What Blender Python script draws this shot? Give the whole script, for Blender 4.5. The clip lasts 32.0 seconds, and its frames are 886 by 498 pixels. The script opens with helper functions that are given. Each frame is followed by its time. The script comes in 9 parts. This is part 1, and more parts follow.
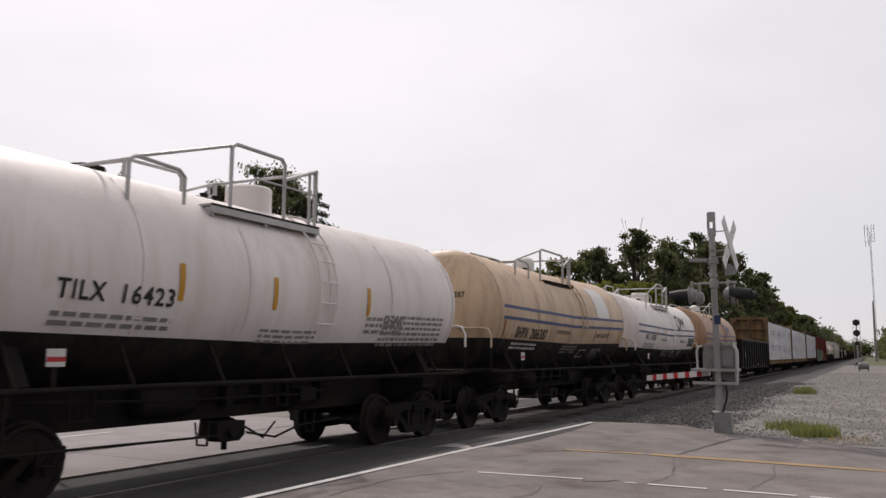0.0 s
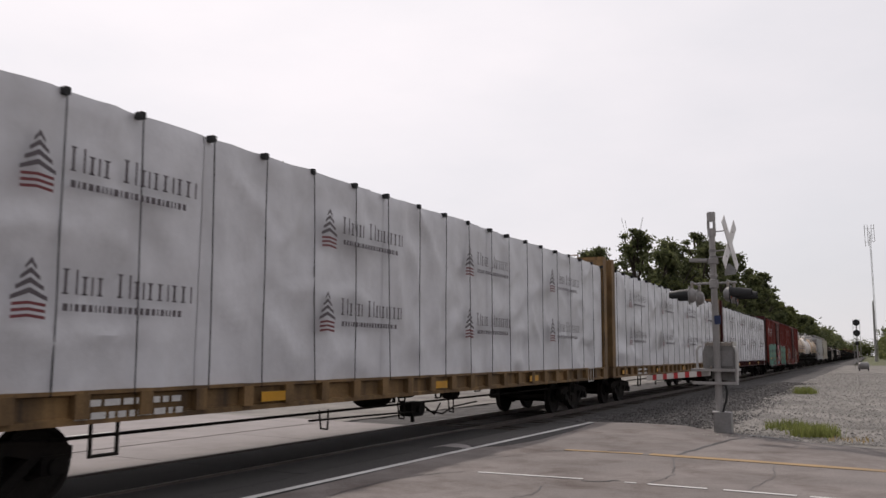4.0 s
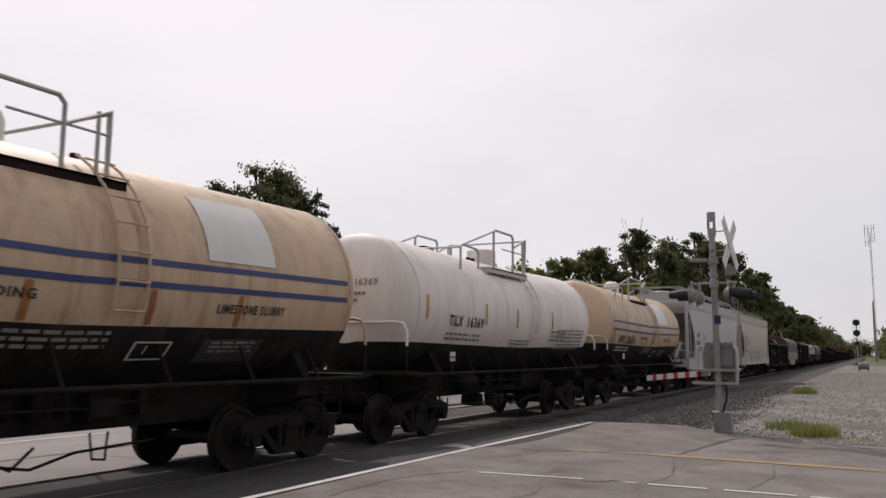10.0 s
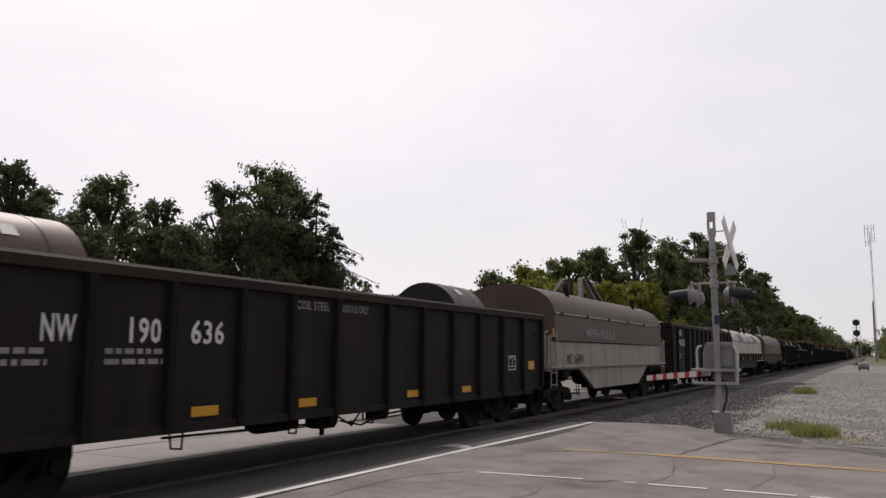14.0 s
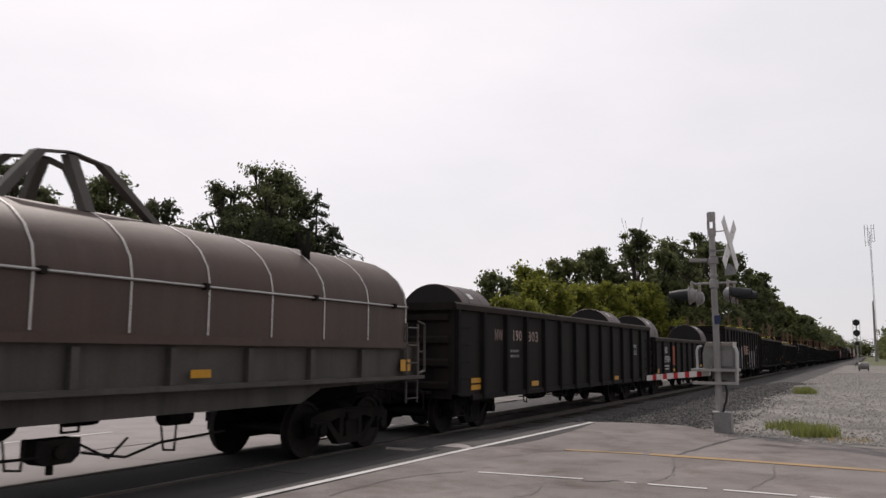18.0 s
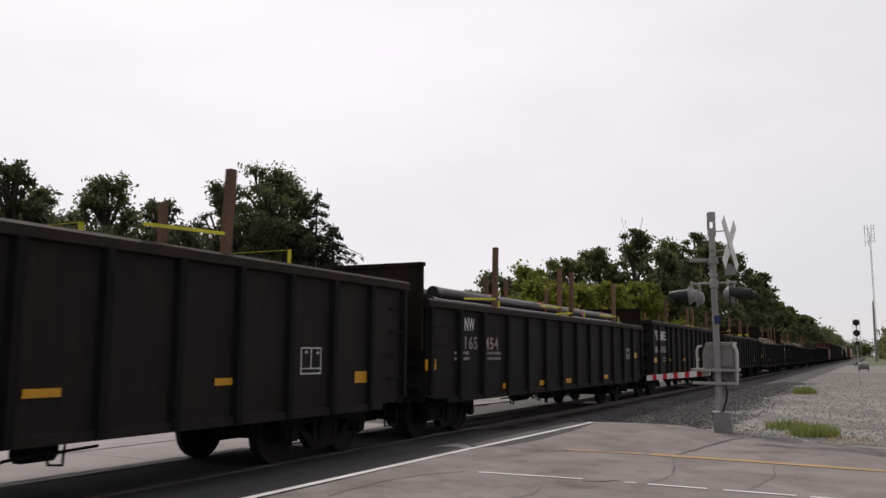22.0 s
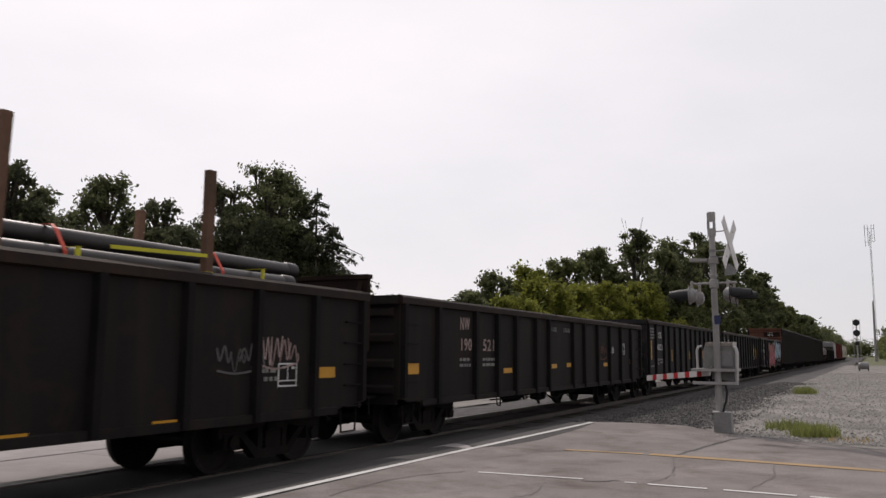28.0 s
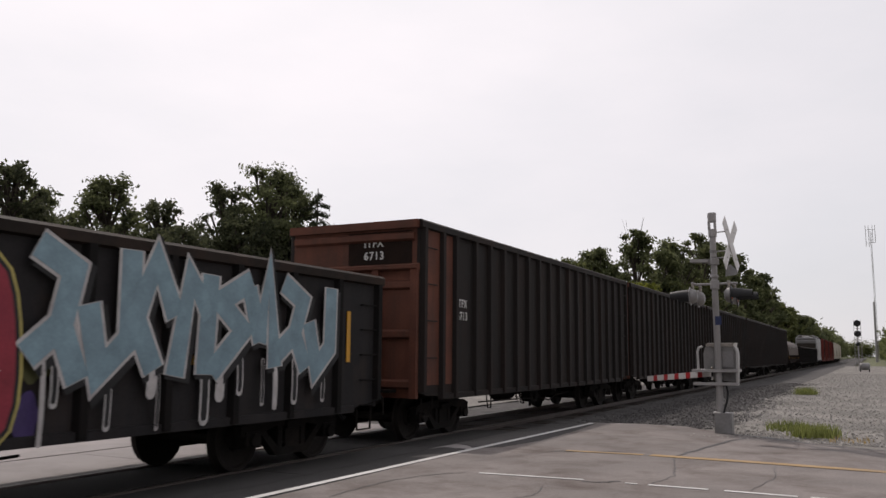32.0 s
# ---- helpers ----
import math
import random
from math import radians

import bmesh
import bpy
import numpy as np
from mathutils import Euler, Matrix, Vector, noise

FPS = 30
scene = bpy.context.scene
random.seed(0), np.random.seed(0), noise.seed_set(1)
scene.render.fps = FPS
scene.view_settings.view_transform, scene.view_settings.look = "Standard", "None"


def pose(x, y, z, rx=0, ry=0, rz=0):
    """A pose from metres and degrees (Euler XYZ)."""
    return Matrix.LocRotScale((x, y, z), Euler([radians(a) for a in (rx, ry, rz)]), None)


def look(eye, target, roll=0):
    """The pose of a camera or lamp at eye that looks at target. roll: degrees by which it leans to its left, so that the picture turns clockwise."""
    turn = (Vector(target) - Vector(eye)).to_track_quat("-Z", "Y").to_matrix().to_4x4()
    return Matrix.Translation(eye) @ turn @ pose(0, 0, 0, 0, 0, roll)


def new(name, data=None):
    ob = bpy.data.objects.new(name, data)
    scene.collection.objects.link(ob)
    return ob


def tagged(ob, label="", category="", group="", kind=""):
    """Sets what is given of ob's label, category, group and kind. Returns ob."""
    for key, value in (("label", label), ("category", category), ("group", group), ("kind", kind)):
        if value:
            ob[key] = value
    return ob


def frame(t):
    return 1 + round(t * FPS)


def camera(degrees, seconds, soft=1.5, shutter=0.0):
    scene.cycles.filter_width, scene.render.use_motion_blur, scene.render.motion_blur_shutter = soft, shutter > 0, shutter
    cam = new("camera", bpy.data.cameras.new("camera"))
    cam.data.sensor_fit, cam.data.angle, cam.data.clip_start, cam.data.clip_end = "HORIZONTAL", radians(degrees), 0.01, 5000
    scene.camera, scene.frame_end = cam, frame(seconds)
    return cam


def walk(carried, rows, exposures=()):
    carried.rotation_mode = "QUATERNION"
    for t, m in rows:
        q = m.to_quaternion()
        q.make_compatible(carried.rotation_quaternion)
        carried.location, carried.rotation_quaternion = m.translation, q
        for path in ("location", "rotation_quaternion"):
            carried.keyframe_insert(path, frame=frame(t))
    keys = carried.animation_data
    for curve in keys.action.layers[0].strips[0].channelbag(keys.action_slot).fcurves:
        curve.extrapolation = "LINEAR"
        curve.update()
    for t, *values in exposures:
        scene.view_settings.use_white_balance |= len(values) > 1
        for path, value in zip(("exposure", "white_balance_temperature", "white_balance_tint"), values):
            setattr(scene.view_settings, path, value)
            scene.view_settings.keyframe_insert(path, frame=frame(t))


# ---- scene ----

# ------------------------------------------------------------ camera
EYE = Vector((0.0, 0.0, 1.40))


def view(f, u, r):
    """A camera pose from its forward, up and right directions."""
    m = Matrix((r, u, -Vector(f))).transposed().to_4x4()
    m.translation = EYE
    return m


STILL = view((-0.45660819, 0.88091305, 0.12450369), (0.05019088, -0.11421493, 0.99218739), (0.888251, 0.45928984, 0.00793767))
NUDGED = STILL @ pose(0, 0, 0, 0.05, 0.05, 0)
cam = camera(56.8, 32.0, soft=1.5, shutter=0.06)
GLOW = [(0.0, -0.04), (7.0, -0.02), (8.0, 0.12), (9.2, 0.15), (10.0, -0.10), (11.0, -0.20), (12.0, 0.08), (13.0, 0.12), (14.0, -0.02), (17.0, -0.02), (32.0, -0.03)]
walk(cam, [(0.0, STILL), (31.8, STILL), (32.0, NUDGED)], [(t, g, 6600, 14) for t, g in GLOW])

# ------------------------------------------------------------ world and sun
SUN_ELEVATION, SUN_AZIMUTH = 48.0, -46.0   # degrees; azimuth from +y towards +x


def build_world():
    world = bpy.data.worlds.new("overcast_sky")
    scene.world = world
    world.use_nodes = True
    nt = world.node_tree
    nt.nodes.clear()
    n, l = nt.nodes.new, nt.links.new
    sky = n("ShaderNodeTexSky")
    sky.sky_type, sky.sun_disc = "NISHITA", False
    sky.sun_elevation, sky.sun_rotation = radians(SUN_ELEVATION), radians(SUN_AZIMUTH)
    dim = n("ShaderNodeVectorMath")
    dim.operation = "SCALE"
    dim.inputs["Scale"].default_value = 0.10
    l(sky.outputs["Color"], dim.inputs[0])
    coord = n("ShaderNodeTexCoord")
    squash = n("ShaderNodeMapping")
    squash.inputs["Scale"].default_value = (1.2, 1.2, 3.2)
    l(coord.outputs["Generated"], squash.inputs["Vector"])
    cloud = n("ShaderNodeTexNoise")
    cloud.inputs["Scale"].default_value, cloud.inputs["Detail"].default_value, cloud.inputs["Roughness"].default_value = 2.2, 6.0, 0.55
    l(squash.outputs["Vector"], cloud.inputs["Vector"])
    ramp = n("ShaderNodeValToRGB")
    ramp.color_ramp.elements[0].position, ramp.color_ramp.elements[0].color = 0.30, (0.84, 0.845, 0.865, 1)
    ramp.color_ramp.elements[1].position, ramp.color_ramp.elements[1].color = 0.66, (0.93, 0.915, 0.93, 1)
    l(cloud.outputs["Fac"], ramp.inputs["Fac"])
    mix = n("ShaderNodeMix")
    mix.data_type = "RGBA"
    mix.inputs["Factor"].default_value = 0.92
    l(dim.outputs["Vector"], mix.inputs["A"])
    l(ramp.outputs["Color"], mix.inputs["B"])
    # the overcast is brighter towards the veiled sun
    e, a = radians(SUN_ELEVATION), radians(SUN_AZIMUTH)
    way = Vector((math.sin(a) * math.cos(e), math.cos(a) * math.cos(e), math.sin(e)))
    dot = n("ShaderNodeVectorMath")
    dot.operation = "DOT_PRODUCT"
    dot.inputs[1].default_value = way
    l(coord.outputs["Generated"], dot.inputs[0])
    turn = n("ShaderNodeMapRange")
    turn.inputs["From Min"].default_value = -1.0
    l(dot.outputs["Value"], turn.inputs["Value"])
    fall = n("ShaderNodeValToRGB")
    first, last = fall.color_ramp.elements
    first.color, last.position, last.color = (0.50, 0.50, 0.51, 1), 0.97, (1.16, 1.14, 1.13, 1)
    for at, v in ((0.5, (0.60, 0.60, 0.61, 1)), (0.79, (0.90, 0.91, 0.92, 1)), (0.86, (0.99, 0.985, 0.99, 1))):
        fall.color_ramp.elements.new(at).color = v
    l(turn.outputs["Result"], fall.inputs["Fac"])
    lit = n("ShaderNodeMix")
    lit.data_type, lit.blend_type = "RGBA", "MULTIPLY"
    lit.inputs["Factor"].default_value = 1.0
    l(mix.outputs["Result"], lit.inputs["A"])
    l(fall.outputs["Color"], lit.inputs["B"])
    back = n("ShaderNodeBackground")
    l(lit.outputs["Result"], back.inputs["Color"])
    out = n("ShaderNodeOutputWorld")
    l(back.outputs["Background"], out.inputs["Surface"])
    sun = bpy.data.lights.new("sun", "SUN")
    sun.energy, sun.angle, sun.color = 2.2, radians(1.2), (1.0, 0.93, 0.86)
    ob = new("sun", sun)
    ob.matrix_world = look(way * 60, (0, 0, 0))


build_world()

# ------------------------------------------------------------ materials


def mat(name, base, rough=0.6, metal=0.0, var=0.25, scale=1.5, fine=30.0, bump=0.08, dirt=None, amount=0.3, streak=False, spread=0.0, spec=0.35, scab=None, scabs=0.6, scab_from=0.55):
    """A worn surface: two scales of noise over the base colour, dirt in patches or run-down streaks, fine relief."""
    m = bpy.data.materials.new(name)
    m.use_nodes = True
    nt = m.node_tree
    nt.nodes.clear()
    n, l = nt.nodes.new, nt.links.new
    coord, info, shift = n("ShaderNodeTexCoord"), n("ShaderNodeObjectInfo"), n("ShaderNodeVectorMath")
    shift.operation = "MULTIPLY_ADD"
    shift.inputs[1].default_value = (1, 1, 1)
    far = n("ShaderNodeVectorMath")
    far.operation = "SCALE"
    far.inputs[0].default_value = (37.0, 91.0, 13.0)
    l(info.outputs["Random"], far.inputs["Scale"])
    l(coord.outputs["Object"], shift.inputs[0])
    l(far.outputs["Vector"], shift.inputs[2])
    big, small = n("ShaderNodeTexNoise"), n("ShaderNodeTexNoise")
    big.inputs["Scale"].default_value, big.inputs["Detail"].default_value = scale, 5.0
    small.inputs["Scale"].default_value, small.inputs["Detail"].default_value = fine, 4.0
    for t in (big, small):
        l(shift.outputs["Vector"], t.inputs["Vector"])
    both = n("ShaderNodeMath")
    both.operation = "MULTIPLY_ADD"
    both.inputs[1].default_value = 0.45
    l(small.outputs["Fac"], both.inputs[0])
    l(big.outputs["Fac"], both.inputs[2])
    ramp = n("ShaderNodeValToRGB")
    lo, hi = ramp.color_ramp.elements
    lo.position, lo.color = 0.45, tuple(c * (1 - var) for c in base) + (1,)
    hi.position, hi.color = 0.95, tuple(min(1, c * (1 + var)) for c in base) + (1,)
    l(both.outputs["Value"], ramp.inputs["Fac"])
    colour = ramp.outputs["Color"]
    if spread:
        hue = n("ShaderNodeHueSaturation")
        rng = n("ShaderNodeMapRange")
        rng.inputs["To Min"].default_value, rng.inputs["To Max"].default_value = 1 - spread, 1 + spread
        l(info.outputs["Random"], rng.inputs["Value"])
        l(rng.outputs["Result"], hue.inputs["Value"])
        l(colour, hue.inputs["Color"])
        colour = hue.outputs["Color"]
    if dirt:
        stretch = n("ShaderNodeMapping")
        stretch.inputs["Scale"].default_value = (1.5, 1.5, 0.13) if streak else (0.8, 0.8, 0.8)
        l(shift.outputs["Vector"], stretch.inputs["Vector"])
        blot = n("ShaderNodeTexNoise")
        blot.inputs["Scale"].default_value, blot.inputs["Detail"].default_value, blot.inputs["Roughness"].default_value, blot.inputs["Distortion"].default_value = 1.8, 8.0, 0.65, 0.35
        l(stretch.outputs["Vector"], blot.inputs["Vector"])
        cut = n("ShaderNodeMapRange")
        cut.inputs["From Min"].default_value, cut.inputs["From Max"].default_value = 0.46, 0.74
        cut.inputs["To Max"].default_value = amount
        l(blot.outputs["Fac"], cut.inputs["Value"])
        mix = n("ShaderNodeMix")
        mix.data_type = "RGBA"
        l(cut.outputs["Result"], mix.inputs["Factor"])
        l(colour, mix.inputs["A"])
        mix.inputs["B"].default_value = (*dirt, 1)
        colour = mix.outputs["Result"]
    if scab:
        # ragged patches of rust or grime with an edge of their own
        spot = n("ShaderNodeTexNoise")
        spot.inputs["Scale"].default_value, spot.inputs["Detail"].default_value, spot.inputs["Roughness"].default_value, spot.inputs["Distortion"].default_value = 1.1, 9.0, 0.68, 0.5
        l(shift.outputs["Vector"], spot.inputs["Vector"])
        edge = n("ShaderNodeMapRange")
        edge.inputs["From Min"].default_value, edge.inputs["From Max"].default_value, edge.inputs["To Max"].default_value = scab_from, scab_from + 0.12, scabs
        l(spot.outputs["Fac"], edge.inputs["Value"])
        lay = n("ShaderNodeMix")
        lay.data_type = "RGBA"
        l(edge.outputs["Result"], lay.inputs["Factor"])
        l(colour, lay.inputs["A"])
        lay.inputs["B"].default_value = (*scab, 1)
        colour = lay.outputs["Result"]
    bsdf, out = n("ShaderNodeBsdfPrincipled"), n("ShaderNodeOutputMaterial")
    l(colour, bsdf.inputs["Base Color"])
    bsdf.inputs["Metallic"].default_value = metal
    bsdf.inputs["Specular IOR Level"].default_value = spec
    gloss = n("ShaderNodeMapRange")
    gloss.inputs["To Min"].default_value, gloss.inputs["To Max"].default_value = max(0.05, rough - 0.12), min(1, rough + 0.12)
    l(big.outputs["Fac"], gloss.inputs["Value"])
    l(gloss.outputs["Result"], bsdf.inputs["Roughness"])
    if bump:
        rel = n("ShaderNodeBump")
        rel.inputs["Strength"].default_value, rel.inputs["Distance"].default_value = bump, 0.03
        l(small.outputs["Fac"], rel.inputs["Height"])
        l(rel.outputs["Normal"], bsdf.inputs["Normal"])
    l(bsdf.outputs["BSDF"], out.inputs["Surface"])
    return m


RUST = (0.10, 0.045, 0.022)
SOOT = (0.02, 0.018, 0.016)
TANK_WHITE = mat("white tank paint", (0.74, 0.685, 0.655), 0.5, var=0.09, scale=0.8, dirt=(0.42, 0.33, 0.27), amount=0.38, streak=True, bump=0.03)
TANK_TAN = mat("stained cream tank paint", (0.56, 0.415, 0.285), 0.5, var=0.14, scale=0.7, dirt=(0.27, 0.16, 0.09), amount=0.75, streak=True, bump=0.03)
TANK_OCHRE = mat("ochre stained tank paint", (0.37, 0.225, 0.135), 0.5, var=0.15, scale=0.7, dirt=(0.22, 0.12, 0.06), amount=0.75, streak=True, bump=0.03)
RUST_STRIP = mat("rusty orange strip", (0.30, 0.13, 0.04), 0.7, var=0.3, dirt=(0.16, 0.07, 0.03), amount=0.6, bump=0.02)
TANK_BLACK = mat("dusty black tank underside", (0.017, 0.0155, 0.015), 0.7, var=0.4, dirt=(0.060, 0.048, 0.040), amount=0.8, streak=True, bump=0.03, spec=0.12)
BLUE = mat("navy blue stripe paint", (0.045, 0.06, 0.16), 0.5, bump=0.02)
PALE_PATCH = mat("fresh white patch paint", (0.66, 0.65, 0.62), 0.5, var=0.06, bump=0.02)
GON_BLACK = mat("black gondola paint", (0.0150, 0.0130, 0.0125), 0.72, var=0.35, scale=1.0, dirt=(0.030, 0.0225, 0.019), amount=0.7, streak=True, bump=0.08, spread=0.25, spec=0.12, scab=(0.034, 0.020, 0.0155), scabs=0.55)
GON_SLATE = mat("dark slate gondola paint", (0.025, 0.0235, 0.0245), 0.7, var=0.3, scale=1.0, dirt=(0.040, 0.034, 0.031), amount=0.6, streak=True, bump=0.08, spec=0.12, scab=(0.050, 0.036, 0.030), scabs=0.4)
# ribs and grab irons, darker than the wall panels
GON_RIB = mat("darker black of the ribs", (0.0085, 0.0076, 0.0074), 0.75, var=0.35, scale=1.2, dirt=(0.018, 0.013, 0.011), amount=0.6, bump=0.06, spec=0.12)
GON_RIM = mat("worn rusty rim", (0.022, 0.0165, 0.014), 0.75, var=0.4, scale=1.5, dirt=(0.048, 0.028, 0.019), amount=0.7, bump=0.1, spec=0.15)
GON_DARK_RUST = mat("dark rusted steel", (0.019, 0.0115, 0.009), 0.85, var=0.4, dirt=(0.01, 0.009, 0.008), amount=0.7, bump=0.1, spec=0.1)
TALL_DARK = mat("dark rusty side sheet", (0.0105, 0.0075, 0.0064), 0.8, var=0.4, dirt=(0.030, 0.015, 0.010), amount=0.7, streak=True, bump=0.1)
SILL_RUST = mat("rusty dark sill", (0.012, 0.0085, 0.0075), 0.8, var=0.4, dirt=(0.030, 0.016, 0.011), amount=0.8, bump=0.1, scab=(0.058, 0.028, 0.018), scabs=0.5, scab_from=0.58)
RUST_RED = mat("rusted orange-brown steel", (0.115, 0.040, 0.024), 0.75, var=0.35, dirt=(0.06, 0.03, 0.02), amount=0.8, streak=True, bump=0.08)
BOX_RED = mat("boxcar oxide-red paint", (0.172, 0.036, 0.029), 0.6, var=0.26, scale=0.7, dirt=(0.066, 0.022, 0.018), amount=0.85, streak=True, bump=0.04, spec=0.15, scab=(0.070, 0.026, 0.021), scabs=0.5)
BOX_DOOR = mat("boxcar door red paint", (0.112, 0.028, 0.022), 0.6, var=0.26, scale=0.7, dirt=(0.026, 0.012, 0.010), amount=0.95, streak=True, bump=0.05, spec=0.15, scab=(0.024, 0.011, 0.009), scabs=0.75, scab_from=0.52)
BOX_GRIME = mat("grimy dark red steel", (0.040, 0.014, 0.012), 0.75, var=0.4, scale=1.2, dirt=(0.016, 0.010, 0.009), amount=0.8, bump=0.06, spec=0.12)
# box car ends, a darker red than the sides
BOX_END = mat("grimy darker red end steel", (0.026, 0.011, 0.010), 0.8, var=0.4, scale=1.0, dirt=(0.011, 0.008, 0.0075), amount=0.8, streak=True, bump=0.06, spec=0.1)
HOP_GREY = mat("light grey hopper paint", (0.42, 0.41, 0.42), 0.5, var=0.08, scale=0.6, dirt=(0.29, 0.27, 0.25), amount=0.28, streak=True, bump=0.02)
HOP_TAN = mat("pale tan hopper paint", (0.44, 0.40, 0.34), 0.5, var=0.08, scale=0.6, dirt=(0.28, 0.235, 0.19), amount=0.30, streak=True, scab=(0.50, 0.46, 0.40), scabs=0.35, bump=0.02)
# slope sheets: dirt, and the shade under the hopper's end in one colour
HOP_END = mat("dirty slope sheet with painted shade", (0.13, 0.115, 0.10), 0.8, var=0.2, dirt=(0.07, 0.06, 0.052), amount=0.8, streak=True, bump=0.03, spec=0.2)
COIL_BROWN = mat("weathered brown coil hood", (0.070, 0.046, 0.037), 0.6, var=0.25, scale=0.6, dirt=(0.10, 0.074, 0.062), amount=0.6, streak=True, bump=0.04)
HOOD_END = mat("stained grey hood end", (0.075, 0.068, 0.064), 0.7, var=0.3, dirt=(0.035, 0.030, 0.027), amount=0.8, bump=0.04, scab=(0.14, 0.125, 0.11), scabs=0.5)
COIL_GREY = mat("dirty light grey coil hood", (0.365, 0.35, 0.325), 0.55, var=0.18, scale=0.7, dirt=(0.19, 0.155, 0.12), amount=0.5, streak=True, bump=0.03)
CB_YELLOW = mat("weathered yellow-ochre paint", (0.185, 0.112, 0.048), 0.7, var=0.45, dirt=(0.035, 0.024, 0.018), amount=1.0, streak=True, bump=0.05)
CB_MAROON = mat("maroon paint", (0.060, 0.016, 0.016), 0.7, var=0.35, dirt=(0.022, 0.011, 0.010), amount=0.8, streak=True, bump=0.05, spec=0.15, scab=(0.030, 0.013, 0.011), scabs=0.8, scab_from=0.48)
TARP = mat("white woven lumber wrap", (0.62, 0.62, 0.65), 0.42, var=0.09, scale=1.2, fine=5.0, bump=0.35, dirt=(0.45, 0.44, 0.45), amount=0.4)
# dust, plus a raised base that stands in for haze over the blacks
FRAME_BLACK = mat("dusty haze-lifted black running gear", (0.015, 0.0135, 0.0125), 0.85, var=0.5, dirt=(0.034, 0.026, 0.021), amount=0.7, bump=0.1, spec=0.08)
WHEEL_STEEL = mat("dark wheel steel", (0.020, 0.017, 0.015), 0.7, var=0.4, bump=0.05, spec=0.15)
RAIL_STEEL = mat("dull worn rail steel", (0.13, 0.11, 0.10), 0.45, 0.7, var=0.3, dirt=(0.05, 0.035, 0.028), amount=0.6, bump=0.02)
BRIGHT_STEEL = mat("worn bright steel", (0.32, 0.29, 0.26), 0.35, 0.9, var=0.2, bump=0.02)
COIL_SILL = mat("worn grey-tan sill paint", (0.27, 0.245, 0.22), 0.65, var=0.2, dirt=(0.12, 0.10, 0.085), amount=0.7, bump=0.05, streak=True)
# coil end faces: same steel, darkened in colour for the shade they stand in
COIL_EDGE = mat("coil edge with painted shade", (0.010, 0.008, 0.0075), 0.7, var=0.3, fine=60, bump=0.1)
COIL_BASE = mat("dirty dark grey sill paint", (0.075, 0.067, 0.060), 0.7, var=0.25, dirt=(0.04, 0.035, 0.03), amount=0.8, bump=0.06, streak=True)
COIL_STEEL = mat("rolled steel coil", (0.07, 0.045, 0.042), 0.5, 0.3, var=0.3, dirt=(0.10, 0.07, 0.062), amount=0.5, bump=0.02)
PIPE_STEEL = mat("dark steel pipe", (0.040, 0.037, 0.037), 0.38, 0.5, var=0.3, bump=0.03)
STAKE_WOOD = mat("rough sawn stake wood", (0.135, 0.076, 0.048), 0.85, var=0.35, fine=18, bump=0.2, spread=0.25)
ORANGE_TAPE = mat("yellow reflector", (0.55, 0.27, 0.015), 0.4, var=0.15, bump=0.0)
STRAP_YELLOW = mat("yellow lashing strap", (0.55, 0.52, 0.03), 0.6, bump=0.02)
STRAP_RED = mat("orange-red lashing strap", (0.55, 0.07, 0.04), 0.6, bump=0.02)
WHITE_LETTER = mat("white lettering paint", (0.62, 0.61, 0.59), 0.6, var=0.2, dirt=(0.2, 0.18, 0.17), amount=0.5, bump=0.0)
STRIP_DULL = mat("dull brown-orange reflector strip", (0.33, 0.15, 0.025), 0.6, var=0.25, dirt=(0.2, 0.12, 0.06), amount=0.5, bump=0.0)
FADED_LETTER = mat("faded lettering paint", (0.34, 0.26, 0.24), 0.7, var=0.4, dirt=(0.12, 0.05, 0.045), amount=0.9, bump=0.0)
BLACK_LETTER = mat("black lettering paint", (0.02, 0.018, 0.018), 0.6, var=0.3, bump=0.0)
GREY_LETTER = mat("grey stencil paint", (0.22, 0.21, 0.2), 0.7, var=0.4, bump=0.0)
PALE_ORANGE = mat("faded pale orange paint", (0.34, 0.20, 0.14), 0.7, var=0.3, dirt=(0.08, 0.05, 0.04), amount=0.8, bump=0.0)
CHALK = mat("chalk scrawl", (0.105, 0.10, 0.097), 0.9, var=0.4, bump=0.0)
ORANGE_PAINT = mat("dull orange panel paint", (0.36, 0.08, 0.035), 0.6, var=0.2, dirt=RUST, amount=0.6, bump=0.02)
BLUE_PANEL = mat("dark blue panel paint", (0.025, 0.035, 0.09), 0.6, var=0.3, bump=0.02)
LOGO_MAROON = mat("printed maroon ink", (0.16, 0.04, 0.045), 0.6, var=0.2, bump=0.0)
LOGO_GREY = mat("printed grey ink", (0.10, 0.085, 0.095), 0.6, var=0.2, bump=0.0)
GALV = mat("galvanised railing steel", (0.42, 0.41, 0.4), 0.5, 0.4, var=0.2, bump=0.02)
MAST_GREY = mat("grey aluminium mast paint", (0.31, 0.30, 0.295), 0.6, 0.1, var=0.15, dirt=(0.14, 0.13, 0.125), amount=0.5, streak=True, bump=0.02)
BOX_SILVER = mat("silver cast housing", (0.24, 0.235, 0.235), 0.5, 0.3, var=0.25, dirt=(0.1, 0.095, 0.09), amount=0.6, bump=0.02)
GATE_GREY = mat("dark cast machine housing", (0.20, 0.195, 0.19), 0.6, 0.1, var=0.25, dirt=(0.04, 0.036, 0.034), amount=0.7, bump=0.08)
MAST_DARK = mat("dull grey panel paint", (0.045, 0.043, 0.043), 0.7, var=0.2, bump=0.02)
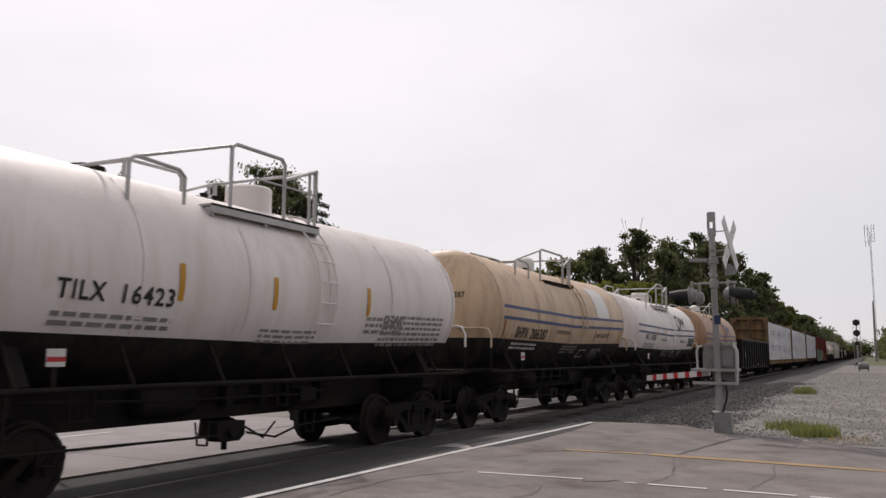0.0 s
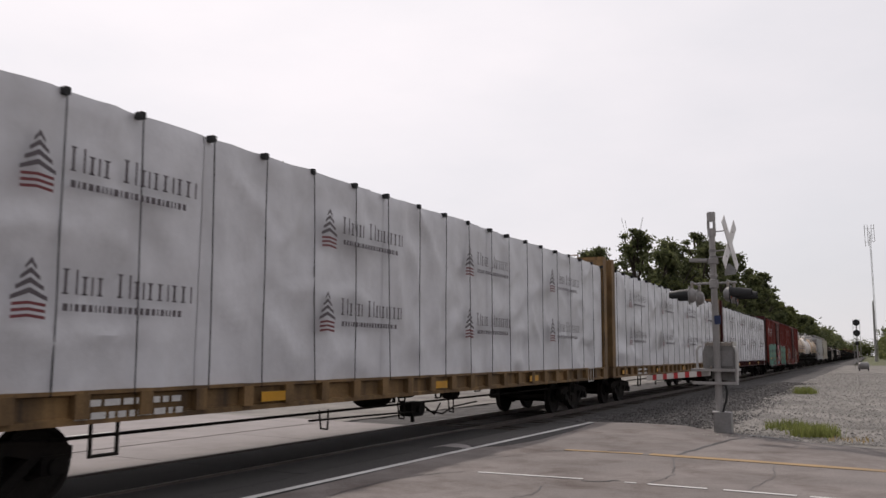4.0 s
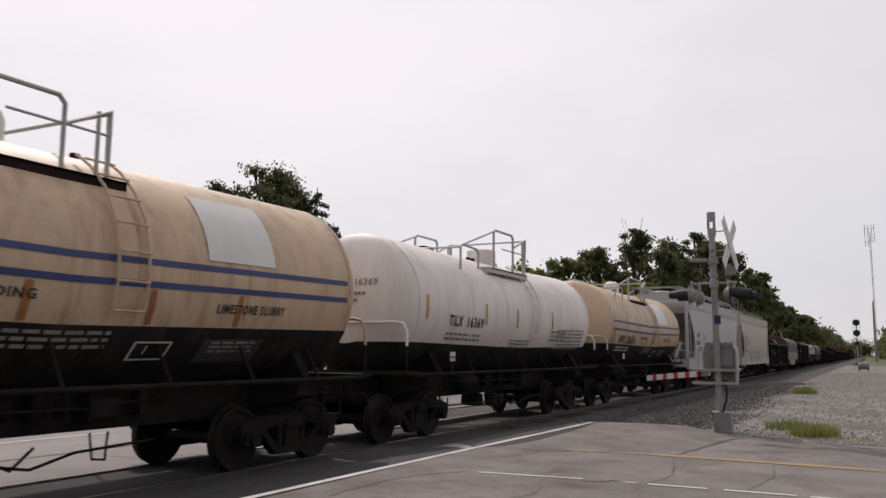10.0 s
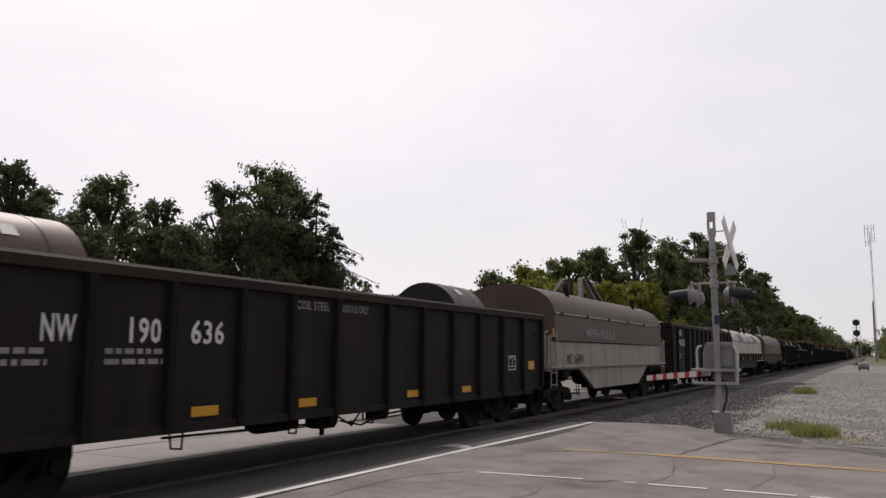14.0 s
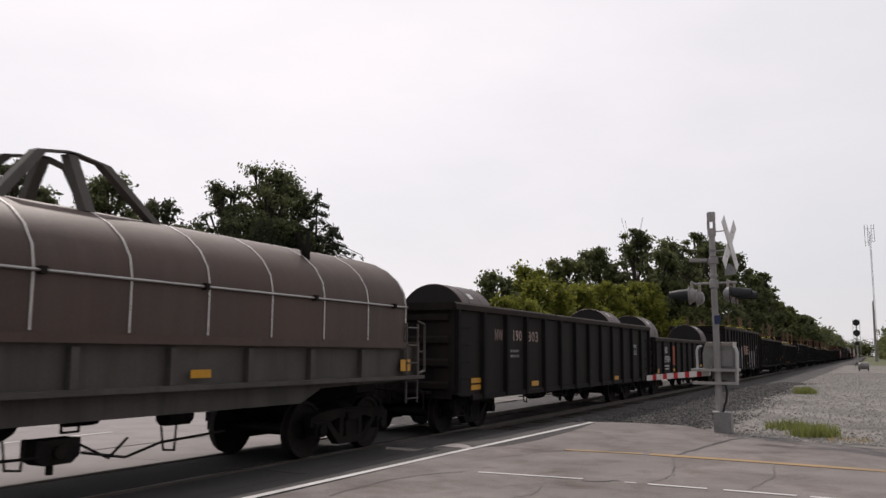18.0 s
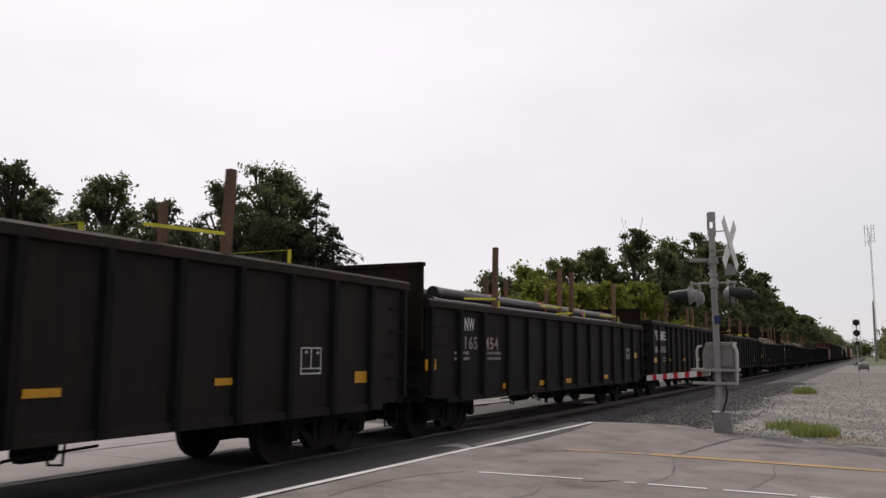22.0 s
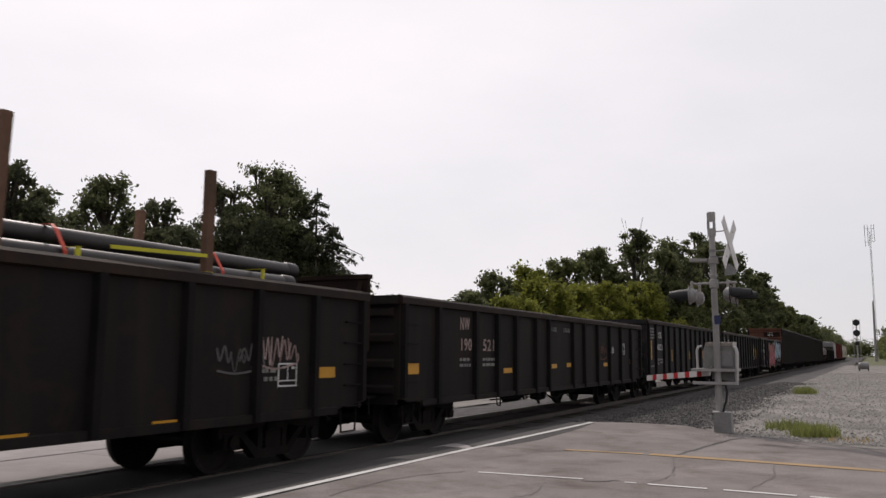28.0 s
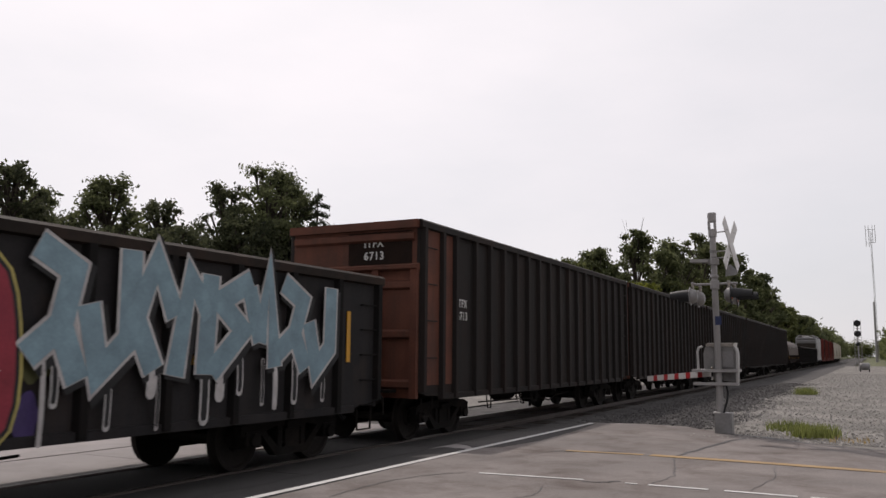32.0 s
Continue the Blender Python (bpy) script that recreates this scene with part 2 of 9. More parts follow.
BLACK_PLASTIC = mat("matt black hood", (0.012, 0.012, 0.013), 0.55, var=0.3, bump=0.02)
RED_LENS = mat("dark red lens", (0.2, 0.01, 0.01), 0.15, var=0.1, bump=0.0)
ARM_WHITE = mat("white reflective sheeting", (0.6, 0.58, 0.57), 0.4, var=0.06, bump=0.0)
ARM_RED = mat("red reflective sheeting", (0.42, 0.03, 0.035), 0.4, var=0.1, bump=0.0)
CONCRETE = mat("old grey concrete paving", (0.182, 0.163, 0.154), 0.9, var=0.28, scale=0.8, fine=26, bump=0.4, dirt=(0.085, 0.065, 0.056), amount=0.85, spec=0.2)
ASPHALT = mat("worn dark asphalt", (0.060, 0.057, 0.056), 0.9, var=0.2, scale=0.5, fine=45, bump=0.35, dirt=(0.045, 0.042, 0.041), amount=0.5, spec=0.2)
ASPHALT_GREY = mat("mid-grey asphalt", (0.085, 0.080, 0.078), 0.9, var=0.2, scale=0.6, fine=45, bump=0.35, dirt=(0.060, 0.056, 0.054), amount=0.7, spec=0.2)
PANEL = mat("pale concrete crossing panel", (0.27, 0.25, 0.245), 0.9, var=0.12, scale=0.6, fine=30, bump=0.2, dirt=(0.17, 0.155, 0.15), amount=0.5, spec=0.2)
TAR = mat("black tar sealing", (0.02, 0.019, 0.019), 0.5, var=0.2, bump=0.05)
LINE_WHITE = mat("worn white road paint", (0.54, 0.53, 0.52), 0.8, var=0.15, dirt=(0.22, 0.21, 0.2), amount=0.5, bump=0.05, spec=0.2)
LINE_YELLOW = mat("worn yellow road paint", (0.30, 0.205, 0.105), 0.8, var=0.2, dirt=(0.17, 0.14, 0.115), amount=0.6, bump=0.05, spec=0.2)
GRAVEL = mat("pale limestone gravel", (0.182, 0.171, 0.158), 0.95, var=0.45, scale=0.6, fine=16, bump=0.8, dirt=(0.15, 0.14, 0.128), amount=0.6, spec=0.2)
BALLAST = mat("dark grey ballast stone", (0.078, 0.074, 0.073), 0.95, var=0.5, scale=2.0, fine=14, bump=1.0, dirt=(0.035, 0.032, 0.03), amount=0.5, spec=0.15)
STONE = mat("loose ballast stone", (0.105, 0.100, 0.098), 0.9, var=0.5, scale=3.0, fine=9, bump=0.3, spec=0.2)
STONE_PALE = mat("loose pale stone", (0.31, 0.296, 0.278), 0.9, var=0.25, scale=3.0, fine=9, bump=0.3, spec=0.2)
EARTH = mat("rough grass and earth", (0.09, 0.10, 0.045), 0.95, var=0.4, scale=0.3, fine=8, bump=0.6, dirt=(0.14, 0.12, 0.09), amount=0.6)
TIE = mat("creosoted tie", (0.045, 0.034, 0.028), 0.9, var=0.4, bump=0.3)
BARK = mat("tree bark", (0.055, 0.045, 0.036), 0.95, var=0.4, fine=10, bump=0.6)


def leaf_mat(name, base, var=0.45):
    """Leaves that vary from clump to clump, and let a little light through."""
    m = bpy.data.materials.new(name)
    m.use_nodes = True
    nt = m.node_tree
    nt.nodes.clear()
    n, l = nt.nodes.new, nt.links.new
    geo, coord, tex = n("ShaderNodeNewGeometry"), n("ShaderNodeTexCoord"), n("ShaderNodeTexNoise")
    tex.inputs["Scale"].default_value, tex.inputs["Detail"].default_value = 0.45, 4.0
    l(coord.outputs["Object"], tex.inputs["Vector"])
    add = n("ShaderNodeMath")
    add.operation = "MULTIPLY_ADD"
    add.inputs[1].default_value = 0.5
    l(geo.outputs["Random Per Island"], add.inputs[0])
    l(tex.outputs["Fac"], add.inputs[2])
    ramp = n("ShaderNodeValToRGB")
    lo, hi = ramp.color_ramp.elements
    lo.position, lo.color = 0.4, tuple(c * (1 - var) for c in base) + (1,)
    hi.position, hi.color = 1.0, (base[0] * (1 + var * 1.4), base[1] * (1 + var), base[2] * (1 + var * 0.5), 1)
    l(add.outputs["Value"], ramp.inputs["Fac"])
    dif, thr, mix, out = n("ShaderNodeBsdfPrincipled"), n("ShaderNodeBsdfTranslucent"), n("ShaderNodeMixShader"), n("ShaderNodeOutputMaterial")
    dif.inputs["Roughness"].default_value = 0.7
    dif.inputs["Specular IOR Level"].default_value = 0.12
    l(ramp.outputs["Color"], dif.inputs["Base Color"])
    l(ramp.outputs["Color"], thr.inputs["Color"])
    mix.inputs["Fac"].default_value = 0.5
    l(dif.outputs["BSDF"], mix.inputs[1])
    l(thr.outputs["BSDF"], mix.inputs[2])
    l(mix.outputs["Shader"], out.inputs["Surface"])
    return m


LEAF = leaf_mat("broad leaves", (0.100, 0.122, 0.056))
LEAF_DARK = leaf_mat("dark leaves", (0.098, 0.120, 0.066))
LEAF_DEEP = leaf_mat("deep green leaves", (0.066, 0.080, 0.050))
LEAF_BRIGHT = leaf_mat("bright yellow-green leaves", (0.135, 0.16, 0.036))
NEEDLES = leaf_mat("spruce needles", (0.048, 0.062, 0.042))
GRASS = leaf_mat("grass blades", (0.155, 0.19, 0.07))
DRY_GRASS = leaf_mat("dry grass blades", (0.28, 0.23, 0.12))

# ------------------------------------------------------------ mesh helpers


class MB:
    """Collects vertices and faces of one part."""

    def __init__(self):
        self.v, self.f, self.k = [], [], []

    def add(self, vs, fs, k=0):
        o = len(self.v)
        self.v += [tuple(p) for p in vs]
        self.f += [tuple(o + i for i in q) for q in fs]
        self.k += [k] * len(fs)
        return self

    def box(self, x0, x1, y0, y1, z0, z1, k=0):
        vs = [(x, y, z) for z in (z0, z1) for y in (y0, y1) for x in (x0, x1)]
        return self.add(vs, [(0, 2, 3, 1), (4, 5, 7, 6), (0, 1, 5, 4), (2, 6, 7, 3), (0, 4, 6, 2), (1, 3, 7, 5)], k)

    def prism(self, profile, axis, lo, hi, k=0):
        """A profile of two coordinates (in the order of the other axes), drawn out along an axis from lo to hi."""
        def at(a, b, c):
            return {"x": (c, a, b), "y": (a, c, b), "z": (a, b, c)}[axis]
        n = len(profile)
        vs = [at(a, b, lo) for a, b in profile] + [at(a, b, hi) for a, b in profile]
        fs = [tuple(range(n)), tuple(range(2 * n - 1, n - 1, -1))]
        fs += [(i, n + i, n + (i + 1) % n, (i + 1) % n) for i in range(n)]
        return self.add(vs, fs, k)

    def loft(self, rings, k=0, close=True, caps=True):
        n = len(rings[0])
        vs = [p for r in rings for p in r]
        fs = []
        for a in range(len(rings) - 1):
            for i in range(n if close else n - 1):
                j = (i + 1) % n
                fs.append((a * n + i, a * n + j, (a + 1) * n + j, (a + 1) * n + i))
        if caps and close:
            fs += [tuple(range(n - 1, -1, -1)), tuple(range((len(rings) - 1) * n, len(rings) * n))]
        return self.add(vs, fs, k)

    def cyl(self, p, q, r, r2=None, n=8, k=0, caps=True):
        p, q = Vector(p), Vector(q)
        w = (q - p).normalized()
        a = w.orthogonal().normalized()
        b = w.cross(a)
        r2 = r if r2 is None else r2
        rings = [[c + (a * math.cos(t) + b * math.sin(t)) * s for t in (2 * math.pi * i / n for i in range(n))] for c, s in ((p, r), (q, r2))]
        return self.loft(rings, k, True, caps)

    def tube(self, points, r=0.02, n=6, k=0):
        pts = [Vector(p) for p in points]
        ways = [(b - a).normalized() for a, b in zip(pts, pts[1:])]
        side = ways[0].orthogonal().normalized()
        rings = []
        for i, p in enumerate(pts):
            w = (ways[max(0, i - 1)] + ways[min(len(ways) - 1, i)]).normalized()
            wide = 1.0 / max(0.6, w.dot(ways[min(len(ways) - 1, i)]))
            side = (side - w * side.dot(w)).normalized()
            up = w.cross(side)
            rings.append([p + (side * math.cos(t) + up * math.sin(t)) * r * wide for t in (2 * math.pi * j / n for j in range(n))])
        return self.loft(rings, k)

    def lathe(self, prof, centre, axis="x", n=24, k=0):
        """A profile of (along, radius) turned round an axis through centre."""
        rings = []
        for s, r in prof:
            ring = []
            for i in range(n):
                c, d = r * math.cos(2 * math.pi * i / n), r * math.sin(2 * math.pi * i / n)
                o = {"x": (s, c, d), "y": (c, s, d), "z": (c, d, s)}[axis]
                ring.append(tuple(Vector(centre) + Vector(o)))
            rings.append(ring)
        return self.loft(rings, k)


def mesh_of(name, mb, mats, smooth=True):
    me = bpy.data.meshes.new(name)
    me.from_pydata(mb.v, [], mb.f)
    for m in mats if isinstance(mats, (list, tuple)) else [mats]:
        me.materials.append(m)
    if any(mb.k):
        me.polygons.foreach_set("material_index", mb.k)
    bm = bmesh.new()
    bm.from_mesh(me)
    if name in ("hopper_body", "paint_patch"):
        bmesh.ops.remove_doubles(bm, verts=bm.verts, dist=0.0005)
    bmesh.ops.recalc_face_normals(bm, faces=bm.faces)
    bm.to_mesh(me)
    bm.free()
    if smooth:
        me.polygons.foreach_set("use_smooth", [True] * len(me.polygons))
        me.set_sharp_from_angle(angle=radians(32))
    me.update()
    return me


def part(name, mb, mats, parent=None, label="", at=None, smooth=True):
    """Links what mb holds, or a mesh made before, as one object under its thing or part."""
    ob = new(name, mb if isinstance(mb, bpy.types.Mesh) else mesh_of(name, mb, mats, smooth))
    if parent:
        ob.parent = parent
    if at is not None:
        ob.matrix_basis = at
    if label:
        ob["label"] = label
    return ob


def thing(name, label, category, m=None, group="", kind=""):
    ob = new(name)
    ob.empty_display_size = 0.3
    if m is not None:
        ob.matrix_basis = m
    return tagged(ob, label, category, group, kind)


def glyphs(text, height, spacing=1.0, width=1.0):
    """The built-in font's outlines of a text as a flat mesh, its capitals of that height, from the origin to the right."""
    cu = bpy.data.curves.new("lettering", "FONT")
    cu.body, cu.size, cu.space_character = text, height / 0.69, spacing
    cu.resolution_u, cu.offset = 2, height * 0.028
    tmp = bpy.data.objects.new("lettering", cu)
    me = bpy.data.meshes.new_from_object(tmp)
    bpy.data.objects.remove(tmp)
    bpy.data.curves.remove(cu)
    co = np.empty(len(me.vertices) * 3)
    me.vertices.foreach_get("co", co)
    co = co.reshape(-1, 3)
    co[:, 0] *= width
    return me, co


def lettering(text, height, y, z, x, material, parent, width=1.0, spacing=1.1, fit=0.0, name="lettering"):
    """Writing on the side that faces +x, its lower left at (y, z); fit: the whole width it takes."""
    me, co = glyphs(text, height, spacing, width)
    if fit and len(co):
        co[:, 0] *= fit / max(1e-3, co[:, 0].max())
    out = np.stack([np.full(len(co), x), y + co[:, 0], z + co[:, 1]], 1)
    me.vertices.foreach_set("co", out.ravel())
    me.materials.clear()
    me.materials.append(material)
    me.update()
    return part(name, me, None, parent)


def bars(parent, x, y, z, width, rows, material, height=0.055, seed=1, name="data_stencil"):
    """Lines of small writing that cannot be read, as rows of short bars."""
    rnd = random.Random(seed)
    mb = MB()
    for r in range(rows):
        c, zz = 0.0, z - r * height * 1.9
        while c < width:
            w = min(rnd.uniform(0.06, 0.22), width - c)
            mb.box(x - 0.002, x + 0.003, y + c, y + c + w, zz, zz + height)
            c += w + 0.045
    return tagged(part(name, mb, material, parent, smooth=False), kind="stuff")


# ------------------------------------------------------------ the train's way
XC = -8.73                     # the track's centre line
ROLLED = (547.83, 20.48, -84.52, 132.47, -61.93)
MOVING = []                    # (thing, its place along the track at the start)
WHEELS = []                    # (wheelset, the car's place along the track at the start)
WHEEL_R = 0.44
RAIL = -0.268                  # the rail's top, below the road beside the crossing


def gone(t):
    """How far the train has come after t seconds."""
    u = t / 32.0
    return sum(c * u ** (k + 1) for k, c in enumerate(ROLLED))


def moving(ob, y):
    ob.matrix_basis = pose(XC, y, 0)
    MOVING.append((ob, y))
    return ob


# ------------------------------------------------------------ running gear, shared by all cars
def make_gear():
    wheel = MB()
    for s in (-1, 1):
        prof = [(s * 0.68, 0.10), (s * 0.68, 0.36), (s * 0.665, 0.40), (s * 0.665, WHEEL_R + 0.025), (s * 0.69, WHEEL_R + 0.025), (s * 0.705, WHEEL_R + 0.002),
                (s * 0.80, WHEEL_R - 0.003), (s * 0.80, 0.39), (s * 0.765, 0.36), (s * 0.75, 0.17), (s * 0.81, 0.14), (s * 0.81, 0.05)]
        wheel.lathe(prof, (0, 0, 0), "x", 24)
    wheel.cyl((-1.06, 0, 0), (1.06, 0, 0), 0.075, n=10)
    frame_ = MB()
    frame_.prism([(-1.12, 0.50), (-1.12, 0.64), (-0.92, 0.70), (-0.45, 0.74), (0.45, 0.74), (0.92, 0.70), (1.12, 0.64), (1.12, 0.50), (0.72, 0.52), (0.40, 0.60), (-0.40, 0.60), (-0.72, 0.52)], "x", -0.07, 0.07)
    frame_.prism([(-0.74, 0.54), (-0.62, 0.56), (-0.30, 0.29), (0.30, 0.29), (0.62, 0.56), (0.74, 0.54), (0.36, 0.18), (-0.36, 0.18)], "x", -0.07, 0.07)
    for s in (-1, 1):
        frame_.box(-0.06, 0.06, s * 0.27 - 0.05, s * 0.27 + 0.05, 0.24, 0.66)
        frame_.box(-0.10, 0.10, s * 0.89 - 0.15, s * 0.89 + 0.15, 0.36, 0.56)
        frame_.cyl((0.0, s * 0.89, 0.44), (0.15, s * 0.89, 0.44), 0.095, n=12)
    spring = MB()
    wave = [(0.19 if k % 2 else 0.15, 0.28 + k * 0.022) for k in range(14)]
    spring.prism([(y, z) for y, z in wave] + [(-y, z) for y, z in wave[::-1]], "x", -0.07, 0.07)
    bolster = MB()
    bolster.prism([(-1.12, 0.56), (-1.12, 0.66), (-0.9, 0.80), (-0.5, 0.98), (0.5, 0.98), (0.9, 0.80), (1.12, 0.66), (1.12, 0.56), (0.4, 0.42), (-0.4, 0.42)], "y", -0.18, 0.18)
    beam = MB()
    beam.prism([(-0.78, 0.28), (0.78, 0.28), (0.78, 0.60), (0.66, 0.62), (0.62, 0.40), (-0.62, 0.40), (-0.66, 0.62), (-0.78, 0.60)], "y", -0.06, 0.06)
    tie_bar = MB()
    tie_bar.prism([(-0.80, 0.44), (-0.80, 0.70), (-0.62, 0.72), (0.62, 0.72), (0.80, 0.70), (0.80, 0.44), (0.62, 0.40), (-0.62, 0.40)], "x", -0.05, 0.05)
    coupler = MB()
    coupler.box(-0.14, 0.14, -0.75, 0.05, 0.72, 0.98)
    coupler.box(-0.09, 0.09, 0.05, 0.42, 0.76, 0.92)
    coupler.prism([(-0.17, 0.40), (0.16, 0.42), (0.19, 0.58), (0.05, 0.63), (-0.02, 0.54), (-0.13, 0.63), (-0.19, 0.52)], "z", 0.72, 0.98)
    hose = MB()
    hose.tube([(0.33, -0.1, 0.78), (0.36, 0.12, 0.70), (0.34, 0.25, 0.52), (0.28, 0.42, 0.42), (0.2, 0.6, 0.45)], 0.025, 6)
    body_bolster = MB().prism([(-1.34, 0.74), (-1.34, 0.92), (1.34, 0.92), (1.34, 0.74), (0.5, 0.52), (-0.5, 0.52)], "y", -0.26, 0.26)
    draft = MB().prism([(-1.75, 0.42), (-0.1, 0.42), (0.0, 0.50), (0.0, 0.90), (-1.75, 0.90)], "x", -0.30, 0.30)
    lever = MB().tube([(0.12, 0.30, 0.62), (0.22, 0.06, 0.70), (0.60, 0.04, 0.68), (1.28, 0.02, 0.70), (1.34, 0.04, 0.62), (1.34, 0.06, 0.36)], 0.018, 6)
    return {n: mesh_of(n, b, m) for n, b, m in (("body_bolster", body_bolster, FRAME_BLACK), ("draft_sill", draft, FRAME_BLACK), ("cut_lever", lever, FRAME_BLACK),
                                                ("wheelset", wheel, WHEEL_STEEL), ("side_frame", frame_, FRAME_BLACK), ("spring_nest", spring, FRAME_BLACK),
                                                ("truck", bolster, FRAME_BLACK), ("brake_beam", beam, FRAME_BLACK), ("tie_bar", tie_bar, FRAME_BLACK), ("coupler", coupler, FRAME_BLACK), ("air_hose", hose, BLACK_PLASTIC))}


GEAR = make_gear()


def running_gear(car, y0, centre, end, out=0.0):
    """Two trucks at +-centre, couplers at +-end."""
    for s in (-1, 1):
        here = s * centre - (out if s < 0 else 0)
        truck = part("truck", GEAR["truck"], None, car, "black cast steel freight truck", pose(0, here, RAIL))
        for e in (-1, 1):
            part("side_frame", GEAR["side_frame"], None, truck, at=pose(e * 1.0, 0, 0, 0, 0, 0 if e > 0 else 180))
            part("spring_nest", GEAR["spring_nest"], None, truck, at=pose(e * 1.0, 0, 0))
            part("brake_beam", GEAR["brake_beam"], None, truck, at=pose(0, e * 0.40, 0))
            part("tie_bar", GEAR["tie_bar"], None, truck, at=pose(e * 0.60, 0, 0))
            w = part("wheelset", GEAR["wheelset"], None, truck, "steel wheels with worn bright treads", at=pose(0, e * 0.89, WHEEL_R))
            WHEELS.append((w, y0, e * 0.89))
        part("body_bolster", GEAR["body_bolster"], None, car, at=pose(0, here, 0))
        part("draft_sill", GEAR["draft_sill"], None, car, at=pose(0, s * end, 0, 0, 0, 0 if s > 0 else 180))
        part("cut_lever", GEAR["cut_lever"], None, car, at=pose(0, s * end, 0, 0, 0, 0 if s > 0 else 180))
        part("coupler", GEAR["coupler"], None, car, at=pose(0, s * end, RAIL + 0.05, 0, 0, 0 if s > 0 else 180))
        part("air_hose", GEAR["air_hose"], None, car, at=pose(0, s * end, RAIL + 0.05, 0, 0, 0 if s > 0 else 180))


def underframe(mb, half, sill=0.16, z0=0.70, z1=1.0, cross=5):
    mb.box(-sill, sill, -half, half, z0, z1)
    for i in range(cross):
        y = -half * 0.72 + half * 1.44 * i / (cross - 1)
        mb.prism([(-1.35, z1), (1.35, z1), (1.35, z1 - 0.1), (0.3, z0 + 0.02), (-0.3, z0 + 0.02), (-1.35, z1 - 0.1)], "y", y - 0.05, y + 0.05)


def brake_gear(car, y, z=0.55, seed=1):
    """Reservoir, cylinder, rods and valve hung under a car."""
    rnd = random.Random(seed)
    tank = part("brake_reservoir", MB().lathe([(-0.55, 0.06), (-0.50, 0.16), (-0.40, 0.20), (0.35, 0.20), (0.45, 0.15), (0.5, 0.05)], (0.55, y, z), "y", 14), FRAME_BLACK, car)
    part("brake_cylinder", MB().lathe([(-0.22, 0.05), (-0.2, 0.16), (0.2, 0.16), (0.22, 0.05)], (0.35, y + 1.5, z + 0.03), "y", 12), FRAME_BLACK, car)
    part("brake_valve", MB().prism([(0.75, z - 0.10), (0.82, z - 0.16), (0.94, z - 0.16), (1.0, z - 0.08), (1.0, z + 0.12), (0.75, z + 0.12)], "y", y + 2.3, y + 2.7), FRAME_BLACK, car)
    rods = MB()
    rods.tube([(0.3, y - 3.0, z - 0.02), (0.3, y + 3.6, z - 0.05)], 0.022, 6)
    rods.tube([(0.9, y - 2.4, z + 0.12), (0.95, y - 0.4, z + 0.05), (0.95, y + 2.3, z + 0.02), (0.95, y + 3.4, z + 0.1)], 0.016, 5)
    for k in range(4):
        q = y - 2 + rnd.random() * 4
        rods.tube([(0.95, q, z + 0.25), (0.95, q, z - 0.12), (0.95, q + 0.22, z - 0.12), (0.95, q + 0.22, z + 0.25)], 0.014, 5)
    part("brake_rod", rods, FRAME_BLACK, car)
    block = MB().prism([(y + 0.35, 0.46), (y + 0.35, 0.26), (y + 0.45, 0.20), (y + 0.78, 0.20), (y + 0.88, 0.28), (y + 0.88, 0.46)], "x", 0.90, 1.15)
    block.cyl((1.04, y + 0.6, 0.21), (1.04, y + 0.6, 0.09), 0.04, n=8).cyl((1.15, y + 0.6, 0.33), (1.21, y + 0.6, 0.33), 0.07, n=10)
    part("control_valve", block, FRAME_BLACK, car)
    for run in ([(1.24, y - 2.9, 0.36), (1.26, y - 1.4, 0.34), (1.20, y + 0.38, 0.30)], [(1.20, y + 0.86, 0.30), (1.25, y + 1.4, 0.20), (1.27, y + 1.9, 0.32), (1.24, y + 3.0, 0.36)],
                [(1.10, y + 0.86, 0.40), (1.16, y + 1.25, 0.20), (1.16, y + 1.5, 0.40)]):
        part("brake_pipe", MB().tube(run, 0.016, 6), FRAME_BLACK, car)
    for k in range(3):
        q = y - 2.6 + 2.3 * k + rnd.uniform(-0.4, 0.4)
        part("hanger", MB().tube([(1.2, q, 0.50), (1.22, q + 0.03, 0.22), (1.22, q + 0.20, 0.20), (1.2, q + 0.24, 0.50)], 0.013, 5), FRAME_BLACK, car)
    return tank


def ladder(car, x, y0, y1, z0, z1, material, rungs=6, name="ladder", r=0.014):
    mb = MB()
    for y in (y0, y1):
        mb.box(x - 0.012, x + 0.012, y - 0.02, y + 0.02, z0, z1)
    for k in range(rungs):
        z = z0 + 0.08 + (z1 - z0 - 0.16) * k / max(1, rungs - 1)
        mb.cyl((x + 0.02, y0, z), (x + 0.02, y1, z), r, n=6)
    return part(name, mb, material, car)


def reflector(car, x, y, z, w=0.34, h=0.10, material=None, name="reflector"):
    return part(name, MB().box(x - 0.002, x + 0.006, y, y + w, z, z + h), material or ORANGE_TAPE, car, smooth=False)


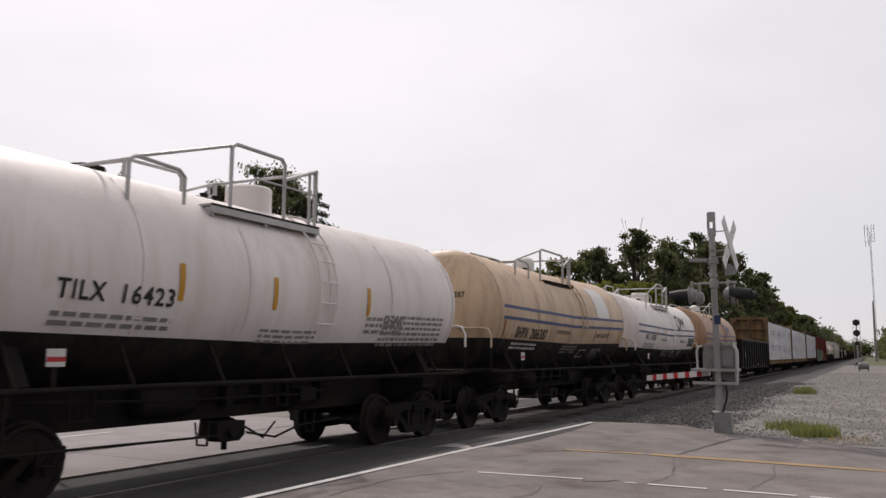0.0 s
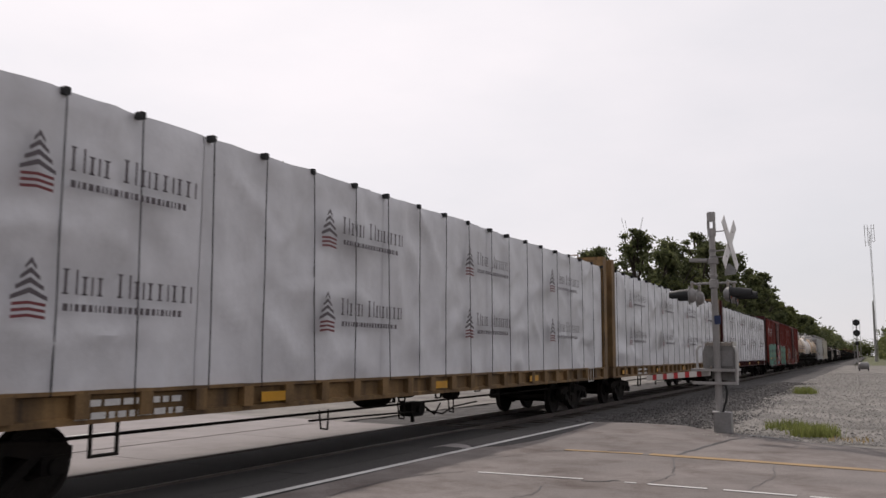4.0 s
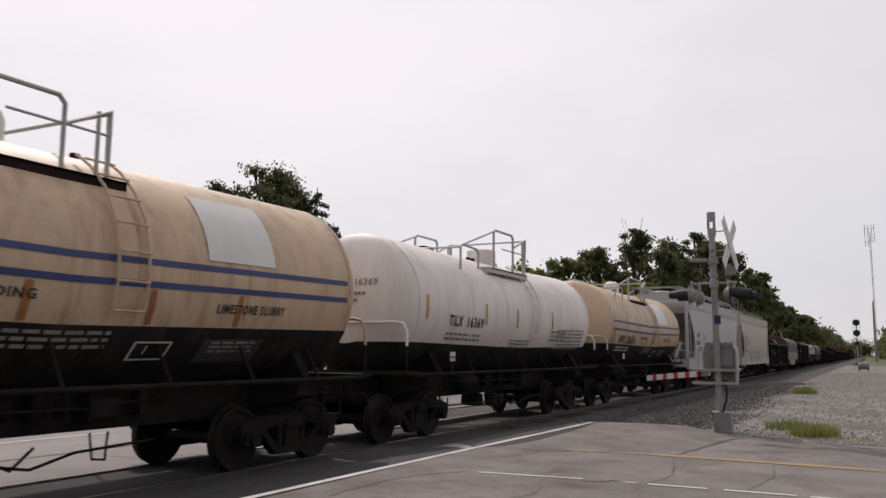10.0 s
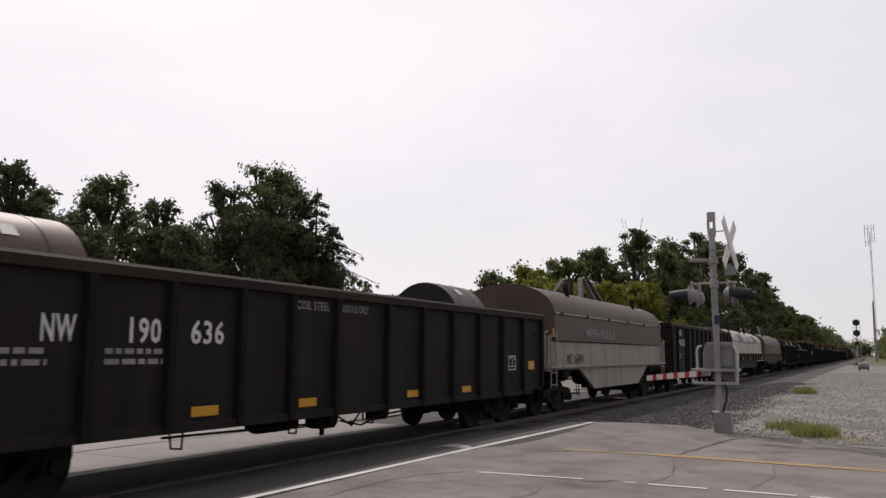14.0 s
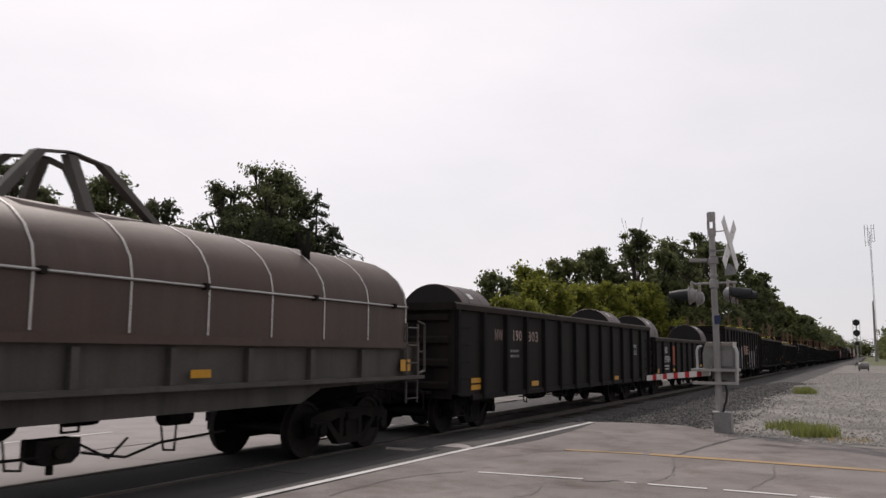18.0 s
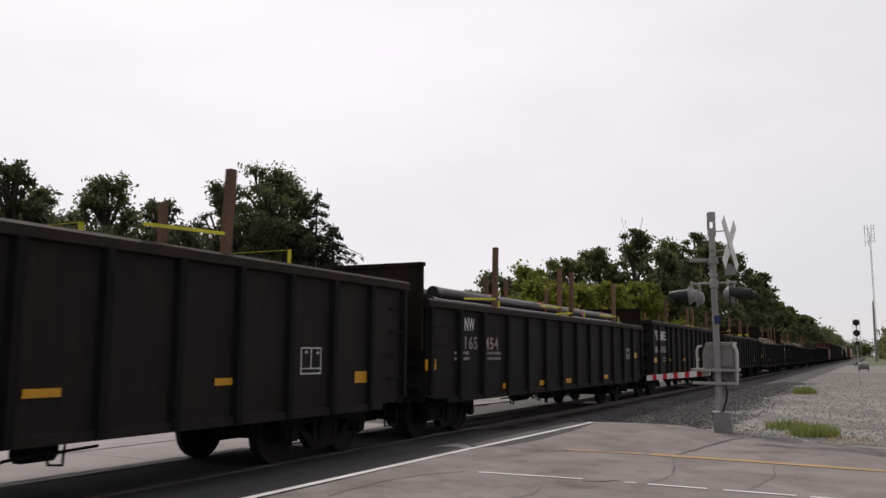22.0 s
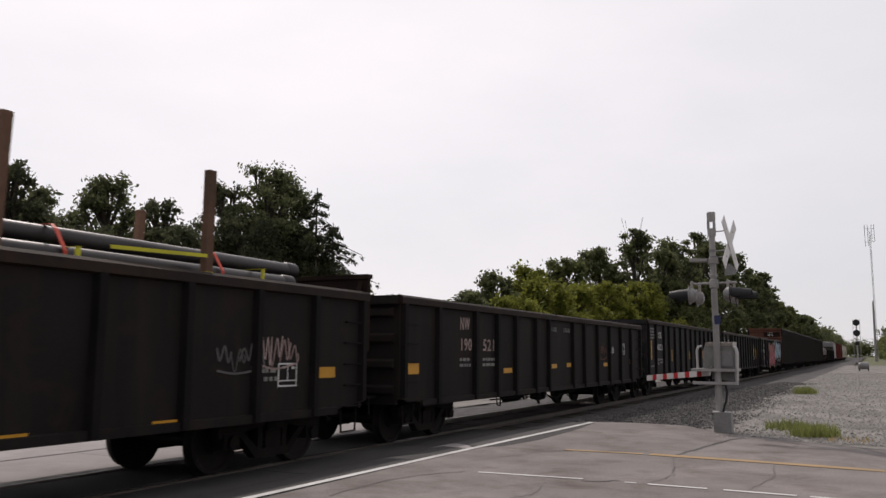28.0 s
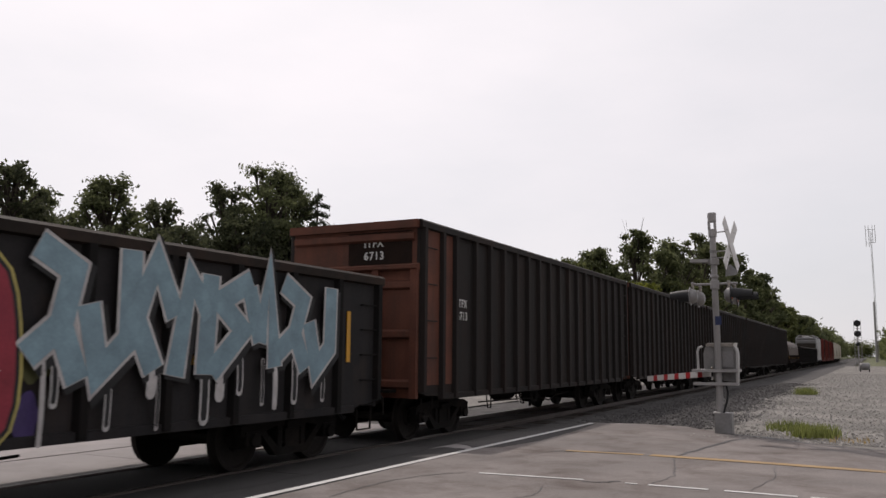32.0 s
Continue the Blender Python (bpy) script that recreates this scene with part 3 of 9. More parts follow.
# ------------------------------------------------------------ tank cars
def tank_shell(L, r, zc, split, head=0.52):
    """The tank: rings of a round section, the faces under the split line in the second material."""
    a0 = math.asin((split - zc) / r)
    up = [a0 + (math.pi - 2 * a0) * i / 24 for i in range(25)]
    down = [math.pi - a0 + (math.pi + 2 * a0) * i / 16 for i in range(1, 16)]
    angles = up + down
    mb = MB()
    stations = [(-L / 2 - head * math.sin(t), math.cos(t), 0.0) for t in (1.5, 1.36, 1.22, 1.16, 1.10, 1.05, 0.98, 0.8, 0.55, 0.3, 0.12)]
    stations += [(-L / 2 + L * i / 8, 1.0, -0.07 * (1 - abs(i - 4) / 4)) for i in range(9)]
    stations += [(L / 2 + head * math.sin(t), math.cos(t), 0.0) for t in (0.12, 0.3, 0.55, 0.8, 0.98, 1.05, 1.10, 1.16, 1.22, 1.36, 1.5)]
    n = len(angles)
    vs, clear = [], []
    for y, s, d in stations:
        q = (split - zc) / (r * s)
        e = math.asin(q) if q > -0.98 else -1.37
        clear.append(q <= -0.98)
        ring = [e + (math.pi - 2 * e) * i / 24 for i in range(25)] + [math.pi - e + (math.pi + 2 * e) * i / 16 for i in range(1, 16)]
        vs += [(r * s * math.cos(a), y, zc + d + r * s * math.sin(a)) for a in ring]
    for b in range(len(stations) - 1):
        for i in range(n):
            j = (i + 1) % n
            mb.f.append((b * n + i, b * n + j, (b + 1) * n + j, (b + 1) * n + i))
            mb.k.append(0 if i < 24 or clear[b] or clear[b + 1] else 1)
    mb.v = vs
    mb.f += [tuple(range(n)), tuple(range((len(stations) - 1) * n, len(stations) * n))]
    mb.k += [0, 0]
    return mb


def band(mb, r, zc, y0, y1, z0, z1, steps=5, k=0, sides=(1,), thick=0.006):
    """A strip that lies on the round shell between two heights, on the given sides, following its sag."""
    for s in sides:
        for j in range(8):
            ya, yb = y0 + (y1 - y0) * j / 8, y0 + (y1 - y0) * (j + 1) / 8
            rows = []
            for i in range(steps + 1):
                a = math.asin(max(-1, min(1, (z0 + (z1 - z0) * i / steps - zc) / r)))
                rows.append((s * (r + thick) * math.cos(a), (r + thick) * math.sin(a)))
            vs = [(x, y, zc - SAG * max(0, 1 - abs(y) / (HALF_SHELL)) + z) for y in (ya, yb) for x, z in rows]
            m = steps + 1
            mb.add(vs, [(i, i + 1, m + i + 1, m + i) for i in range(steps)], k)


SAG, HALF_SHELL = 0.07, 5.2


def tank_on(co, r, zc, extra=0.013):
    """Lays flat writing (x, y, z) of the side on the round shell."""
    for p in co:
        y, z = p[1], p[2]
        a = math.asin(max(-1, min(1, (z - zc) / r)))
        p[0], p[2] = (r + extra) * math.cos(a), zc - SAG * max(0, 1 - abs(y) / HALF_SHELL) + (r + extra) * math.sin(a)
    return co


def tank_text(car, text, height, y, z, r, zc, material, fit=0.0, spacing=1.15):
    ob = lettering(text, height, y, z, 0, material, car, 1.0, spacing, fit)
    me = ob.data
    co = np.empty(len(me.vertices) * 3)
    me.vertices.foreach_get("co", co)
    co = co.reshape(-1, 3)
    tank_on(co, r, zc)
    me.vertices.foreach_set("co", co.ravel())
    me.update()


def tank_bars(car, y, z, width, rows, r, zc, material, seed, height=0.05):
    rnd = random.Random(seed)
    mb = MB()
    for q in range(rows):
        c, zz = 0.0, z - q * height * 1.9
        while c < width:
            w = min(rnd.uniform(0.07, 0.24), width - c)
            band(mb, r, zc, y + c, y + c + w, zz, zz + height, 1)
            c += w + 0.045
    tagged(part("data_stencil", mb, material, car, smooth=False), kind="stuff")


def tank_car(y_left, L, label, shell, words, number, stripes=None, black_line=1.70, strips=(), patch=None, dome="round", scrawl=None, strip_mat=None, rail=None, emblem=None):
    global HALF_SHELL
    HALF_SHELL = L / 2
    r, zc = (1.43, 2.35) if dome == "round" else (1.37, 2.31)
    y0 = y_left + L / 2
    car = moving(thing("tank_car", label, "tank car", group="cars of the freight train"), y0)
    part("tank", tank_shell(L, r, zc, black_line), [shell, TANK_BLACK], car)
    for k, y in enumerate((-L / 2 + 0.02, -L * 0.27, -L * 0.09, L * 0.09, L * 0.27, L / 2 - 0.02)):
        mb = MB()
        band(mb, r, zc, y - 0.035, y + 0.035, black_line, zc + r * 0.998, 10, sides=(1, -1), thick=0.007)
        part("jacket_seam", mb, shell, car)
    if stripes:
        for z in stripes:
            for e in (1, -1):
                mb = MB()
                band(mb, r, zc, -L / 2 + 0.12, L / 2 - 0.12, z, z + 0.075, 2, sides=(e,))
                part("stripe", mb, BLUE, car)
    if patch:
        for e in (1, -1):
            mb = MB()
            band(mb, r, zc, patch[0], patch[1], patch[2], patch[3], 6, sides=(e,), thick=0.011)
            part("paint_patch", mb, PALE_PATCH, car, "fresh white paint patch")
    for y in strips:
        mb = MB()
        band(mb, r, zc, y, y + 0.09, *((black_line + 0.02, black_line + 0.42) if strip_mat else (2.03, 2.48)), 4, thick=0.009)
        part("reflector", mb, strip_mat or ORANGE_TAPE, car)
    zt = 1.77 if black_line > 1.7 else 1.95
    white = black_line < 1.7
    th, tf, nf, ny = (0.20, 0.62, 0.82, 0.80) if white else (0.25, 0.80, 1.14, 0.97)
    ty = -L / 2 + (1.23 if white else 0.96)
    tank_text(car, words, th, ty, zt, r, zc, BLACK_LETTER, fit=tf)
    tank_text(car, number, th, ty + ny, zt, r, zc, BLACK_LETTER, fit=nf)
    low = WHITE_LETTER if not white else GREY_LETTER
    tank_bars(car, ty, (black_line - 0.12) if not white else 1.76, 1.65, 2, r, zc, low, 3)
    tank_bars(car, -0.6, (black_line - 0.10) if black_line > 1.6 else 1.72, 1.3, 3, r, zc, GREY_LETTER, 5, 0.04)
    if stripes:
        tank_text(car, "UNLOADING", 0.10, -L / 2 + 3.72, 1.96, r, zc, BLACK_LETTER, fit=1.12)
        for y_a, y_b, z_a, z_b in ((1.10, 1.68, 1.33, 1.35), (1.10, 1.68, 1.53, 1.55), (1.10, 1.13, 1.35, 1.53), (1.65, 1.68, 1.35, 1.53), (1.30, 1.32, 1.40, 1.50)):
            mb = MB()
            band(mb, r, zc, y_a, y_b, z_a, z_b, 1, thick=0.01)
            part("stencil_frame", mb, WHITE_LETTER, car, smooth=False)
        mb = MB()
        band(mb, r, zc, 2.2, 3.35, 1.28, 1.58, 3, thick=0.008)
        panel = part("data_panel", mb, MAST_DARK, car, "grey data panel on the black underside")
        tank_bars(car, 2.35, 1.52, 0.85, 3, r + 0.006, zc, GREY_LETTER, 17, 0.03)
    else:
        tank_bars(car, 2.0, 1.95, 1.2, 3, r, zc, GREY_LETTER, 7, 0.055)
    if stripes:
        tank_text(car, "LIMESTONE SLURRY", 0.115, L / 2 - (2.98 if patch else 3.32), 1.91, r, zc, BLACK_LETTER, fit=1.35)
    else:
        tank_bars(car, L / 2 - 2.6, 2.0, 2.2, 6, r, zc, GREY_LETTER, 9, 0.05)
    if stripes and white:
        mb = MB()
        band(mb, r, zc, L / 2 - 1.55, L / 2 - 0.28, 1.76, 2.12, 3, thick=0.012)
        part("data_panel", mb, MAST_DARK, car, "dark data panel with rows of print")
        tank_bars(car, L / 2 - 1.48, 2.06, 1.12, 4, r + 0.009, zc, GREY_LETTER, 19, 0.035)
        mb = MB()
        band(mb, r, zc, L / 2 - 0.20, L / 2 - 0.10, black_line + 0.05, 2.2, 3, thick=0.010)
        part("rust_strip", mb, RUST_STRIP, car)
    if emblem:
        # a slanted ring and a zigzag brush stroke beside it
        ya = L / 2 - 3.75
        for pts, wd in (([(ya + 0.42, 3.06), (ya + 0.05, 2.98), (ya + 0.02, 2.62), (ya + 0.28, 2.52), (ya + 0.56, 2.70), (ya + 0.52, 3.00), (ya + 0.36, 3.07)], 0.10),
                        ([(ya + 0.62, 2.54), (ya + 0.80, 3.02), (ya + 0.92, 2.70), (ya + 1.10, 3.00), (ya + 1.14, 2.60)], 0.09), ([(ya + 1.16, 2.92), (ya + 1.34, 2.74), (ya + 1.52, 2.96), (ya + 1.62, 2.54)], 0.09)):
            mb = ribbon(pts, wd, 0)
            mb.v = [tuple(p) for p in tank_on([list(p) for p in mb.v], r, zc)]
            part("painted_mark", mb, emblem, car, "faded painted emblem", smooth=False)
    # the number stencilled on the near head
    for text, hh, x0, z0, wide in ((words + " " + number, 0.13, -0.25, 2.62, 0.95),):
        ob = lettering(text, hh, x0, z0, 0, GREY_LETTER if white else BLACK_LETTER, car, fit=wide)
        co = np.empty(len(ob.data.vertices) * 3)
        ob.data.vertices.foreach_get("co", co)
        co = co.reshape(-1, 3)
        for p in co:
            x, z = p[1], p[2]
            p[0], p[1] = x, -L / 2 - 0.52 * math.sqrt(max(0, 1 - (x * x + (z - zc) ** 2) / r ** 2)) - 0.012
        ob.data.vertices.foreach_set("co", co.ravel())
        ob.data.update()
    mb = MB()
    for row, wide in ((0, 0.55), (1, 0.42)):
        c = -0.1
        while c < wide - 0.1:
            zz = 2.44 - 0.13 * row
            y = -L / 2 - 0.52 * math.sqrt(1 - (c * c + (zz - zc) ** 2) / r ** 2) - 0.012
            mb.box(c, c + 0.06, y, y + 0.006, zz, zz + 0.06)
            c += 0.085
    tagged(part("data_stencil", mb, GREY_LETTER, car, smooth=False), kind="stuff")
    # underframe: stub sills, saddles, end platforms
    for s in (-1, 1):
        e = L / 2 + 0.62
        part("stub_sill", MB().box(-0.18, 0.18, *sorted((s * (L / 2 - 2.6), s * e)), 0.72, 1.0), FRAME_BLACK, car)
        mb = MB()
        mb.prism([(-1.3, 1.02), (-1.06, 1.42), (-0.8, 1.2), (0.8, 1.2), (1.06, 1.42), (1.3, 1.02), (0.5, 0.76), (-0.5, 0.76)], "y", s * (L / 2 - 0.95) - 0.09, s * (L / 2 - 0.95) + 0.09)
        part("tank_saddle", mb, FRAME_BLACK, car)
        part("end_platform", MB().box(-1.45, 1.45, *sorted((s * (e - 0.5), s * e)), 0.98, 1.04), FRAME_BLACK, car)
        mb = MB()
        g = rail or shell
        y = s * (e - 0.12)
        mb.tube([(1.38, y, 1.50), (1.38, y, 1.76), (1.30, y, 1.90), (1.15, y, 1.93), (-1.15, y, 1.93), (-1.30, y, 1.90), (-1.38, y, 1.76), (-1.38, y, 1.50)], 0.026, 8)
        part("end_handrail", mb, g, car)
        for x in (1.38, -1.38):
            part("handrail_leg", MB().cyl((x, y, 1.02), (x, y, 1.52), 0.022, n=6), FRAME_BLACK, car)
        mb = MB()
        mb.tube([(1.42, s * (L / 2 - 0.7), 1.0), (1.42, s * (L / 2 - 0.7), 0.45), (1.42, s * (L / 2 - 0.25), 0.45), (1.42, s * (L / 2 - 0.25), 1.0)], 0.018, 6)
        part("sill_step", mb, FRAME_BLACK, car)
    for s in (-1, 1):
        mb = MB()
        mb.tube([(s * 1.42, -L / 2 - 0.4, 0.98), (s * 1.42, L / 2 + 0.4, 0.98)], 0.035, 8)
        for k in range(7):
            y = -L / 2 + 0.8 + (L - 1.6) * k / 6
            mb.cyl((s * 1.42, y, 0.98), (s * 1.15, y, 1.45), 0.025, n=6)
        part("side_handrail", mb, FRAME_BLACK, car)
    sign = MB()
    sign.box(1.43, 1.44, -L / 2 + 1.1, -L / 2 + 1.32, 1.22, 1.40)
    plate = part("placard", sign, WHITE_LETTER, car, "white placard with red bar")
    part("placard_bar", MB().box(1.441, 1.444, -L / 2 + 1.1, -L / 2 + 1.32, 1.27, 1.32), ARM_RED, plate, smooth=False)
    part("placard_post", MB().box(1.41, 1.43, -L / 2 + 1.18, -L / 2 + 1.24, 1.0, 1.25), FRAME_BLACK, car)
    # top works
    top, deck = zc + r - SAG, 3.34
    plat = MB()
    for x in (-1.08, 0.72):
        plat.box(x, x + 0.36, -1.45, 0.95, deck - 0.03, deck)
        plat.box(x + (0.33 if x > 0 else 0), x + (0.36 if x > 0 else 0.03), -1.45, 0.95, deck - 0.12, deck)
    for y in (-1.4, -0.3, 0.9):
        plat.box(-1.05, 1.05, y - 0.03, y + 0.03, deck - 0.16, deck - 0.04)
    part("top_platform", plat, GALV if dome == "square" else GON_DARK_RUST, car)
    frame_pipes = []
    h, ends = deck + (0.80 if dome == "round" else 0.90), (-1.72, 0.68) if dome == "round" else (-1.08, 0.85)
    for x in (-1.05, 1.05):
        frame_pipes.append(([(x, ends[0], deck - 0.1), (x, ends[0], h - 0.06), (x, ends[0] + 0.08, h), (x, 0.0, h), (x, 0.08, h - 0.08), (x, 0.08, deck)], 0.028, 8))
        frame_pipes.append(([(x, ends[1], deck), (x, ends[1], h - 0.02), (x, 0.08, h - 0.30)], 0.028, 8))
        frame_pipes.append(([(x, ends[1] - 0.15, deck), (x, ends[1] - 0.15, h - 0.05)], 0.025, 8))
        frame_pipes.append(([(x, -0.6, deck + 0.5), (x, ends[1], deck + 0.5)], 0.018, 6))
        frame_pipes.append(([(x, ends[0] - 1.75, deck - 0.2), (x, ends[0] - 1.75, deck + 0.3), (x, ends[0] - 1.65, deck + 0.36), (x, ends[0] - 0.95, deck + 0.33), (x, ends[0] - 0.85, deck + 0.25), (x, ends[0] - 0.85, deck - 0.1)], 0.025, 8))
        frame_pipes.append(([(x, ends[0] - 1.7, deck + 0.34), (x, ends[0], h - 0.04)], 0.022, 6))
    frame_pipes.append(([(-1.05, ends[1], h - 0.04), (1.05, ends[1], h - 0.04)], 0.025, 8))
    frame_pipes.append(([(-1.05, ends[0] - 1.75, deck + 0.3), (1.05, ends[0] - 1.75, deck + 0.3)], 0.025, 8))
    for pts_, r_, n_ in frame_pipes:
        part("railing_pipe", MB().tube(pts_, r_, n_), rail or GALV, car)
    d = MB()
    if dome == "round":
        d.lathe([(0.0, 0.30), (0.30, 0.30), (0.40, 0.26), (0.47, 0.16), (0.49, 0.03)], (0, -0.25, top - 0.06), "z", 20)
    else:
        d.lathe([(0.0, 0.37), (0.40, 0.37), (0.43, 0.34), (0.44, 0.05)], (0, 0.5, top - 0.06), "z", 20)
    part("dome_housing", d, PALE_PATCH if dome == "round" else TANK_WHITE, car, "white cap over the valves")
    v = MB()
    for y in (-0.7, -0.45, 0.9):
        v.cyl((0.2, y, top - 0.05), (0.2, y, top + 0.06), 0.06, n=8)
        v.cyl((-0.2, y, top - 0.05), (-0.2, y, top + 0.10), 0.05, n=8)
    v.lathe([(0, 0.25), (0.1, 0.25), (0.14, 0.1)], (0, -2.6, top - 0.02), "z", 14)
    part("valve", v, FRAME_BLACK, car)
    lad = MB()
    for y in (0.55, 0.98):
        pts = [((r + 0.07) * math.cos(a), y, zc - 0.05 + (r + 0.07) * math.sin(a)) for a in (1.1, 0.9, 0.65, 0.4, 0.15, -0.1, -0.3)]
        lad.tube(pts, 0.018, 6)
    for a in (1.0, 0.78, 0.56, 0.34, 0.12, -0.1, -0.32):
        lad.cyl(((r + 0.09) * math.cos(a), 0.55, zc - 0.05 + (r + 0.09) * math.sin(a)), ((r + 0.09) * math.cos(a), 0.98, zc - 0.05 + (r + 0.09) * math.sin(a)), 0.015, n=6)
    part("ladder", lad, rail or shell, car)
    part("centre_sill", MB().box(-0.42, 0.42, -L / 2 + 0.3, L / 2 - 0.3, 0.44, 0.95), FRAME_BLACK, car)
    low_ = MB()
    low_.lathe([(0.0, 0.28), (0.25, 0.26), (0.3, 0.14), (0.55, 0.12), (0.58, 0.2), (0.64, 0.2)], (0, 0, 0.12), "z", 14)
    low_.tube([(0.5, -2.2, 0.78), (0.5, -0.5, 0.72), (0.5, 0.6, 0.72), (0.5, 2.4, 0.78)], 0.02, 6)
    for k in range(6):
        y = -1.9 + 0.75 * k
        low_.box(0.42, 0.58, y - 0.07, y + 0.07, 0.60, 0.95)
    part("outlet_valve", low_, FRAME_BLACK, car)
    brake_gear(car, -1.6, 0.72, 2)
    running_gear(car, y0, L / 2 - 0.95, L / 2 + 0.62, 0.38)
    if scrawl:
        for g in scrawl:
            graffiti(car, *g)
    return car


# ------------------------------------------------------------ painted scrawl: plain shapes in the colours seen
def ribbon(pts, width, x, rise=0.003):
    """A round-ended spray stroke through the points (y, z), smoothed, slightly proud along its way."""
    p = [pts[0]] + list(pts) + [pts[-1]]
    way = []
    for i in range(1, len(p) - 2):
        for k in range(6):
            t = k / 6
            q = []
            for c in (0, 1):
                a, b, d, e = p[i - 1][c], p[i][c], p[i + 1][c], p[i + 2][c]
                q.append(0.5 * (2 * b + (d - a) * t + (2 * a - 5 * b + 4 * d - e) * t * t + (3 * b - a - 3 * d + e) * t ** 3))
            way.append(tuple(q))
    way.append(tuple(pts[-1]))
    vs, n = [], len(way)
    for i, (y, z) in enumerate(way):
        a, b = way[max(0, i - 1)], way[min(n - 1, i + 1)]
        d = math.hypot(b[0] - a[0], b[1] - a[1]) or 1
        py, pz = -(b[1] - a[1]) / d * width / 2, (b[0] - a[0]) / d * width / 2
        xx = x + rise * i / n
        ends = [(1, 0)]
        if i in (0, n - 1):
            e = -1 if i == 0 else 1
            ends = [(0.3, e * 0.48), (0.75, e * 0.33), (1, 0)][::1 if i == 0 else -1]
        for w, push in ends:
            sy, sz = pz * 2 * push, -py * 2 * push
            vs += [(xx, y + sy + py * w, z + sz + pz * w), (xx, y + sy - py * w, z + sz - pz * w)]
    return MB().add(vs, [(2 * i, 2 * i + 1, 2 * i + 3, 2 * i + 2) for i in range(len(vs) // 2 - 1)])


def flag_mark(y, z, w, h, x, slant=0.16):
    """A road's painted emblem as plain shapes: five tapering bars, then a slanted zigzag and three short bars."""
    shapes = []
    for k in range(5):
        za, zb = z + h * k * 0.21, z + h * (k * 0.21 + 0.13)
        cut = w * 0.05 * (4 - k)
        shapes.append([(y + cut + slant * (za - z), za), (y + w * 0.56 + slant * (za - z), za), (y + w * 0.56 + slant * (zb - z), zb), (y + cut * 0.7 + slant * (zb - z), zb)])

    def blk(a, b, c, d, e=0.0):
        # a slanted block from (a, c) to (b, d) in parts of the emblem, its top pushed by e
        shapes.append([(y + w * a + slant * h * c, z + h * c), (y + w * b + slant * h * c, z + h * c), (y + w * (b + e) + slant * h * d, z + h * d), (y + w * (a + e) + slant * h * d, z + h * d)])
    blk(0.58, 0.645, 0, 0.97)
    blk(0.735, 0.80, 0, 0.97)
    shapes.append([(y + w * 0.60 + slant * h * 0.97, z + h * 0.97), (y + w * 0.66 + slant * h * 0.97, z + h * 0.97), (y + w * 0.775, z), (y + w * 0.71, z)])
    blk(0.83, 1.0, 0, 0.20)
    blk(0.83, 1.0, 0.77, 0.97)
    blk(0.83, 1.0, 0.39, 0.58)
    return shapes


def stroke(pts, width, x, rise=0.002):
    """A straight-edged brush stroke with mitred corners and square ends through the points (y, z)."""
    vs, n = [], len(pts)
    for i, (y, z) in enumerate(pts):
        a, b = pts[max(0, i - 1)], pts[min(n - 1, i + 1)]
        d0 = Vector((y - a[0], z - a[1])) if i else Vector((b[0] - y, b[1] - z))
        d1 = Vector((b[0] - y, b[1] - z)) if i < n - 1 else d0
        d0, d1 = d0.normalized(), d1.normalized()
        m = d0 + d1
        m = m.normalized() if m.length > 0.2 else d0
        q = width / 2 / max(0.55, m.dot(d0))
        e = (-1 if i == 0 else 1 if i == n - 1 else 0) * width * 0.12
        px_, pz_ = -m.y * q, m.x * q
        xx = x + rise * i / n
        vs += [(xx, y + d0.x * e + px_, z + d0.y * e + pz_), (xx, y + d0.x * e - px_, z + d0.y * e - pz_)]
    return MB().add(vs, [(2 * i, 2 * i + 1, 2 * i + 3, 2 * i + 2) for i in range(n - 1)])


BLOCKS = [[[(0.9, 0.92), (0.14, 0.92), (0.14, 0.08), (0.9, 0.08)], [(0.14, 0.5), (0.75, 0.5)]],
          [[(0.14, 0.0), (0.14, 0.92), (0.84, 0.88), (0.84, 0.55), (0.2, 0.46)], [(0.42, 0.48), (0.88, 0.04)]],
          [[(0.86, 0.9), (0.16, 0.9), (0.14, 0.54), (0.84, 0.46), (0.84, 0.1), (0.1, 0.08)]],
          [[(0.14, 1.0), (0.14, 0.1), (0.82, 0.1), (0.84, 1.0)]],
          [[(0.12, 0.0), (0.3, 0.92), (0.72, 0.92), (0.88, 0.0)], [(0.24, 0.36), (0.8, 0.36)]],
          [[(0.14, 0.0), (0.14, 0.94), (0.84, 0.06), (0.84, 1.0)]],
          [[(0.1, 0.9), (0.9, 0.9)], [(0.5, 0.9), (0.5, 0.0)]]]


SHARDS = [[[(0.1, 0.92), (0.85, 0.7), (0.2, 0.45), (0.9, 0.06)]], [[(0.15, 0.05), (0.48, 0.98), (0.6, 0.3)], [(0.6, 0.3), (0.98, 0.75)]], [[(0.2, 1.0), (0.14, 0.3), (0.6, 0.05), (0.92, 0.55)]],
          [[(0.1, 0.55), (0.55, 0.98), (0.92, 0.5), (0.5, 0.05)]], [[(0.88, 0.98), (0.3, 0.8), (0.45, 0.4), (0.08, 0.02)], [(0.45, 0.4), (0.92, 0.2)]], [[(0.2, 0.0), (0.25, 0.95)], [(0.25, 0.6), (0.7, 0.92), (0.86, 0.0)]],
          [[(0.06, 0.85), (0.5, 0.55), (0.94, 1.0)], [(0.5, 0.55), (0.55, 0.0)]]]


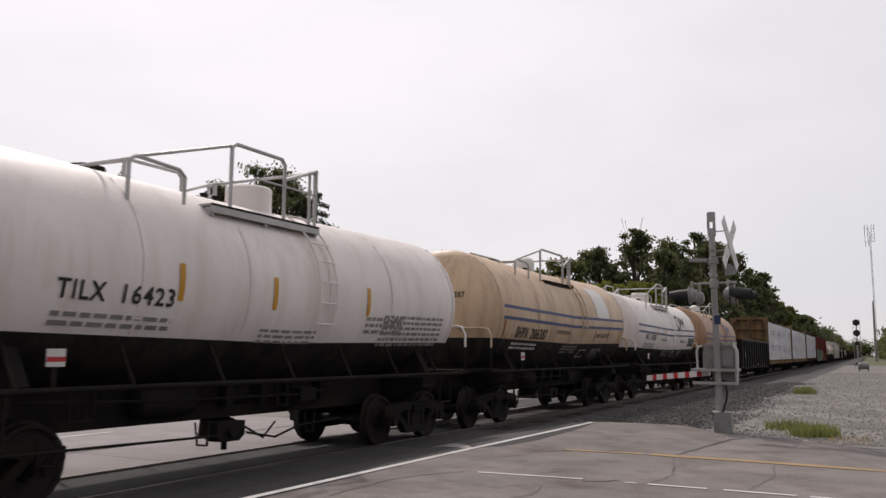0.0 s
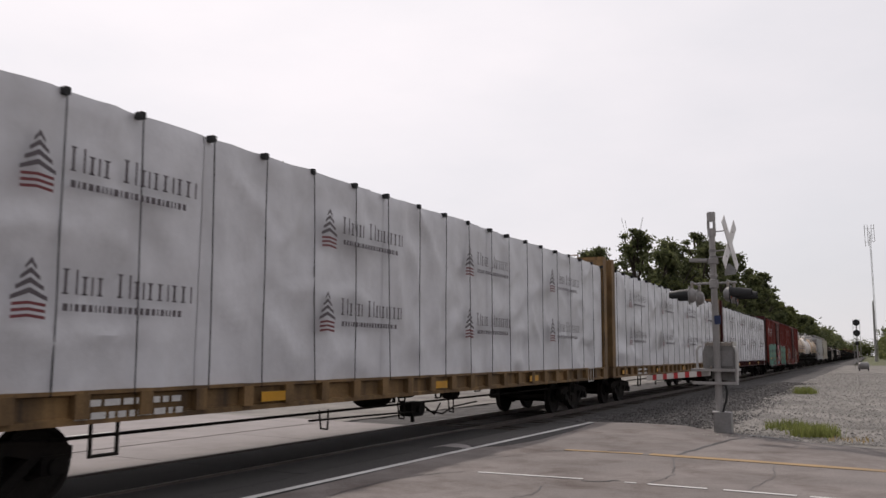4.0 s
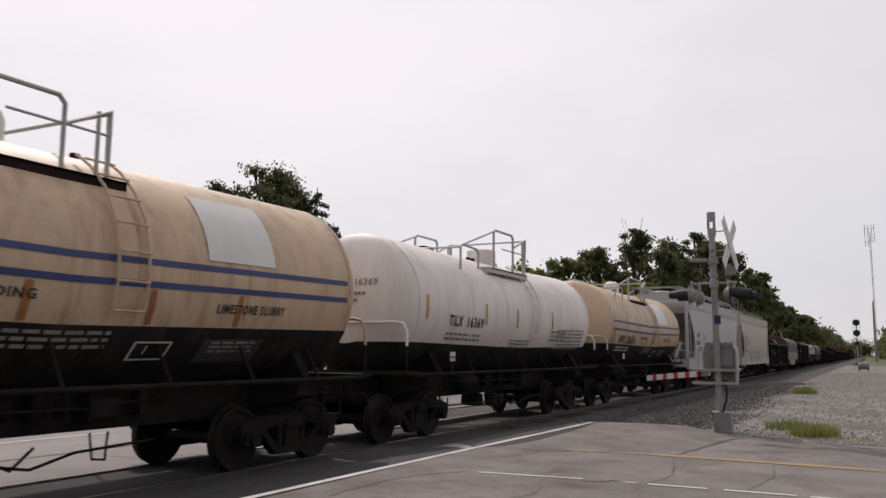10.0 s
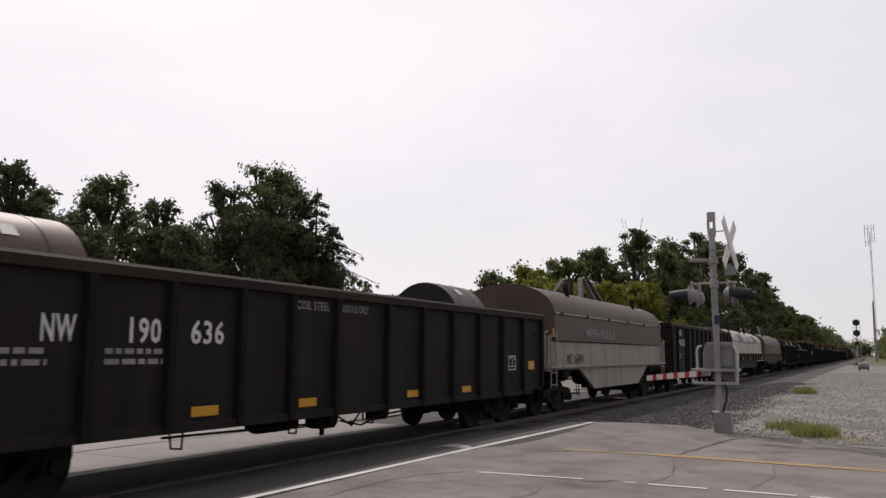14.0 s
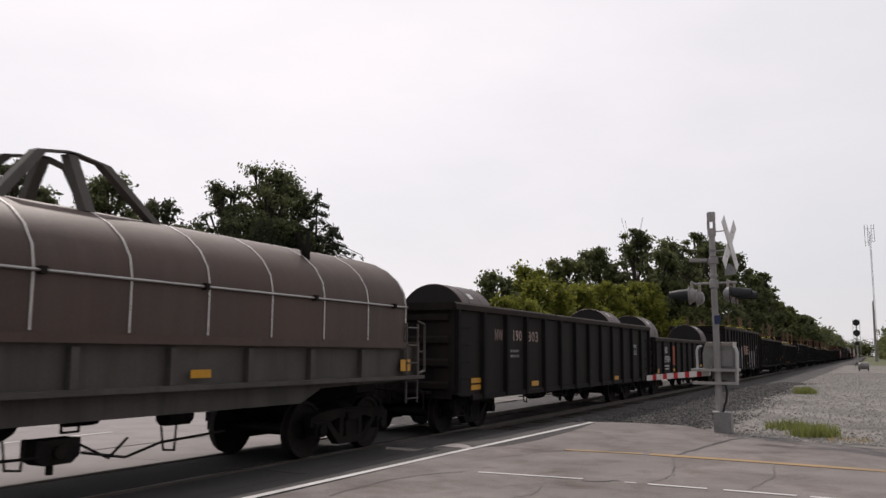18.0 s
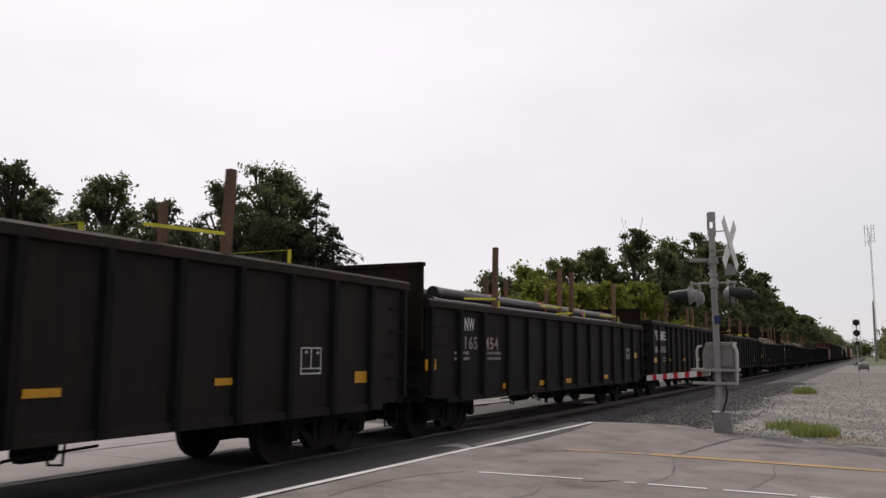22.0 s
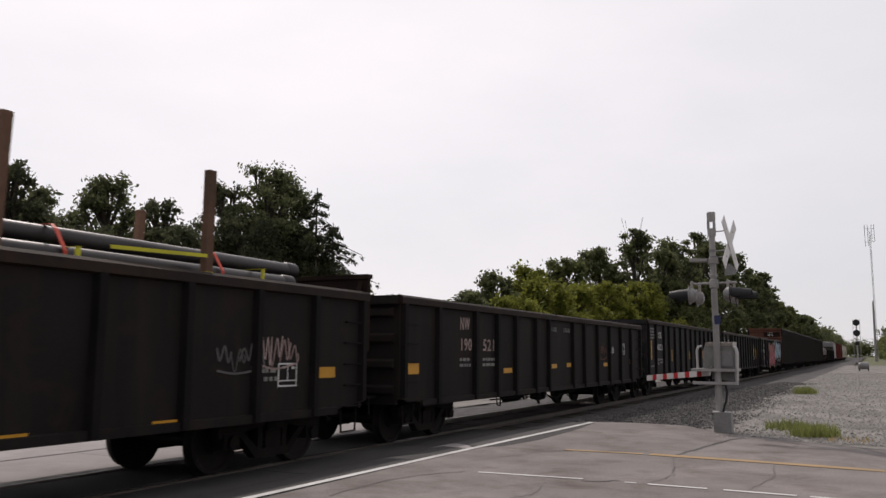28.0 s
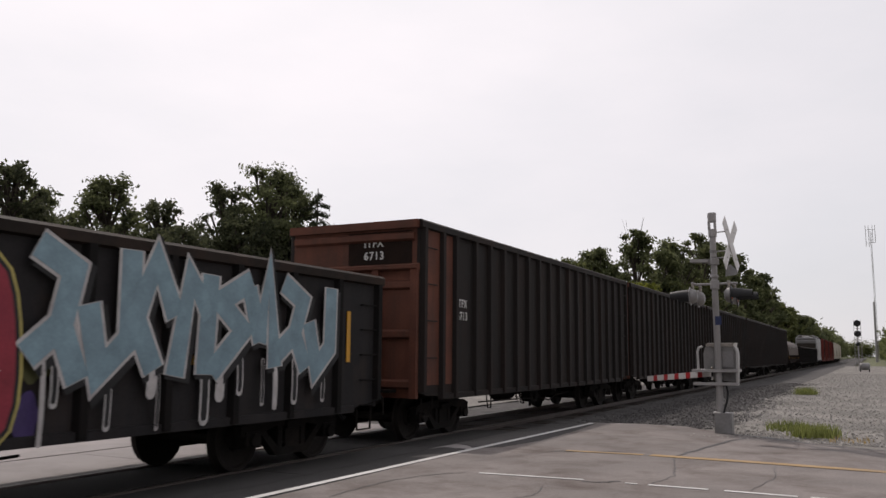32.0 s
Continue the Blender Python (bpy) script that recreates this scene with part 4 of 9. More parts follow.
def spray_cloud(car, x, y, z, w, h, material, seed=1):
    """A soft-edged blot of sprayed colour."""
    ring = []
    for i in range(28):
        a = 2 * math.pi * i / 28
        k = 0.82 + 0.5 * noise.noise((math.cos(a) * 1.9, math.sin(a) * 1.9, seed * 3.7))
        ring.append((x, y + w / 2 * math.cos(a) * k, z + h / 2 * math.sin(a) * k))
    part("paint_cloud", MB().add(ring, [tuple(range(28))]), material, car, smooth=False)


def sparkle(car, x, y, z, r, material):
    """A four-pointed painted glint."""
    pts = []
    for i in range(8):
        a, q = math.pi * i / 4, r if i % 2 == 0 else r * 0.16
        pts.append((x, y + q * math.cos(a) * (0.7 if i % 4 == 0 else 1), z + q * math.sin(a)))
    part("paint_glint", MB().add(pts, [tuple(range(8))]), material, car, smooth=False)


def block_piece(car, x, y0, y1, z0, z1, fill, edge, shadow, shapes, seed=1, tilt=0.0, drips=0, second=None, gleam=None, fat=0.40, flip=True):
    """A sprayed piece of angular letters: shadow, outline, fill and gleam of each letter laid on one another."""
    rnd = random.Random(seed)
    n = len(shapes)
    w, h = (y1 - y0) / n, z1 - z0
    for i, kind in enumerate(shapes):
        a = y0 + w * i
        lift, tall, turn, spread = rnd.uniform(-0.05, 0.05) * h, rnd.uniform(0.93, 1.07), rnd.choice((1, 2, 3)), 1.22 if flip else 1.0
        for j, st in enumerate(SHARDS[kind] if flip else BLOCKS[kind]):
            if flip and turn & 1:
                st = [(1 - p, q) for p, q in st]
            pts = [(a + w * (0.04 + 0.94 * p) * spread + tilt * h * q + rnd.uniform(-0.03, 0.03) * w, z0 + lift + h * q * tall + rnd.uniform(-0.02, 0.02) * h) for p, q in st]
            wd = fat * min(w * 0.8, h * 0.6)
            o = part("graffiti_letter", stroke([(p + 0.05, q - 0.05) for p, q in pts], wd * 1.30, x + 0.003 + 0.0006 * j), shadow, car, "spray-painted letter", smooth=False)
            part("letter_outline", stroke(pts, wd * 1.16, x + 0.0065 + 0.0006 * j), edge, o, smooth=False)
            part("letter_fill", stroke(pts, wd * 0.92, x + 0.010 + 0.0006 * j), fill if not (second and i % 2) else second, o, smooth=False)
            if gleam:
                p, q = pts[0], pts[1]
                u = (p[0] + (q[0] - p[0]) * 0.15, p[1] + (q[1] - p[1]) * 0.15), (p[0] + (q[0] - p[0]) * 0.6, p[1] + (q[1] - p[1]) * 0.6)
                part("letter_gleam", stroke([(c - wd * 0.26, d + wd * 0.20) for c, d in u], wd * 0.13, x + 0.0135), gleam, o, smooth=False)
    for i in range(drips):
        y = y0 + (y1 - y0) * (i + rnd.random()) / drips
        ln, wd = h * rnd.uniform(0.15, 0.5), rnd.uniform(0.05, 0.16)
        d = part("paint_drip", ribbon([(y, z0 + h * 0.12), (y + 0.01, z0 - ln * 0.4), (y, z0 - ln)], wd, x + 0.002), edge, car, smooth=False)
        part("drip_core", ribbon([(y, z0 + h * 0.12), (y + 0.01, z0 - ln * 0.4), (y, z0 - ln + 0.03)], wd * 0.62, x + 0.0055), shadow if i % 3 else edge, d, smooth=False)


def column_strip(cols, x):
    """A painted area between two heights along the side: cols of (y, low, high)."""
    return MB().add([(x, y, z) for y, a, b in cols for z in (a, b)], [(2 * i, 2 * i + 2, 2 * i + 3, 2 * i + 1) for i in range(len(cols) - 1)])


def filled_piece(car, x, letters, upper, lower, split, rim, dark, seed=1):
    """A dense sprayed piece: broad letters (from, to, foot, top) on a dark ground with a pale rim round all of it."""
    rnd = random.Random(seed)

    def crest(a, b, foot, top, grow, arch):
        cols = []
        for i in range(11):
            u = i / 10
            bow = arch * (1 - abs(2 * u - 1) ** sharp) + slant * (u - 0.5) + 0.05 * math.sin(9 * u + sway)
            cols.append((a - grow + (b - a + 2 * grow) * u, foot - grow * (1 - 0.6 * abs(2 * u - 1)), top - arch + bow + grow))
        return cols
    for k, (a, b, foot, top) in enumerate(letters):
        arch, sharp, slant, sway = 0.14 + 0.10 * rnd.random(), rnd.choice((1.6, 2.5, 4.0)), rnd.uniform(-0.24, 0.24), rnd.uniform(0, 6)
        ob = part("graffiti_letter", column_strip(crest(a, b, foot, top, 0.085, arch), x + 0.0012 * (k % 2)), rim, car, "spray-painted letter", smooth=False)
        part("letter_outline", column_strip(crest(a, b, foot, top, 0.055, arch), x + 0.003 + 0.0012 * (k % 2)), dark, ob, smooth=False)
        inner = crest(a + 0.05, b - 0.05, foot, top, 0.0, arch)
        part("letter_fill", column_strip([(y, max(lo, split + 0.05 * math.sin(5 * y)), hi) for y, lo, hi in inner], x + 0.0065), upper[k % len(upper)], ob, smooth=False)
        part("letter_fill", column_strip([(y, lo, split + 0.05 * math.sin(5 * y)) for y, lo, hi in inner], x + 0.0065), lower[k % len(lower)], ob, smooth=False)
        w, h = b - a, top - foot
        c = a + w * rnd.uniform(0.4, 0.6)
        slot = [(c - 0.10 * w, foot + h * rnd.uniform(0.62, 0.72)), (c + 0.12 * w, foot + h * 0.52), (c - 0.02 * w, foot + h * 0.40)]
        part("letter_counter", ribbon(slot, 0.10 * w + 0.02, x + 0.0095), dark, ob, smooth=False)
        part("letter_counter", ribbon([(c + rnd.uniform(-0.1, 0.1) * w, foot), (c + 0.03 * w, foot + h * 0.14), (c - 0.06 * w, foot + h * 0.27)], 0.07 * w + 0.02, x + 0.0095), dark, ob, smooth=False)
        part("letter_counter", ribbon([(a + w * 0.16, foot + h * 0.86), (a + w * 0.34, foot + h * 0.90), (b - w * 0.3, foot + h * 0.84)], 0.028, x + 0.0095), dark, ob, smooth=False)
        if k % 2:
            part("letter_counter", ribbon([(b - 0.12 * w, foot + h * 0.75), (b - 0.2 * w, foot + h * 0.5), (b - 0.08 * w, foot + h * 0.3)], 0.03, x + 0.0095), dark, ob, smooth=False)


def scribble(car, x, y0, y1, z0, z1, material, loops=6, wide=0.026, seed=1):
    """A tag of thin loops and hooks drawn in one sweep."""
    rnd = random.Random(seed)
    w, h = (y1 - y0) / loops, z1 - z0
    for i in range(loops):
        c, up = y0 + w * i, rnd.random() < 0.5
        pts, m = [], rnd.choice((3, 4, 5))
        for k in range(m):
            hi = (k % 2 == 0) == up
            pts.append((c + w * (1.25 * k / (m - 1) - 0.1 + rnd.uniform(-0.16, 0.16)), z0 + h * (rnd.uniform(0.66, 1.0) if hi else rnd.uniform(0.02, 0.42))))
        if rnd.random() < 0.5:
            y, z = pts[-1]
            pts += [(y + 0.16 * w, z + 0.10 * h), (y + 0.05 * w, z + 0.22 * h)]
        part("tag_stroke", ribbon(pts, wide * rnd.uniform(0.8, 1.25), x + 0.002 + 0.0005 * i, 0.003), material, car, smooth=False)
    part("tag_stroke", ribbon([(y0, z0 + 0.1 * h), (y0 + 0.4 * (y1 - y0), z0), (y1, z0 + 0.16 * h)], wide, x + 0.006, 0.002), material, car, smooth=False)


def graffiti(car, x, y0, y1, z0, z1, fill, edge, seed=1, letters=6, drips=0, tilt=0.0, cloud=False, halo=None, body=None):
    """A spray-painted piece: rounded letters side by side, each an outline with its fill on it, or bare strokes."""
    if edge is None:
        return scribble(car, x, y0, y1, z0, z1, fill, max(3, letters + 1), 0.028, seed)
    rnd = random.Random(seed)
    w, h = (y1 - y0) / letters, z1 - z0
    if cloud:
        ring, n = [], 48
        for i in range(n):
            a = 2 * math.pi * i / n
            c, d = math.cos(a), math.sin(a)
            k = 1.0 / max(abs(c), abs(d)) ** 0.75 * (0.93 + 0.13 * noise.noise((c * 2.2, d * 2.2, seed)))
            ring.append((c * k, d * k))
        for grow, xx, m in ((1.12, x + 0.0015, PAINT["chalk white"]), (1.06, x + 0.003, fill)):
            mb = MB().add([(xx, (y0 + y1) / 2 + c * grow * (y1 - y0) * 0.50, (z0 + z1) / 2 + d * grow * h * 0.50) for c, d in ring], [tuple(range(n))])
            part("paint_cloud", mb, m if fill is not PAINT["grey"] or grow < 1 else fill, car, smooth=False)
    for i in range(letters):
        cy = y0 + w * (i + 0.5)
        kind = rnd.randrange(7)
        lo, hi = z0 + h * (0.10 + 0.08 * rnd.random()), z1 - h * (0.10 + 0.1 * rnd.random())
        mid, a, b = (lo + hi) / 2 + rnd.uniform(-0.1, 0.1) * h, cy - w * rnd.uniform(0.22, 0.34), cy + w * rnd.uniform(0.22, 0.34)
        t = tilt * h + rnd.uniform(-0.06, 0.06) * w
        pts = [[(a, lo), (a + t, hi), (b + t, hi), (b, mid), (a, mid), (b, lo)], [(a + t, hi), (b + t, hi), (b, lo), (a, lo), (a, mid)],
               [(b + t, hi), (a + t, hi), (a, mid), (b, mid), (b, lo), (a, lo)], [(a, lo), (a + t, hi), (cy, mid), (b + t, hi), (b, lo)],
               [(a, lo), (cy + t, hi), (b, lo), (b, mid), (a, mid)], [(b + t, hi), (cy, hi), (a, mid), (cy, lo), (b, lo), (b, mid), (cy, mid)],
               [(a, hi), (a, lo), (cy, mid), (b, lo), (b + t, hi)]][kind]
        pts = [(p + rnd.uniform(-0.05, 0.05) * w, q + rnd.uniform(-0.04, 0.04) * h) for p, q in pts]
        fat = min(w * 0.42, h * 0.34) if body is None else body * w
        if halo:
            part("letter_halo", ribbon(pts, fat * 1.12, x + 0.001), halo, car, smooth=False)
        o = part("graffiti_letter", ribbon(pts, fat, x + 0.005), edge, car, "spray-painted letter", smooth=False)
        part("letter_fill", ribbon(pts, fat * (0.70 if not halo else 0.84), x + 0.0095), fill, o, smooth=False)
    for i in range(drips):
        y = rnd.uniform(y0, y1)
        part("paint_drip", ribbon([(y, z0 + h * 0.2), (y, z0), (y, z0 - h * rnd.uniform(0.05, 0.4))], 0.06, x + 0.002), edge or fill, car, smooth=False)


PAINT = {n: mat("spray paint " + n, c, 0.6, var=0.25, scale=3.0, dirt=d, amount=0.6, bump=0.0) for n, c, d in (
    ("teal", (0.066, 0.205, 0.150), (0.045, 0.15, 0.115)), ("silver blue", (0.23, 0.33, 0.38), (0.15, 0.2, 0.24)), ("pink", (0.45, 0.13, 0.13), (0.3, 0.06, 0.05)),
    ("crimson", (0.29, 0.034, 0.052), (0.17, 0.02, 0.04)), ("chalk white", (0.48, 0.46, 0.45), (0.25, 0.2, 0.2)), ("violet", (0.07, 0.045, 0.15), (0.03, 0.03, 0.06)),
    ("grey", (0.2, 0.19, 0.2), (0.08, 0.07, 0.07)), ("stain", (0.12, 0.075, 0.07), (0.08, 0.04, 0.038)), ("rust tan", (0.23, 0.105, 0.066), (0.14, 0.06, 0.045)), ("ash", (0.33, 0.30, 0.30), (0.19, 0.15, 0.145)), ("black", (0.012, 0.012, 0.013), (0.03, 0.03, 0.03)), ("orange", (0.42, 0.17, 0.08), (0.25, 0.07, 0.04)),
    ("pale mint", (0.36, 0.42, 0.33), (0.22, 0.24, 0.2)), ("faint", (0.27, 0.245, 0.21), (0.33, 0.30, 0.26)), ("rose", (0.52, 0.22, 0.26), (0.42, 0.12, 0.16)), ("olive", (0.10, 0.10, 0.04), (0.04, 0.04, 0.02)), ("pale blue", (0.20, 0.30, 0.35), (0.15, 0.21, 0.25)), ("mint", (0.22, 0.34, 0.22), (0.1, 0.15, 0.08)), ("yellow", (0.45, 0.38, 0.12), (0.2, 0.15, 0.05)))}


# chalk capitals as strokes in a unit box
STROKES = {"N": [[(0, 0), (0.05, 1)], [(0.05, 1), (0.9, 0)], [(0.9, 0), (1, 1)]], "O": [[(0.5, 1), (0, 0.6), (0.1, 0.1), (0.6, 0), (1, 0.5), (0.8, 0.95), (0.5, 1)]], "B": [[(0, 0), (0, 1)], [(0, 1), (0.8, 0.8), (0.1, 0.52), (0.9, 0.25), (0, 0)]],
           "D": [[(0, 0), (0.05, 1)], [(0, 1), (0.7, 0.85), (0.95, 0.45), (0.6, 0.05), (0, 0)]], "Y": [[(0, 1), (0.4, 0.5)], [(1, 1), (0.4, 0.4), (0.2, -0.2)]], "L": [[(0, 1), (0.08, 0.02), (0.09, 0)], [(0.08, 0), (0.9, 0.05)]],
           "I": [[(0.5, 1), (0.45, 0)]], "K": [[(0.1, 1), (0, 0)], [(0.9, 0.8), (0.1, 0.45), (0.8, 0.15)]], "E": [[(0.9, 1), (0, 0.95), (0.02, 0.05)], [(0.02, 0.05), (0.9, 0.1)], [(0.1, 0.52), (0.7, 0.54)]],
           "S": [[(0.9, 0.95), (0.2, 0.9), (0.15, 0.6), (0.85, 0.35), (0.7, 0.02), (0, 0.1)]], "H": [[(0, 1), (0.05, 0)], [(1, 1), (0.95, 0)], [(0, 0.5), (1, 0.52)]], "G": [[(0.9, 0.9), (0.3, 0.9), (0.05, 0.4), (0.5, 0), (0.9, 0.2), (0.9, 0.45), (0.5, 0.45)]],
           "^": [[(0.5, 1.6), (0.45, 0)], [(0.5, -0.1), (0.0, 0.55)], [(0.5, -0.1), (0.95, 0.5)], [(0.3, 0.5), (0.55, 0.9)]]}


# ------------------------------------------------------------ gondolas
def gondola(y_left, L, label, top=2.45, low=0.45, ribs=13, marks=(), stencils=(), reflect=(), paint=None, end_paint=None, strips=(), bulkhead=None, scrawl=(), square=None, panels=(), belly=True, tc=None, bars_mark=None, chalk=None, pieces=(), near=0.0, slide=0.0, tags=(), end_words=(), blots=(), glints=()):
    """An open-top car. marks: (text, height, y, z, width, paint) with y from y_left; the body starts that much nearer."""
    y_left, L = y_left - near, L + near
    paint = paint or GON_BLACK
    end_paint = end_paint or paint
    y0, h = y_left + L / 2, L / 2
    car = moving(thing("gondola_car", label, "gondola car", group="cars of the freight train"), y0)
    xs, z_end = 1.46, low + (0.05 if belly else 0.20)
    for s in (1, -1):
        prof = [(-h, z_end + 0.1), (-h, top), (h, top), (h, z_end + 0.1), (h - 0.7, z_end + 0.02), (h - 3.0, low), (-h + 3.0, low), (-h + 0.7, z_end + 0.02)] if belly else [(-h, z_end), (-h, top), (h, top), (h, z_end)]
        part("side_wall", MB().prism(prof, "x", *sorted((s * (xs - 0.06), s * xs))), paint, car)
        chord = MB()
        chord.prism([(s * (xs - 0.10), top - 0.02), (s * (xs - 0.10), top + 0.05), (s * (xs + 0.02), top + 0.06), (s * (xs + 0.075), top + 0.02), (s * (xs + 0.075), top - 0.09), (s * xs, top - 0.11)], "y", -h - 0.02, h + 0.02)
        part("top_chord", chord, GON_RIM if paint in (GON_BLACK, GON_SLATE) else paint, car)
        part("side_sill", MB().prism([(s * (xs - 0.02), low), (s * (xs + 0.05), low), (s * (xs + 0.05), low + 0.10), (s * (xs - 0.02), low + 0.12)], "y", -h + 0.8, h - 0.8), paint, car)
        for k in range(ribs):
            y = -h + 0.12 + (L - 0.24) * k / (ribs - 1)
            for q in marks if s > 0 else ():
                a, b = -h + near + slide + q[2] - 0.13, -h + near + slide + q[2] + q[4] + 0.13
                if a < y < b:
                    y = a if y - a < b - y else b
            zb = low + 0.02 if abs(y) < h - 0.8 else z_end + 0.12
            rib = MB().prism([(s * xs, y - 0.085), (s * (xs + 0.085), y - 0.05), (s * (xs + 0.085), y + 0.05), (s * xs, y + 0.085)], "z", zb, top - 0.09)
            part("rib", rib, GON_RIB if paint in (GON_BLACK, GON_SLATE) else paint, car)
    for s in (1, -1):
        part("end_wall", MB().box(-xs + 0.06, xs - 0.06, *sorted((s * (h - 0.07), s * h)), z_end, top), end_paint, car)
        corr = MB()
        for k in range(4):
            z = z_end + 0.25 + (top - z_end - 0.5) * k / 3
            corr.prism([(s * h, z - 0.09), (s * (h + 0.07), z - 0.05), (s * (h + 0.07), z + 0.05), (s * h, z + 0.09)], "x", -xs + 0.1, xs - 0.1)
        corr.box(-xs, xs, *sorted((s * (h - 0.02), s * (h + 0.09))), top - 0.1, top + 0.05)
        part("end_corrugation", corr, end_paint, car)
        yb = s * (h + 0.0)
        for k in range(5):
            z = z_end + 0.05 + (top - z_end - 0.5) * k / 4
            part("grab_iron", MB().tube([(xs, yb - s * 0.60, z), (xs + 0.05, yb - s * 0.60, z), (xs + 0.05, yb - s * 0.16, z), (xs, yb - s * 0.16, z)], 0.009, 5), GON_RIB if paint in (GON_BLACK, GON_SLATE) else paint, car)
        part("sill_step", MB().tube([(xs - 0.04, yb - s * 0.60, z_end), (xs - 0.04, yb - s * 0.58, z_end - 0.34), (xs - 0.04, yb - s * 0.20, z_end - 0.34), (xs - 0.04, yb - s * 0.18, z_end)], 0.014, 5), FRAME_BLACK, car)
        plat = MB().box(-1.0, 1.0, *sorted((s * h, s * (h + 0.24))), z_end + 0.1, z_end + 0.15)
        plat.box(-0.2, 0.2, *sorted((s * (h - 1.2), s * (h + 0.3))), z_end - 0.1, z_end + 0.16)
        part("end_step", plat, FRAME_BLACK, car)
    fl = MB().box(-xs + 0.06, xs - 0.06, -h + 0.07, h - 0.07, z_end + 0.25, z_end + 0.31)
    part("floor_plate", fl, GON_DARK_RUST, car)
    under = MB()
    underframe(under, h - 0.1, z0=z_end + 0.08, z1=z_end + 0.30)
    part("underframe", under, FRAME_BLACK, car)
    o = h - near - slide
    for text, height, y, z, w, pt in marks:
        lettering(text, height, -o + y, z, xs + 0.006, pt, car, fit=w)
    for k, (y, z, w, rows, pt) in enumerate(stencils):
        bars(car, xs + 0.004, -o + y, z, w, rows, pt, 0.06, k + 3)
    for y, z, w, hh in reflect:
        reflector(car, xs + 0.01, -o + y, z, w, hh)
    for y, z0_, z1_, w in strips:
        reflector(car, xs + 0.01, -o + y, z0_, w, z1_ - z0_)
    for y, z, w, hh, pt in panels:
        part("paint_panel", MB().box(xs - 0.002, xs + 0.004, -o + y, -o + y + w, z, z + hh), pt, car, smooth=False)
    if square:
        y, z, q = square
        mb = MB()
        for a, b, c, d in ((0, q, 0, 0.022), (0, q, 0.075, 0.092), (0, q, q * 0.78 - 0.022, q * 0.78), (0, 0.022, 0, q * 0.78), (q - 0.022, q, 0, q * 0.78), (q * 0.48, q * 0.52, 0.08, q * 0.78), (0.1, 0.16, q * 0.6, q * 0.68), (q - 0.12, q - 0.06, q * 0.58, q * 0.66)):
            mb.box(xs + 0.003, xs + 0.007, -o + y + a, -o + y + b, z + c, z + d)
        part("consolidated_stencil", mb, WHITE_LETTER, car, smooth=False)
    if chalk:
        z, height, letters_ = chalk
        for ch, y, w in letters_:
            for st in STROKES[ch]:
                part("chalk_stroke", ribbon([(-o + y + a * w, z + b * height) for a, b in st], 0.018, xs + 0.004, 0.001), CHALK, car, smooth=False)
    if bars_mark:
        y, z, w = bars_mark
        for q in flag_mark(-o + y, z, w, 0.57, xs, 0.05):
            part("painted_mark", MB().prism(q, "x", xs + 0.086, xs + 0.09), PALE_ORANGE, car, "pale orange bars and blocks", smooth=False)
    for e, zt in bulkhead or ():
        plate = part("bulkhead", MB().box(-1.44, 1.44, *sorted((e * (h + 0.08), e * (h + 0.16))), top - 0.9, zt), GON_DARK_RUST, car, "dark steel bulkhead plate above the end")
        for x in (-1.3, 0, 1.3):
            part("bulkhead_brace", MB().prism([(e * (h + 0.08), top - 0.1), (e * (h + 0.08), zt - 0.05), (e * (h - 0.06), top - 0.1)], "x", x - 0.04, x + 0.04), GON_DARK_RUST, plate)
        part("bulkhead_rim", MB().box(-1.46, 1.46, *sorted((e * (h + 0.05), e * (h + 0.19))), zt - 0.02, zt + 0.05), GON_DARK_RUST, plate)
    for g in scrawl:
        graffiti(car, xs + (0.088 if len(g) > 12 else 0.006), -o + g[0], -o + g[1], *g[2:])
    for k, text in enumerate(end_words):
        ob = lettering(text, 0.15, 0.25, top - 0.42 - 0.24 * k, 0, WHITE_LETTER, car, fit=0.44)
        for v in ob.data.vertices:
            v.co = (v.co.y, -h - 0.012, v.co.z)
    if end_words:
        part("end_panel", MB().box(-0.1, 1.30, -h - 0.008, -h, top - 0.78, top - 0.14), GON_DARK_RUST, car, "dark painted panel with white marks", smooth=False)
        for x in (-1.38, -0.45, 0.55, 1.38):
            part("end_post", MB().box(x - 0.07, x + 0.07, -h - 0.09, -h + 0.01, z_end, top - 0.82), end_paint, car, smooth=False)
        part("end_ledge", MB().prism([(-h - 0.13, top - 0.86), (-h - 0.13, top - 0.80), (-h, top - 0.76), (-h, top - 0.90)], "x", -1.46, 1.46), end_paint, car)
    for g in tags:
        scribble(car, xs + 0.006, -o + g[0], -o + g[1], *g[2:])
    for k, (y, z, w, hh, pt) in enumerate(blots):
        spray_cloud(car, xs + 0.007 + 0.0015 * k, -o + y, z, w, hh, pt, k + 2)
    for y, z, r_ in glints:
        sparkle(car, xs + 0.104, -o + y, z, r_, WHITE_LETTER)
    for g in pieces:
        block_piece(car, xs + 0.088, -o + g[0], -o + g[1], *g[2:])
    brake_gear(car, -1.2, z_end - 0.12, int(y_left))
    running_gear(car, y0, tc or h - 1.77, h + 0.28)
    return car


